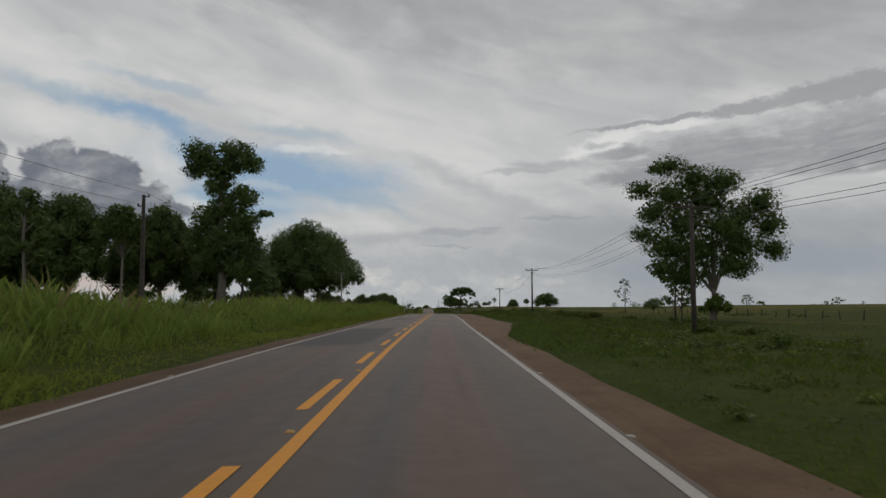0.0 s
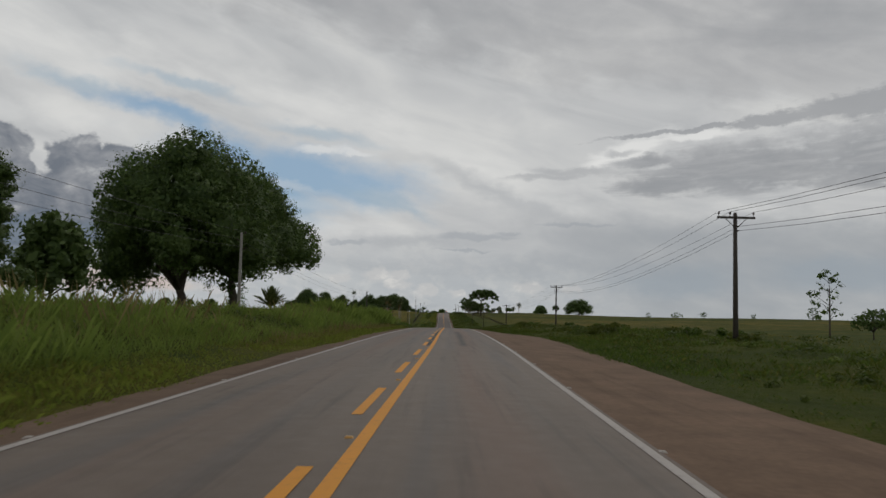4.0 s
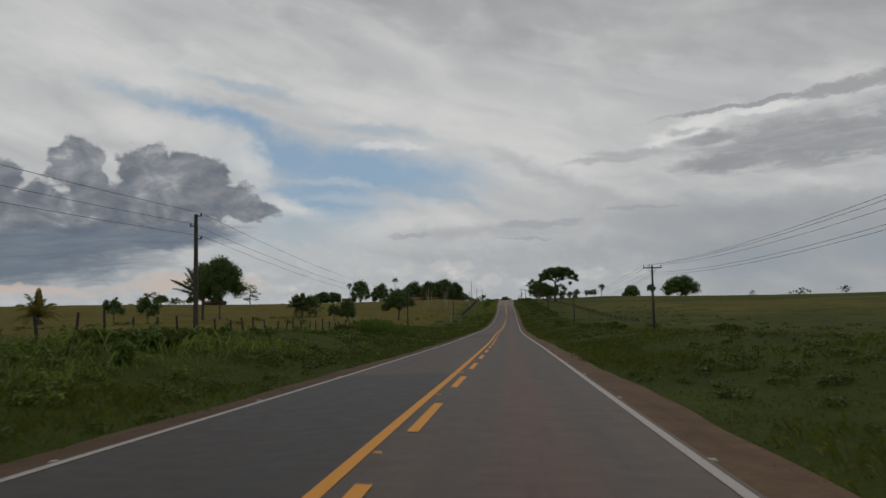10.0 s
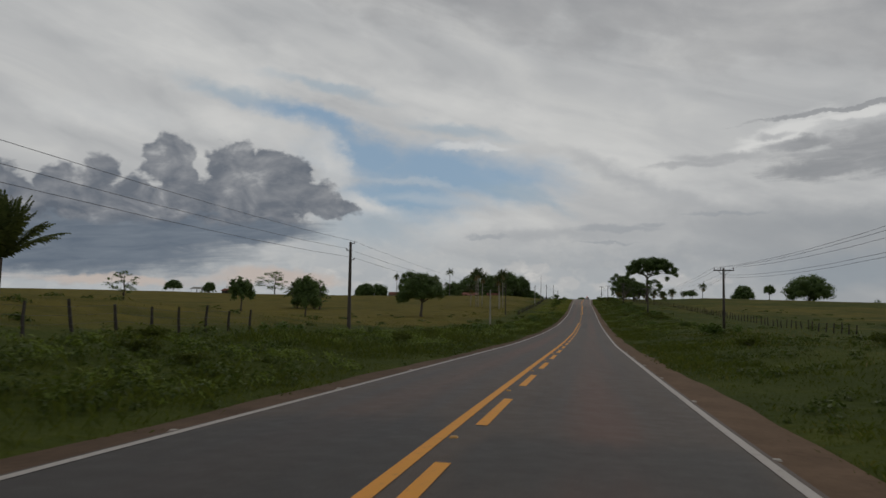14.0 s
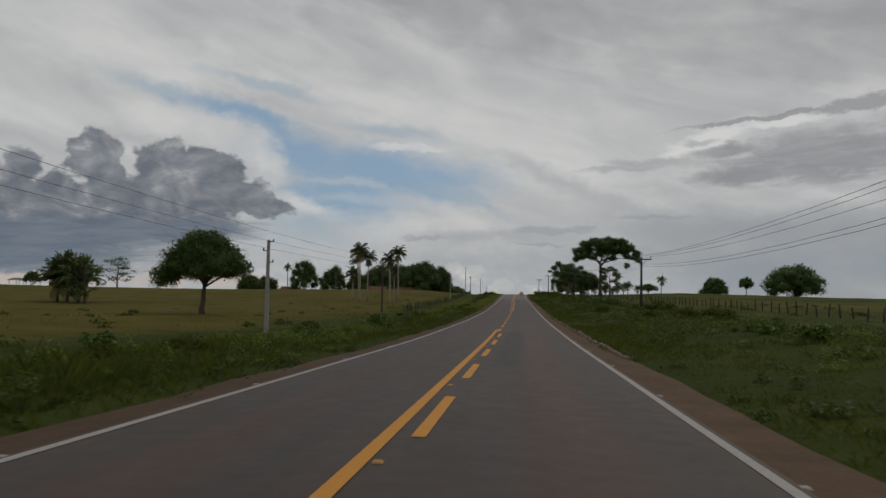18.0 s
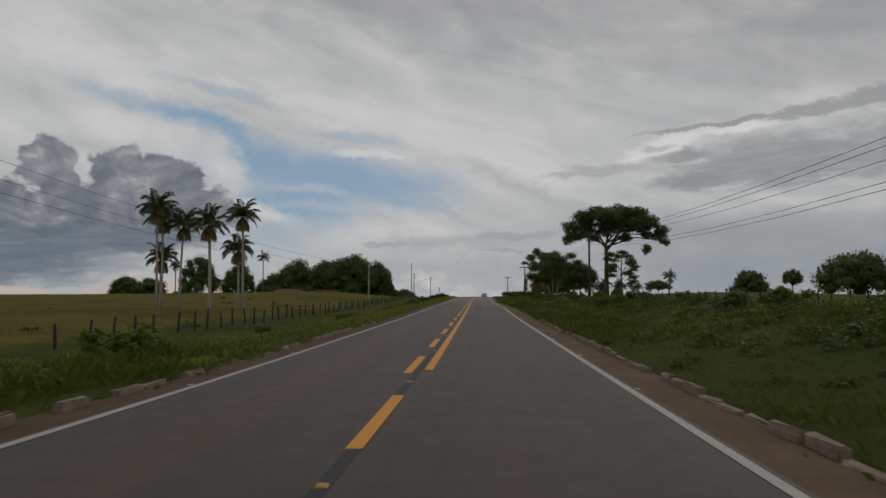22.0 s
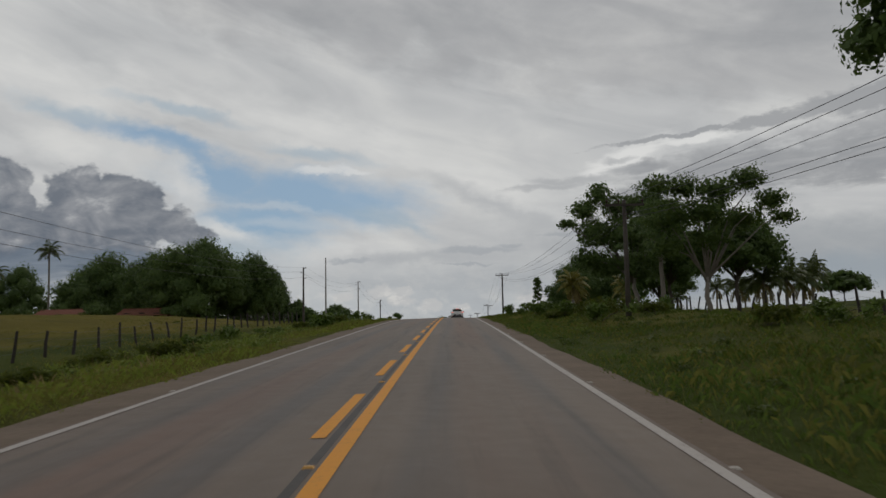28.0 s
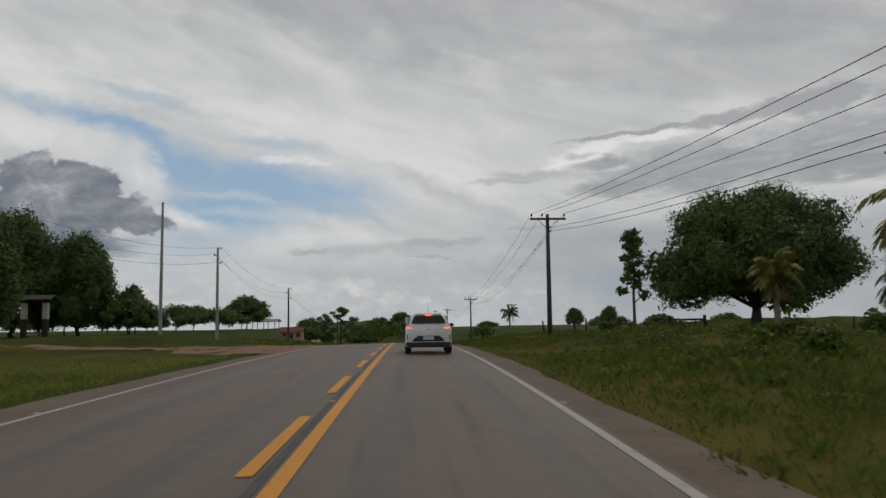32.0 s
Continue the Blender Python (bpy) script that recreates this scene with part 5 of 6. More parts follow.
# ---- palms ----
ROW = ((-33.9, 649.9, 13.4, 0.20), (-24.9, 657.1, 13.2, 0.21), (-25.1, 644.7, 11.2, 0.24), (-33.0, 655.2, 11.6, 0.19), (-35.4, 655.1, 12.6, 0.19), (-26.4, 660.0, 8.8, 0.2), (-38.5, 662, 7.2, 0.2))
for i, (x, y, h, r) in enumerate(ROW):
    palm("palm", "tall slender palm with a shaggy drooping crown", x, y, h, 60 + i, 2.9, 22, r * 0.7, bark=M_PTRUNK, skirt=9, width=0.62, group="stand of palms")
palm("palm", "tall coconut palm at the farmstead", -83.4, 875.4, 18.8, 301, 3.4, 18, 0.2, skirt=0, width=0.8)
palm("palm", "coconut palm at the farmstead", -121, 875, 15.4, 302, 3.2, 16, 0.2, skirt=3, width=0.8)
palm("palm", "coconut palm in front of the farmstead grove", -91.5, 868, 13.8, 303, 3.2, 16, 0.2, skirt=4, width=0.8)
palm("palm", "small coconut palm at the farmstead", -101, 872, 8.0, 304, 3.0, 15, 0.18, skirt=2, width=0.8)
palm("palm", "coconut palm with yellowing fronds beside the mango", 27.6, 815.5, 4.1, 305, 3.0, 22, 0.17, leaf=M_PALMY, skirt=4, width=0.7)
palm("palm", "coconut palm leaning by the fence", 40.8, 835, 3.6, 306, 3.4, 16, 0.17, skirt=5, width=0.8)
palm("palm", "coconut palm with long drooping fronds", 38.0, 823.6, 4.2, 307, 3.4, 18, 0.19, leaf=M_PALMY, skirt=4, width=0.85)
for i, (x, y, h) in enumerate(((40, 775, 3.0), (45, 781, 3.2), (51, 790, 3.0), (57, 800, 3.8), (47, 800, 3.0))):
    palm("palm", "coconut palm standing behind the fence", x, y, h, 310 + i, 2.8, 15, 0.16, skirt=3, width=0.75, group="palms behind the fence")
palm("palm", "single palm on the low ground beyond the crest", 39.3, 1010, 4.6, 320, 3.2, 18, 0.22, skirt=2, width=0.9)
palm("palm", "squat palm with a broad arching crown in the pasture", -87.4, 395, 1.6, 321, 5.4, 24, 0.3, leaf=M_PALMY, skirt=4, width=1.0, upright=0.35)
palm("babassu_palm", "babassu palm with steep upright feathery fronds", -72.6, 442, 6.6, 322, 8.8, 60, 0.34, bark=M_BARK, droop=0.45, skirt=0, width=1.1, upright=0.5)
tree("tree", "dark broad-leaved tree on slim trunks in the pasture", -46.8, 385.7, 11.6, 9.4, 3.0, "dome", 329, 4.8, 0.17, trunk_r=0.13)
tree("tree", "slim tree leaning out beside the broad-leaved tree", -50.4, 387, 9.0, 5.6, 3.4, "open", 330, 4.4, 0.2, trunk_r=0.1)
palm("palm", "palm in the western pasture", -94.6, 930, 12, 324, 3.2, 15, 0.2, skirt=0, width=0.8)
for i, (x, y, h) in enumerate(((-91, 611, 5.6), (-86.5, 608, 4.6), (-94.5, 613, 4.4))):
    palm("babassu_palm", "babassu palm with dark arching fronds in the pasture", x, y, h, 325 + 100 * i, 5.6, 34, 0.26, bark=M_BARK, droop=1.2, skirt=3, width=1.3, upright=0.4, group="clump of babassu palms")
palm("palm", "coconut palm on the eastern pasture", 80.7, 849, 7.6, 326, 3.4, 17, 0.2, skirt=4, width=0.8)
tree("tree", "rounded dark tree beside the coconut palm", 68.5, 814, 4.6, 9, 0.8, "dome", 327, 4.0, 0.3)
tree("tree", "pale-trunked tree in front of the grove", -47, 92, 15.5, 9, 6.5, "open", 328, 3.4, 0.26, bark=M_PALE, leaf=M_LEAF2, trunk_r=0.2)
for i, (x, y, h) in enumerate(((62, 850, 4.6), (70, 856, 4.2), (77, 866, 5.0), (58, 862, 4.0))):
    palm("palm", "coconut palm on the pasture skyline", x, y, h, 330 + i, 3.0, 15, 0.17, skirt=3, width=0.75, group="palms on the skyline")
tree("tree", "dark leafy tree close behind the tall tree", -27.6, 119, 12.4, 8, 3.2, "dome", 340, 5.0, 0.26)
tree("tree", "airy broad-leaved tree at the edge of the grove", -51, 172, 19.5, 14, 4.0, "open", 341, 3.6, 0.3)
for i, (x, y, h, w) in enumerate(((9, 884, 2.6, 5), (5.5, 890, 3.0, 6), (13, 888, 2.2, 5), (18, 880, 1.8, 4))):
    tree("shrub", "dense green roadside shrub on the crest of the bank", x, y, h, w, 0.1, "bush", 345 + i, 3.0, 0.16, leaf=M_SHRUB, trunk_r=0.05)
palm("palm", "small palm with a yellowing crown in front of the mango", 32.3, 837, 3.7, 350, 2.0, 14, 0.17, leaf=M_PALMY, skirt=6, width=0.6)

# ---- poles and wires ----
def wires(name, label, points, sag, r=0.011, sides=4, parent=None):
    """One cable hung through points, sagging between them."""
    e = thing(name, *points[0], label, "power cable", "overhead cables")
    for a, b in zip(points[:-1], points[1:]):
        a, b = Vector(a) - Vector(points[0]), Vector(b) - Vector(points[0])
        n = 11
        path = []
        for i in range(n):
            f = i / (n - 1)
            p = a.lerp(b, f)
            p.z -= sag * 4 * f * (1 - f)
            path.append(p)
        v, f_ = tube(path, [r] * n, sides)
        mesh_object("cable_span", v, f_, M_WIRE, e)
    return e


def cross_pole(x, y, h, arm=2.2, low=True, seed=1, lean=0.0):
    """Timber pole with a cross-arm, braces and insulators; returns the thing and the points where cables hang."""
    x, y, h = x * U, y * U, h * U
    z = float(gz(x, y)) - 0.4
    e = thing("utility_pole", x, y, z, "dark timber utility pole with a wooden cross-arm and insulators", "utility pole", "roadside utility poles")
    h += 0.4
    vs, fs = tube([(0, 0, 0), (0, 0, h * 0.5), (0, 0, h)], [0.16, 0.135, 0.105], 10)
    mesh_object("shaft", vs, fs, M_POLE, e, smooth=True)
    part("crossarm", box_bm(arm, 0.11, 0.13, (0, -0.14, h - 0.3), 0.01), M_POLE, e)
    hang = []
    for s in (-1, 1):
        vs, fs = tube([(s * arm * 0.28, -0.14, h - 0.36), (0, -0.10, h - 0.95)], [0.02, 0.02], 5)
        mesh_object("brace", vs, fs, M_POLE, e)
    for ox in (-arm * 0.46, -arm * 0.16, arm * 0.46):
        vs, fs = tube([(ox, -0.14, h - 0.24), (ox, -0.14, h - 0.14), (ox, -0.14, h - 0.08), (ox, -0.14, h + 0.02)], [0.02, 0.02, 0.065, 0.05], 8)
        mesh_object("insulator", vs, fs, M_PORC, e, "brown porcelain insulator", True)
        hang.append((x + ox, y - 0.14, z + h + 0.03))
    if low:
        for hh in (0.8, 1.05):
            vs, fs = tube([(0.1, 0, h - hh), (0.2, 0, h - hh)], [0.05, 0.05], 7)
            mesh_object("insulator", vs, fs, M_PORC, e, "brown porcelain insulator", True)
            hang.append((x + 0.2, y, z + h - hh))
    return e, hang


def side_pole(x, y, h, mat=None, label="dark concrete utility pole with side brackets and insulators"):
    """Square pole with three short side brackets."""
    x, y, h = x * U, y * U, h * U
    z = float(gz(x, y)) - 0.4
    e = thing("utility_pole", x, y, z, label, "utility pole", "roadside utility poles")
    h += 0.4
    bm = bmesh.new()
    bmesh.ops.create_cube(bm, size=1)
    for v in bm.verts:
        s = 0.30 if v.co.z < 0 else 0.19
        v.co.x *= s
        v.co.y *= s * 0.8
        v.co.z = 0 if v.co.z < 0 else h
    bmesh.ops.bevel(bm, geom=[q for q in bm.edges if abs(q.verts[0].co.z - q.verts[1].co.z) > 1], offset=0.02, segments=1, affect="EDGES")
    part("shaft", bm, mat or M_POLE, e)
    hang = []
    for i, hh in enumerate((0.12, 0.75, 1.55)):
        sx_ = 1 if i % 2 == 0 else -1
        part("bracket", box_bm(0.34, 0.06, 0.06, (sx_ * 0.2, 0, h - hh)), M_POLE, e)
        vs, fs = tube([(sx_ * 0.34, 0, h - hh), (sx_ * 0.34, 0, h - hh + 0.06), (sx_ * 0.34, 0, h - hh + 0.18)], [0.02, 0.06, 0.045], 7)
        mesh_object("insulator", vs, fs, M_PORC, e, "brown porcelain insulator", True)
        hang.append((x + sx_ * 0.34, y, z + h - hh + 0.18))
    return e, hang


# eastern line: easting, northing, height above ground
EAST = [(15.5, -52, 8.6), (17.8, 49.8, 8.6), (21.5, 148.5, 8.6), (26.1, 255, 8.4), (24.7, 353.3, 8.6), (23.0, 449.8, 7.6), (22.4, 550.4, 6.6), (21.9, 653.3, 8.2), (19.4, 746.4, 7.5), (19.0, 842.6, 8.5), (21.6, 935, 8.6), (22.5, 1030, 8.6), (23.0, 1130, 8.6)]
got = [cross_pole(*p)[1] for p in EAST]
for i in range(5):
    wires("overhead_cable", "thin black overhead cable sagging between timber poles", [g[i] for g in got], 1.3 if i < 3 else 1.5)
WEST = [(-21.5, -60, 8.6), (-20.4, 56.7, 8.6), (-18.3, 177.1, 8.6), (-16.8, 301.4, 8.6), (-16.9, 422.6, 8.6), (-17.1, 586.6, 9.4), (-15.3, 712.8, 8.6), (-14.5, 820.1, 9.0), (-12.2, 878.6, 10.5), (-10.5, 921.3, 9.2), (-9, 1000, 8.6)]
got = [side_pole(*p, M_CONC if p[1] in (177.1, 878.6, 712.8) else None, "grey concrete utility pole with side brackets and insulators" if p[1] in (177.1, 878.6, 712.8) else "dark utility pole with side brackets and insulators")[1] for p in WEST]
for i in range(3):
    wires("overhead_cable", "thin black overhead cable sagging between roadside poles", [g[i] for g in got], 1.3)
side_pole(-13.0, 509.8, 7.3, M_CONC, "pale concrete utility pole standing in the verge")


def bare_pole(x, y, h):
    """A tall tapered concrete pole that carries nothing yet."""
    x, y, h = x * U, y * U, h * U
    e = thing("concrete_pole", x, y, float(gz(x, y)) - 0.4, "tall bare concrete pole beside the driveway", "pole")
    vs, fs = tube([(0, 0, 0), (0.02, 0, h * 0.5), (0.05, 0, h + 0.4)], [0.21, 0.17, 0.12], 8)
    mesh_object("shaft", vs, fs, M_CONC, e)
    vs, fs = tube([(0.05, 0, h + 0.38), (0.05, 0, h + 0.46)], [0.135, 0.12], 8)
    mesh_object("cap", vs, fs, M_CONC, e)


bare_pole(-21.1, 886.9, 16.4)


# ---- fences ----
def fence(label, ys, off_x, h, lean=4.0, seed=1, wires_n=3):
    """Split posts with strands of wire; off_x is a function of northing."""
    rng = np.random.default_rng(seed)
    ys, h, line = np.asarray(ys) * U, h * U, off_x
    off_x = lambda v: line(v / U) * U
    y0 = float(ys[0])
    base = Vector((off_x(y0), y0, float(gz(off_x(y0), y0))))
    e = thing("fence", *base, label, "fence")
    tops = []
    protos = []
    for k_ in range(4):
        hh = h * (0.92 + 0.07 * k_)
        v, f = tube([(0, 0, -0.3), (rng.normal() * 0.02, rng.normal() * 0.02, hh * 0.5), (rng.normal() * 0.03, rng.normal() * 0.03, hh)], [0.085, 0.075, 0.06], 6)
        me = bpy.data.meshes.new("post")
        me.from_pydata([tuple(q) for q in v], [], f)
        me.materials.append(M_POST)
        protos.append(me)
    for i, y in enumerate(ys):
        y = y + rng.normal() * 0.12
        x = off_x(y) + rng.normal() * 0.08
        z = float(gz(x, y))
        o = new("post", protos[i % 4])
        o.parent = e
        o.matrix_basis = Matrix.Translation(-base) @ pose(x, y, z, rng.normal() * lean, rng.normal() * lean, rng.uniform(0, 360))
        tops.append(Vector((x, y, z)) - base)
    for k_ in range(wires_n):
        path = [t + Vector((0.06, 0, h * (0.35 + 0.27 * k_))) for t in tops]
        v, f = tube(path, [0.006] * len(path), 3)
        mesh_object("wire_strand", v, f, M_WIRE, e)
    return e


fence("dark split-post wire fence along the western pasture", np.arange(590, 812, 3.1), lambda y: -13.6, 1.45, seed=3)
fence("weathered split-post wire fence half hidden in scrub", np.arange(281, 402, 3.25), lambda y: -17.6, 1.5, seed=4)
fence("weathered split-post wire fence along the eastern pasture", np.arange(455, 640, 3.0), lambda y: 40.0 - 0.006 * (y - 455), 1.35, seed=5)
fence("split-post wire fence beside the palm grove", np.arange(640, 832, 3.0), lambda y: float(np.interp(y, (640, 700, 735, 770, 806, 832), (38.8, 33.5, 31.0, 33.5, 37.5, 41.0))), 1.4, seed=6)
fence("dark split-post wire fence at the mango tree", np.linspace(857, 869, 22), lambda y: 22.0 + 4.0 * (y - 857), 1.35, seed=7)
fence("old leaning wire fence far across the pasture", np.arange(88, 190, 5.0), lambda y: 62.0 - 0.02 * y, 1.3, seed=8, wires_n=2)


def rail_gate(x, y):
    x, y = x * U, y * U
    z = float(gz(x, y))
    e = thing("timber_gate", x, y, z, "dark timber rail gate beside the mango tree", "gate", turn=0)
    for sx_ in (-1.4, 1.4):
        part("gate_post", box_bm(0.2, 0.2, 1.9, (sx_, 0, 0.65), 0.02), M_POST, e)
    for hh in (0.7, 1.25):
        part("rail", box_bm(2.8, 0.07, 0.16, (0, 0, hh), 0.01), M_POST, e)


rail_gate(34.0, 857)


# ---- buildings ----
def farmhouse(x, y, w, d, h, roof_h, wall, label, seed, turn=0.0, open_side=False):
    x, y = x * U, y * U
    z = float(gz(x, y))
    e = thing("farmhouse", x, y, z - 0.2, label, "house", turn=turn)
    rng = np.random.default_rng(seed)
    if not open_side:
        for s in (-1, 1):
            part("wall", box_bm(w, 0.18, h, (0, s * (d / 2 - 0.09), h / 2), 0.0), wall, e)
            part("wall", box_bm(0.18, d - 0.36, h, (s * (w / 2 - 0.09), 0, h / 2), 0.0), wall, e)
        for i in range(3):
            u = -w / 2 + w * (i + 0.5) / 3
            if i == 1:
                part("door", box_bm(0.9, 0.06, 2.05, (u, -d / 2 - 0.02, 1.05), 0.01), M_POST, e, "dark timber door")
            else:
                wn = part("window", box_bm(1.1, 0.06, 1.0, (u, -d / 2 - 0.02, 1.5), 0.01), M_POST, e, "dark shuttered window")
                part("sill", box_bm(1.25, 0.14, 0.07, (u, -d / 2 - 0.06, 0.96), 0.01), M_CONC, wn)
    else:
        for sx_, sy_ in product((-1, -0.33, 0.33, 1), (-1, 1)):
            part("post", box_bm(0.16, 0.16, h, (sx_ * (w / 2 - 0.1), sy_ * (d / 2 - 0.1), h / 2), 0.01), M_POST, e)
    over = 0.6
    for s in (-1, 1):
        ln = math.hypot(d / 2 + over, roof_h)
        bm = box_bm(w + 2 * over, ln, 0.08, (0, 0, 0), 0.0)
        bmesh.ops.rotate(bm, matrix=Matrix.Rotation(-s * math.atan2(roof_h, d / 2 + over), 3, "X"), verts=bm.verts)
        bmesh.ops.translate(bm, vec=(0, s * (d / 2 + over) / 2, h + roof_h / 2 + 0.02), verts=bm.verts)
        sl = part("roof_slope", bm, M_TILE if not open_side else M_CONC, e)
        n = int((w + 2 * over) / 0.32)
        ang = math.atan2(roof_h, d / 2 + over)
        for i in range(n):
            u = -(w / 2 + over) + 0.16 + i * 0.32
            v, f = tube([(u, s * (d / 2 + over), h + 0.06), (u, s * 0.05, h + roof_h + 0.06)], [0.085, 0.085], 5)
            mesh_object("roof_rib", v, f, M_TILE if not open_side else M_CONC, sl)
    part("ridge", box_bm(w + 2 * over, 0.26, 0.12, (0, 0, h + roof_h + 0.06), 0.03), M_TILE, e)
    return e


farmhouse(-64, 846, 9, 6, 1.9, 1.2, M_WALLP, "long low farmhouse with a red tiled roof", 1)
farmhouse(-49, 846, 7.4, 6, 1.6, 1.1, M_WALLP, "low outbuilding with a red tiled roof under mangoes", 2)
farmhouse(-128, 905, 9, 7, 3.0, 2.0, M_WALLW, "pale plastered farmhouse with a tiled roof", 3)
farmhouse(-28.5, 1052, 6, 5, 2.4, 1.4, M_WALLP, "small pink house with a low tiled roof", 4)
farmhouse(-35.1, 1030, 9, 7, 2.5, 0.7, M_WALLW, "open-sided shed with a pale sheet roof", 5, open_side=True)


farmhouse(-233, 808, 10, 7, 2.4, 1.0, M_POST, "dark open-sided cattle shed on the skyline", 6, open_side=True)
farmhouse(-209, 806, 13, 8, 1.8, 1.2, M_POST, "low farm building with a dark roof on the skyline", 7)


def gate_shelter(x, y):
    """Two stout posts, stone below and dark above, with a little tiled roof."""
    x, y = x * U, y * U
    z = float(gz(x, y))
    e = thing("gate_shelter", x, y, z - 0.1, "farm gate shelter with two posts and a small tiled roof", "gate shelter")
    for s in (-1.25, 1.25):
        part("pillar", box_bm(0.55, 0.55, 2.4, (s, 0, 1.2), 0.03), M_POST, e, "dark lower pillar")
        part("pillar_top", box_bm(0.6, 0.6, 1.9, (s, 0, 3.35), 0.03), M_WALLW, e, "pale plastered upper pillar")
    part("beam", box_bm(3.6, 0.3, 0.3, (0, 0, 4.5), 0.02), M_POST, e)
    for s in (-1, 1):
        bm = box_bm(4.6, 1.3, 0.09, (0, 0, 0))
        bmesh.ops.rotate(bm, matrix=Matrix.Rotation(-s * 0.42, 3, "X"), verts=bm.verts)
        bmesh.ops.translate(bm, vec=(0, s * 0.55, 4.95), verts=bm.verts)
        part("roof_slope", bm, M_BARK, e, "weathered brown roof slope")


gate_shelter(-40.2, 895.4)


# ---- vehicles ----
def paint_build(col):
    def build(k, b):
        n = k.noise(coords(k), 5, 4)
        put(k, b, base_color=k.mix(k.math("MULTIPLY", n, 0.25), col, tuple(v * 0.7 for v in col)), roughness=0.28)
        b.inputs["Coat Weight"].default_value = 0.5
    return build


M_CARW = material("white car paint", paint_build((0.84, 0.84, 0.83)))
M_CARR = material("dark red car paint", paint_build((0.22, 0.03, 0.03)))
M_GLASS = plain("tinted car glass", (0.02, 0.024, 0.017), 0.08)
M_PLAST = plain("black bumper plastic", (0.025, 0.025, 0.027), 0.6)
M_TYRE = plain("tyre rubber", (0.02, 0.02, 0.021), 0.85)
M_RIM = plain("grey alloy rim", (0.35, 0.36, 0.37), 0.35, 0.8)
M_PLATE = plain("grey number plate", (0.55, 0.56, 0.58), 0.5)
M_BOXW = plain("white lorry box panel", (0.62, 0.61, 0.58), 0.55, 0, 1.5, 0.12)
M_BOXR = plain("red brown lorry tailgate", (0.30, 0.10, 0.06), 0.6, 0, 1.5, 0.2)


def lamp_build(k, b):
    n = k.noise(coords(k), 20, 2)
    put(k, b, base_color=(0.55, 0.02, 0.015), roughness=0.25, emission_color=k.mix(n, (1.0, 0.07, 0.03), (1.0, 0.16, 0.06)), emission_strength=2.2)


M_BRAKE = material("lit red brake lamp", lamp_build)


def loft(sections, bm=None):
    """Skin closed rings of equal length, front to back, with end caps."""
    bm = bm or bmesh.new()
    rings = [[bm.verts.new(p) for p in s] for s in sections]
    for a, b in zip(rings[:-1], rings[1:]):
        for i in range(len(a)):
            bm.faces.new((a[i], a[(i + 1) % len(a)], b[(i + 1) % len(a)], b[i]))
    bm.faces.new(rings[0][::-1])
    bm.faces.new(rings[-1])
    bmesh.ops.recalc_face_normals(bm, faces=bm.faces)
    return bm


def ring(y, w, z0, z1, cut=0.25, n=4, top=1.0):
    """A rounded box section across the car at y, narrowed towards its top."""
    pts = []
    r = cut
    for cxx, czz, a0 in ((w - r, z0 + r, -90), (w - r, z1 - r, 0), (-w + r, z1 - r, 90), (-w + r, z0 + r, 180)):
        for i in range(n + 1):
            a = radians(a0 + 90 * i / n)
            px_, pz_ = cxx + r * math.cos(a), czz + r * math.sin(a)
            pts.append((px_ * (1 - (1 - top) * (pz_ - z0) / (z1 - z0)), y, pz_))
    return pts


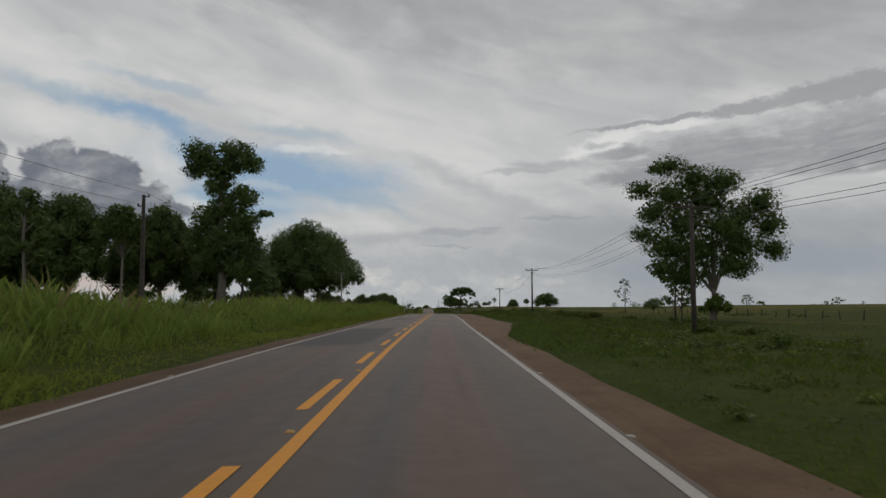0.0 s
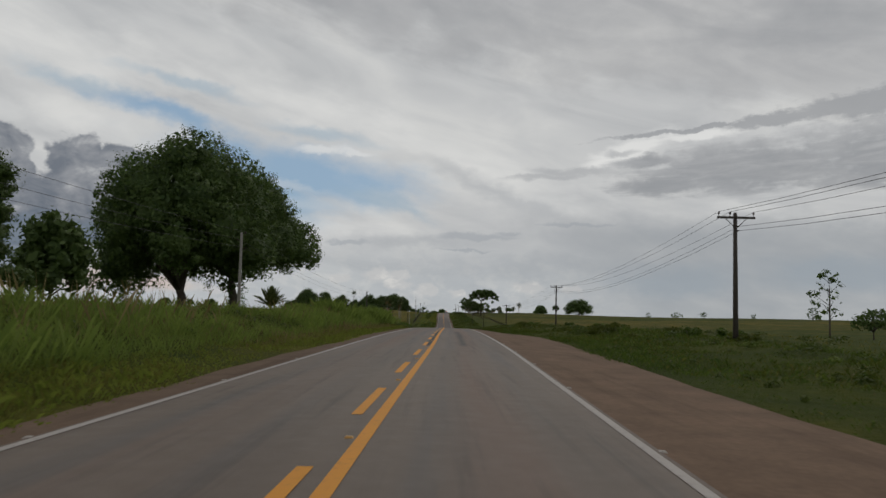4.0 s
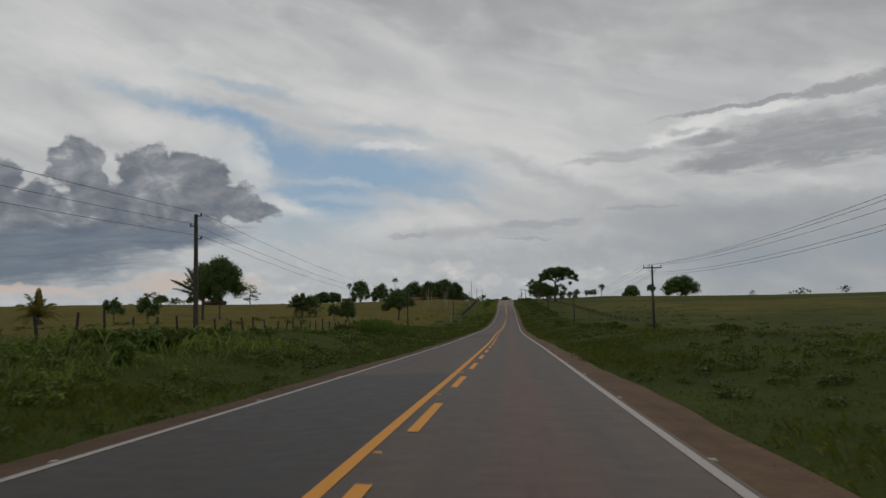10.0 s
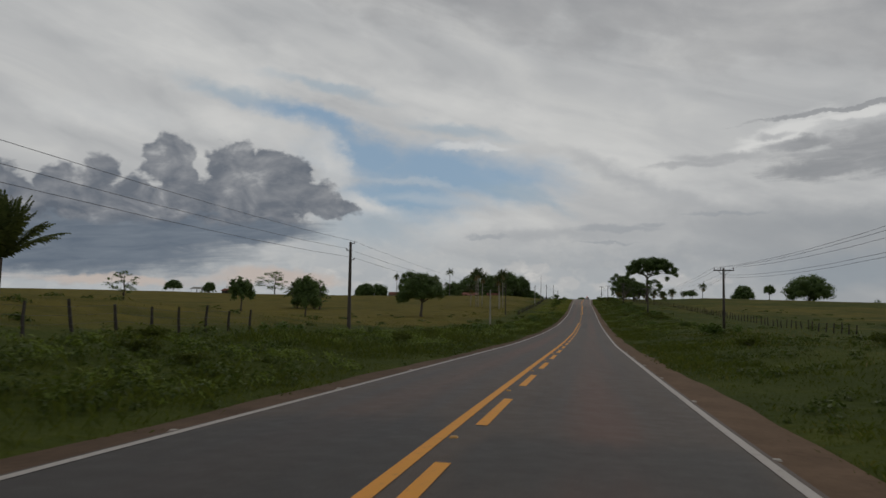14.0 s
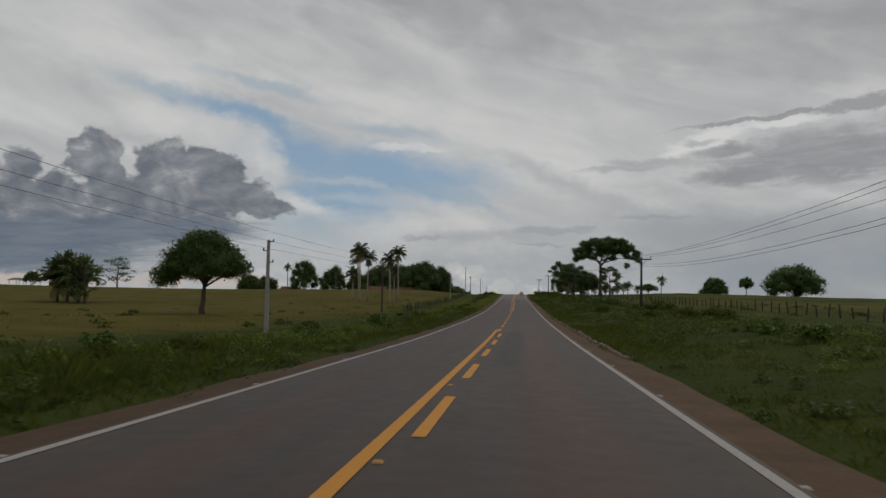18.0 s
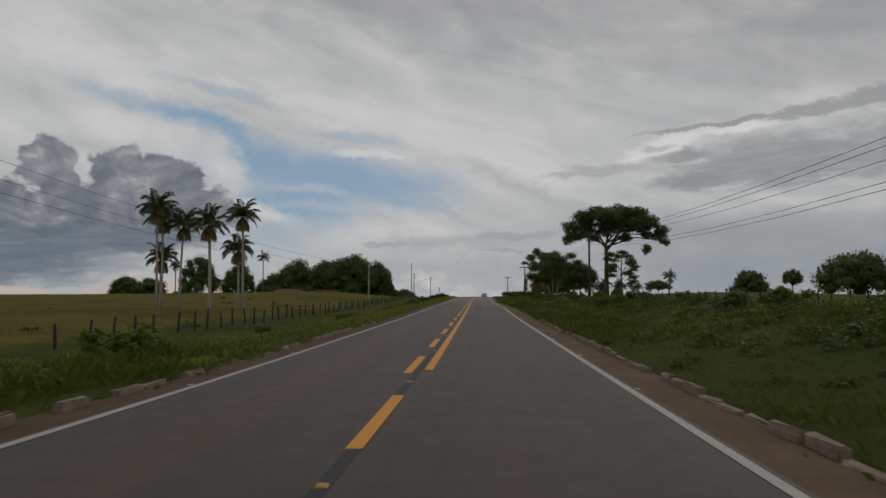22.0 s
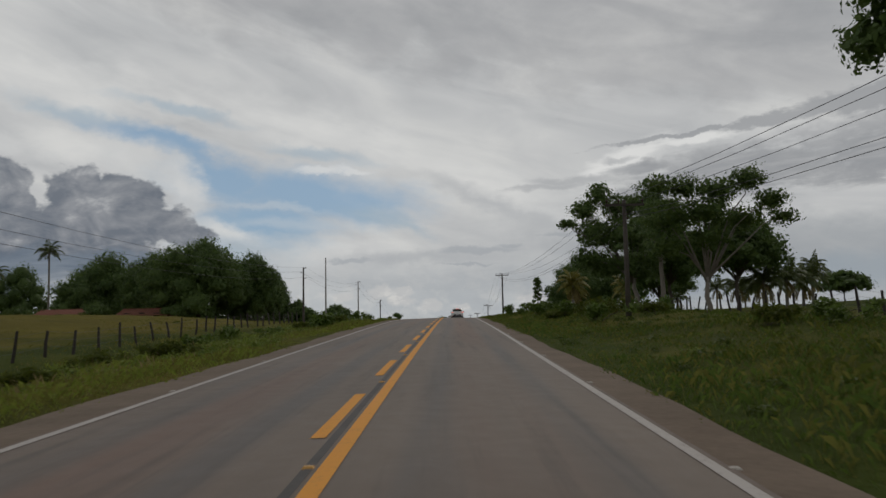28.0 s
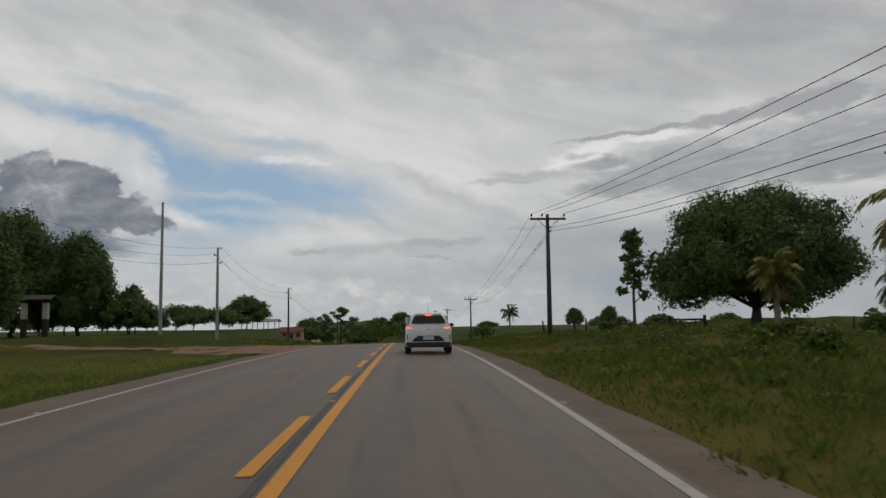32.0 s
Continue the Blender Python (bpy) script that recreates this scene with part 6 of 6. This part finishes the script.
def hatchback(x, y, z, mat, label, lit=True, pitch=0.0, group="cars queuing ahead"):
    """Small five-door hatchback; its tail is at y, its nose points north."""
    e = thing("hatchback_car", x, y, z, label, "car", group)
    body = loft([ring(0.0, 0.74, 0.36, 0.98, 0.14), ring(0.06, 0.81, 0.28, 1.06, 0.16), ring(0.35, 0.855, 0.24, 1.08, 0.16), ring(1.2, 0.865, 0.22, 1.06, 0.14), ring(2.6, 0.865, 0.22, 1.02, 0.14), ring(3.3, 0.85, 0.24, 0.96, 0.16), ring(3.95, 0.78, 0.28, 0.84, 0.18), ring(4.1, 0.66, 0.36, 0.70, 0.14)])
    b = part("body", body, mat, e)
    b.data.polygons.foreach_set("use_smooth", [True] * len(b.data.polygons))
    cabin = loft([ring(0.08, 0.76, 0.96, 1.10, 0.05, top=0.95), ring(0.20, 0.77, 0.96, 1.30, 0.1, top=0.86), ring(0.34, 0.77, 0.96, 1.44, 0.14, top=0.80), ring(0.62, 0.775, 0.96, 1.505, 0.16, top=0.78), ring(1.3, 0.78, 0.96, 1.525, 0.16, top=0.78), ring(2.2, 0.77, 0.96, 1.48, 0.16, top=0.78), ring(3.05, 0.75, 0.94, 1.02, 0.02)])
    c = part("cabin", cabin, mat, e)
    c.data.polygons.foreach_set("use_smooth", [True] * len(c.data.polygons))
    bm = bmesh.new()
    q = [bm.verts.new(p) for p in ((-0.60, 0.10, 1.10), (0.60, 0.10, 1.10), (0.615, 0.14, 1.16), (0.52, 0.285, 1.36), (0.48, 0.30, 1.38), (-0.48, 0.30, 1.38), (-0.52, 0.285, 1.36), (-0.615, 0.14, 1.16))]
    bm.faces.new(q)
    r_ = bmesh.ops.extrude_face_region(bm, geom=bm.faces[:])
    bmesh.ops.translate(bm, vec=(0, -0.045, 0.02), verts=[v for v in r_["geom"] if isinstance(v, bmesh.types.BMVert)])
    part("rear_window", bm, M_GLASS, e, "dark tinted rear window")
    for s in (-1, 1):
        bm = bmesh.new()
        q = [bm.verts.new((s * (0.752 if p[1] < 1.1 else 0.655), p[0], p[1])) for p in ((0.55, 1.07), (2.75, 1.05), (2.15, 1.42), (0.75, 1.42))]
        bm.faces.new(q)
        r_ = bmesh.ops.extrude_face_region(bm, geom=bm.faces[:])
        bmesh.ops.translate(bm, vec=(s * 0.02, 0, 0), verts=[v for v in r_["geom"] if isinstance(v, bmesh.types.BMVert)])
        part("side_window", bm, M_GLASS, e, "dark tinted side window")
        bm = box_bm(0.26, 0.16, 0.15, (s * 0.67, 0.08, 0.95), 0.05)
        part("tail_lamp", bm, M_BRAKE, e, "lit red brake lamp")
        part("mirror", box_bm(0.2, 0.1, 0.14, (s * 0.95, 2.45, 1.06), 0.04), M_PLAST, e, "dark door mirror")
        part("reflector", box_bm(0.05, 0.03, 0.2, (s * 0.77, 0.03, 0.62), 0.01), M_PLAST, e)
        for yy_ in (0.72, 3.28):
            v, f = tube([(s * 0.66, yy_, 0.30), (s * 0.68, yy_, 0.30), (s * 0.84, yy_, 0.30), (s * 0.86, yy_, 0.30)], [0.27, 0.30, 0.30, 0.27], 20)
            wl = mesh_object("wheel", v, f, M_TYRE, e, smooth=False)
            v, f = tube([(s * 0.855, yy_, 0.30), (s * 0.872, yy_, 0.30)], [0.2, 0.18], 16)
            mesh_object("rim", v, f, M_RIM, wl, "grey alloy rim")
    bm = box_bm(1.62, 0.2, 0.24, (0, 0.05, 0.38), 0.06)
    part("rear_bumper", bm, M_PLAST, e, "black plastic rear bumper")
    bm = box_bm(1.2, 0.08, 0.2, (0, 0.0, 0.57), 0.03)
    for v in bm.verts:
        if v.co.z > 0.57:
            v.co.x *= 0.72
    part("plate_recess", bm, M_PLAST, e)
    part("number_plate", box_bm(0.40, 0.02, 0.13, (0, -0.05, 0.59), 0.005), M_PLATE, e, "plain grey number plate")
    part("high_brake_lamp", box_bm(0.24, 0.06, 0.04, (0, 0.25, 1.425), 0.015), M_BRAKE, e, "lit red high brake lamp")
    part("spoiler", box_bm(0.98, 0.24, 0.05, (0, 0.36, 1.445), 0.02), mat, e)
    part("badge", box_bm(0.1, 0.02, 0.05, (0, -0.005, 0.90), 0.01), M_RIM, e)
    v, f = tube([(0, 0.5, 1.5), (0, 0.42, 1.82)], [0.008, 0.004], 5)
    mesh_object("aerial", v, f, M_PLAST, e)
    e.matrix_basis = pose(x, y, z, pitch, 0, -1.0)
    return e


def lorry(x, y, z, pitch=0.0):
    e = thing("box_lorry", x, y, z, "box lorry with a white upper panel and red tailgate", "lorry")
    part("box_body", box_bm(2.45, 6.8, 2.5, (0, 3.6, 2.35), 0.03), M_BOXW, e)
    part("tailgate", box_bm(2.36, 0.06, 1.1, (0, 0.17, 1.65), 0.02), M_BOXR, e, "red brown lower tailgate")
    for u in (-0.6, 0.6):
        part("door_bar", box_bm(0.05, 0.05, 2.2, (u, 0.16, 2.35), 0.01), M_RIM, e)
    part("frame", box_bm(1.0, 8.6, 0.25, (0, 4.6, 0.95)), M_PLAST, e)
    part("cab", box_bm(2.3, 1.9, 2.1, (0, 8.2, 1.75), 0.12), M_BOXR, e)
    part("bumper", box_bm(2.3, 0.14, 0.2, (0, 0.25, 0.62), 0.02), M_PLAST, e)
    for s in (-1, 1):
        part("tail_lamp", box_bm(0.34, 0.05, 0.13, (s * 0.9, 0.16, 0.66), 0.02), M_BRAKE, e, "lit red tail lamp")
        for yy_ in (1.4, 2.5, 8.0):
            v, f = tube([(s * 0.85, yy_, 0.5), (s * 0.88, yy_, 0.5), (s * 1.16, yy_, 0.5), (s * 1.19, yy_, 0.5)], [0.45, 0.5, 0.5, 0.45], 18)
            mesh_object("wheel", v, f, M_TYRE, e)
    e.matrix_basis = pose(x, y, z, pitch, 0, 0)


def slope(y):
    return math.degrees(math.atan(float(zr(y + 2) - zr(y - 2)) / 4))


for x_off, y_, mat_, lab_ in ((1.85, 727.3, M_CARW, "white hatchback braking on the highway ahead"), (1.9, 746, M_CARW, "white hatchback farther along the queue"), (2.1, 762, M_CARR, "dark red hatchback farther along the queue")):
    hatchback(float(cx(y_)) + x_off, y_, float(zr(y_)) - 0.03, mat_, lab_, pitch=slope(y_ + 2))
lorry(float(cx(800)) + 3.0, 800, float(zr(800)) - 0.06, slope(803))


# ---- grass and scrub ----
def tufts(name, label, mat, rows, seed, wide, arch=1.0, kind_label="grass"):
    """Blades of grass as narrow bent triangles. rows: side, from, to, least and most distance from the shoulder, height, per square metre."""
    rng = np.random.default_rng(seed)
    out = []
    for side, y0, y1, d0, d1, h, dens in rows:
        y0, y1 = y0 * U, y1 * U
        n = int((y1 - y0) * (d1 - d0) * dens)
        y = rng.uniform(y0, y1, n)
        d = d0 + (d1 - d0) * rng.uniform(0, 1, n) ** 1.15
        edge = HALF + shoulder_r(y) if side > 0 else west(y) + shoulder_l(y)
        # clumping
        cl = 0.5 + 0.5 * np.sin(y * 1.7 + 2.0 * np.sin(d * 1.3)) * np.sin(d * 2.3 + 1.7 * np.sin(y * 0.6))
        keep = rng.uniform(0, 1, n) < 0.55 + 0.45 * cl
        # a ragged hem towards the road
        keep &= d > d0 + 0.22 * np.sin(y * 1.9 + 1.3 * np.sin(y * 0.7)) * np.sin(y * 5.3)
        y, d, edge, cl = y[keep], d[keep], edge[keep], cl[keep]
        n = len(y)
        x = cx(y) + side * (edge + d)
        z = gz(x, y)
        patch = 0.75 + 0.45 * np.sin(y * 0.21 + 1.0 + side) * np.sin(d * 0.4 + y * 0.07)
        hump = 0.5 + 0.5 * np.sin(y * 5.1 + 2.2 * np.sin(x * 2.3 + y * 0.9)) * np.sin(x * 4.3 + 1.9 * np.sin(y * 2.9))
        hh = h * rng.uniform(0.4, 1.2, n) * (0.7 + 0.4 * cl) * ((0.6 + 0.6 * hump) if arch > 0.8 else (0.62 + 0.52 * np.clip(hump * 1.5 - 0.2, 0, 1))) * patch * np.clip(0.4 + d * 0.55, 0, 1)
        hh = np.minimum(hh, h * 1.3)
        a = rng.uniform(0, 2 * np.pi, n)
        lean = rng.uniform(0.15, 0.95, n) * hh * arch
        w = wide * rng.uniform(0.6, 1.4, n)
        b = rng.uniform(0, 2 * np.pi, n)
        p = np.stack([x, y, z - 0.03], -1)
        s = np.stack([np.cos(a) * w, np.sin(a) * w, 0 * w], -1)
        bend = 0.66 if arch < 0.8 else 0.45
        mid = p + np.stack([np.cos(b) * lean * bend, np.sin(b) * lean * bend, hh * 0.72], -1)
        tip = p + np.stack([np.cos(b) * lean, np.sin(b) * lean, hh - lean * 0.25], -1)
        out.append(np.stack([p - s, p + s, mid + s * 0.7, tip], 1))
    ob = quads_object(name, np.concatenate(out), mat)
    return tagged(ob, label, kind_label, kind="stuff")


tufts("verge_grass", "short green grass along both verges", M_GRASS, [(1, 150, 690, 0.10, 3.6, 0.28, 70), (-1, 205, 600, 0.10, 3.6, 0.26, 62), (1, 835, 960, 0.2, 4, 0.4, 8), (-1, 862, 960, 0.2, 4, 0.4, 8)], 1, 0.005)
tufts("bright_grass", "bright yellow-green grass along the verges", M_LUSH, [(-1, 2, 210, 0.10, 3.2, 0.3, 100), (-1, 570, 812, 0.10, 3.6, 0.26, 75), (-1, 560, 812, 3.4, 11, 0.3, 20), (-1, 806, 827, 0.3, 17, 0.2, 26), (-1, 857, 900, 1.5, 14, 0.3, 8)], 11, 0.005)
tufts("green_grass", "mid-green grass along the eastern verge", M_SHRUB, [(1, 2, 200, 0.10, 3.8, 0.28, 70), (1, 680, 862, 0.10, 4.4, 0.28, 75), (1, 600, 870, 4.0, 13, 0.3, 20), (1, 2, 190, 3.6, 13, 0.36, 18)], 12, 0.005)
tufts("pale_grass", "pale yellow-green grass at the road edge", M_PALEG, [(1, 680, 880, 0.10, 4.2, 0.30, 34), (-1, 600, 812, 0.10, 4.0, 0.28, 42), (1, 640, 860, 3.0, 9.0, 0.3, 12), (-1, 560, 812, 6, 26, 0.26, 9), (-1, 60, 215, 0.10, 3.0, 0.3, 50), (1, 20, 200, 1.0, 6.0, 0.25, 10), (1, 200, 600, 0.10, 1.5, 0.22, 26)], 8, 0.005)
tufts("meadow_grass", "rank green grass beyond the verges", M_GRASS, [(1, 4, 880, 3.0, 12, 0.34, 17), (-1, 210, 570, 3.0, 11, 0.3, 18), (-1, 862, 930, 3.0, 13, 0.4, 6)], 2, 0.006)
tufts("pasture_grass", "tufted pasture grass in the fields", M_PALEG, [(1, 10, 900, 12, 40, 0.30, 1.3), (-1, 230, 640, 10, 40, 0.30, 1.2), (-1, 640, 900, 12, 40, 0.28, 1.2)], 3, 0.02)
tufts("tall_grass", "tall dense guinea grass on the western bank", M_TALL, [(-1, 2, 118, 2.6, 11, 1.15, 62), (-1, 118, 152, 2.6, 11, 0.9, 66), (-1, 150, 182, 2.8, 10, 1.1, 90), (-1, 179, 232, 3.6, 7.6, 1.9, 150), (-1, 179, 232, 7.4, 10, 1.2, 70), (-1, 228, 262, 4.4, 8, 1.5, 90), (-1, 258, 290, 4.0, 9, 0.7, 20)], 4, 0.004, 0.66)
tufts("cane_grass", "tall blue-green grass clumps by the pasture fence", M_SHRUB, [(-1, 324, 341, 5.0, 8.2, 1.2, 100), (-1, 344, 358, 5.2, 8.5, 1.0, 80)], 13, 0.004, 0.7)
tufts("rank_grass", "knee-high dark green grass on the banks", M_GRASS, [(-1, 380, 580, 1.6, 8, 0.6, 40), (1, 560, 650, 5, 12, 0.5, 16)], 9, 0.008, 0.7)
tufts("dry_grass", "dry straw-coloured grass stems and seed heads", M_DRYG, [(-1, 2, 260, 4, 13, 1.5, 4.0), (-1, 130, 205, 1.6, 4.5, 0.7, 34), (1, 590, 860, 2.0, 11, 0.30, 5), (1, 90, 215, 2.0, 12, 0.35, 5), (-1, 765, 812, 1.5, 9, 0.3, 5), (-1, 600, 765, 1.4, 6, 0.4, 18), (1, 320, 440, 5, 16, 0.4, 4), (-1, 560, 800, 11, 60, 0.4, 1.2), (-1, 330, 480, 18, 70, 0.4, 1.0), (1, 190, 470, 14, 60, 0.35, 0.8)], 5, 0.005, 0.5)


def forbs(name, label, mat, rows, seed):
    """Leafy weeds in uneven clumps. rows: side, from, to, least and most distance from the shoulder, clumps per square metre, least and most radius, height over radius, leaf size."""
    rng = np.random.default_rng(seed)
    out = []
    for side, y0, y1, d0, d1, dens, r0, r1, tall, leaf in rows:
        y0, y1 = y0 * U, y1 * U
        n = int((y1 - y0) * (d1 - d0) * dens)
        y, d = rng.uniform(y0, y1, n), rng.uniform(d0, d1, n)
        thick = np.sin(y * 0.19 + 1.7 * np.sin(d * 0.31 + seed)) * np.sin(y * 0.071 + d * 0.4 + side)
        keep = rng.uniform(-0.9, 0.7, n) < thick
        y, d = y[keep], d[keep]
        r = rng.uniform(r0, r1, len(y)) * (0.7 + 0.5 * rng.uniform(0, 1, len(y)) ** 2)
        per = np.maximum(14, (9.0 * r * r / (leaf * leaf) * 0.30).astype(int))
        own = np.repeat(np.arange(len(y)), np.minimum(per, 84))
        m = len(own)
        edge = (HALF + shoulder_r(y)) if side > 0 else (west(y) + shoulder_l(y))
        x = cx(y) + side * (edge + d)
        v = rng.normal(size=(m, 3))
        v[:, 2] = np.abs(v[:, 2])
        v /= np.linalg.norm(v, axis=1)[:, None]
        lump = 0.75 + 0.35 * np.sin(v[:, 0] * 4 + own) * np.sin(v[:, 1] * 5 + own * 1.7)
        q = v * (rng.uniform(0.45, 1.0, m) ** 0.6 * lump)[:, None] * r[own][:, None] * np.array([1, 1, tall])
        px, py = x[own] + q[:, 0], y[own] + q[:, 1]
        pos = np.stack([px, py, gz(px, py) + q[:, 2] + 0.02], -1)
        nrm = v * 0.8 + rng.normal(size=(m, 3)) * 0.5 + np.array([0, 0, 0.5])
        nrm /= np.linalg.norm(nrm, axis=1)[:, None]
        t = np.cross(nrm, rng.normal(size=(m, 3)))
        t /= np.linalg.norm(t, axis=1)[:, None] + 1e-9
        b = np.cross(nrm, t)
        s = (leaf * rng.uniform(0.6, 1.3, m))[:, None]
        out.append(np.stack([pos - t * s, pos - b * s * 0.42, pos + t * s - nrm * s * 0.3, pos + b * s * 0.42], 1))
    return tagged(quads_object(name, np.concatenate(out), mat), label, "weeds", kind="stuff")


forbs("weeds", "dark leafy weeds in clumps on the banks", M_FORB, [(-1, 205, 575, 0.45, 7, 1.1, 0.12, 0.34, 0.95, 0.05), (1, 200, 640, 0.5, 9, 0.5, 0.12, 0.36, 0.85, 0.05), (1, 2, 200, 1.0, 8, 0.5, 0.14, 0.36, 0.8, 0.05), (1, 640, 850, 1.0, 9, 0.4, 0.14, 0.36, 0.8, 0.05), (-1, 2, 205, 3.2, 12, 0.34, 0.35, 0.9, 1.2, 0.075), (-1, 205, 262, 3.0, 11, 0.8, 0.4, 0.9, 1.3, 0.075), (1, 2, 210, 4.5, 16, 0.22, 0.35, 1.0, 0.7, 0.075), (-1, 250, 440, 1.4, 12, 0.55, 0.3, 0.9, 0.8, 0.07), (-1, 440, 560, 1.4, 10, 0.42, 0.25, 0.7, 0.8, 0.065), (1, 210, 480, 1.6, 14, 0.20, 0.25, 0.8, 0.55, 0.07), (1, 480, 700, 2.6, 13, 0.34, 0.3, 0.8, 0.75, 0.07), (1, 700, 850, 4.5, 13, 0.22, 0.3, 0.8, 0.75, 0.07), (-1, 640, 812, 4.5, 9, 0.16, 0.3, 0.8, 0.7, 0.07)], 21)
forbs("weeds", "bright green leafy weeds in clumps on the banks", M_FORBL, [(-1, 395, 575, 2.4, 10, 0.75, 0.3, 0.75, 1.05, 0.085), (-1, 250, 395, 3.0, 12, 0.3, 0.3, 0.7, 0.9, 0.075), (1, 440, 700, 4.0, 14, 0.22, 0.3, 0.7, 0.7, 0.07), (-1, 2, 215, 2.8, 10, 0.22, 0.3, 0.7, 1.0, 0.07), (1, 2, 200, 2.4, 13, 0.14, 0.25, 0.6, 0.6, 0.065), (-1, 250, 440, 1.2, 9, 0.25, 0.22, 0.6, 0.8, 0.06), (-1, 440, 600, 1.0, 8, 0.3, 0.2, 0.5, 0.7, 0.055), (-1, 600, 690, 3.5, 9, 0.14, 0.2, 0.5, 0.6, 0.06), (-1, 690, 812, 1.8, 9, 0.7, 0.3, 0.75, 0.85, 0.065), (1, 480, 700, 1.6, 9, 0.2, 0.2, 0.55, 0.6, 0.06), (1, 700, 850, 2.4, 12, 0.12, 0.25, 0.7, 0.7, 0.065)], 22)
forbs("scrub", "low dark scrub scattered over the pastures", M_FORB, [(1, 120, 640, 14, 60, 0.014, 0.6, 1.5, 0.5, 0.16), (-1, 260, 620, 13, 60, 0.014, 0.6, 1.5, 0.5, 0.16), (-1, 620, 800, 14, 50, 0.006, 0.5, 1.1, 0.5, 0.15)], 23)


def shrub_protos():
    out = []
    for k_ in range(4):
        rng = np.random.default_rng(900 + k_)
        e = thing("shrub", 0, -80 - 4 * k_, -6, "low leafy green shrub on the grassy verge", "shrub", "roadside shrubs")
        clumps = [(rng.normal() * 0.45, rng.normal() * 0.45, rng.uniform(0.25, 0.75), rng.uniform(0.3, 0.5), rng.uniform(0.3, 0.5), rng.uniform(0.22, 0.4)) for _ in range(7)]
        quads_object("foliage", crown_cards(rng, clumps, 900, 0.066), (M_SHRUB, M_GRASS)[k_ % 2], e)
        bm = bmesh.new()
        for c in clumps:
            v, f = tube([(0, 0, -0.15), (c[0] * 0.5, c[1] * 0.5, c[2] * 0.6), c[:3]], [0.02, 0.014, 0.006], 4)
            bv = [bm.verts.new(q) for q in v]
            for q in f:
                bm.faces.new([bv[i] for i in q])
        part("stem", bm, M_BARK, e)
        out.append(e)
    return out


SHRUBS = shrub_protos()


def scatter_shrubs(rows, seed):
    rng = np.random.default_rng(seed)
    first = 0
    for side, y0, y1, d0, d1, n, s0, s1 in rows:
        y0, y1 = y0 * U, y1 * U
        for _ in range(n):
            y = float(rng.uniform(y0, y1))
            d = float(rng.uniform(d0, d1))
            x = float(cx(y)) + side * (float(HALF + shoulder_r(y) if side > 0 else west(y) + shoulder_l(y)) + d)
            s = float(rng.uniform(s0, s1))
            m = Matrix.Translation((x, y, float(gz(x, y)) - 0.04)) @ Matrix.Rotation(float(rng.uniform(0, 6.28)), 4, "Z")
            src = SHRUBS[int(rng.integers(0, 4))]
            if first < 4:
                src = SHRUBS[first]
                src.matrix_basis = m @ Matrix.Diagonal((s, s, s * 0.85, 1))
                first += 1
                continue
            o = copy_thing(src, m)
            o.scale = (s, s, s * float(rng.uniform(0.7, 1.0)))


scatter_shrubs([(1, 10, 200, 4, 16, 22, 0.7, 1.4), (1, 200, 480, 5, 18, 22, 0.6, 1.2), (-1, 262, 420, 4, 13, 34, 0.55, 1.1), (-1, 420, 600, 4, 12, 26, 0.7, 1.5), (1, 480, 720, 5, 14, 60, 0.6, 1.35), (1, 720, 800, 3.5, 11, 22, 0.7, 1.5), (1, 800, 850, 5, 12, 8, 0.6, 1.2), (-1, 700, 812, 3.5, 8, 24, 0.8, 1.6), (-1, 600, 700, 4, 9, 8, 0.6, 1.1)], 77)
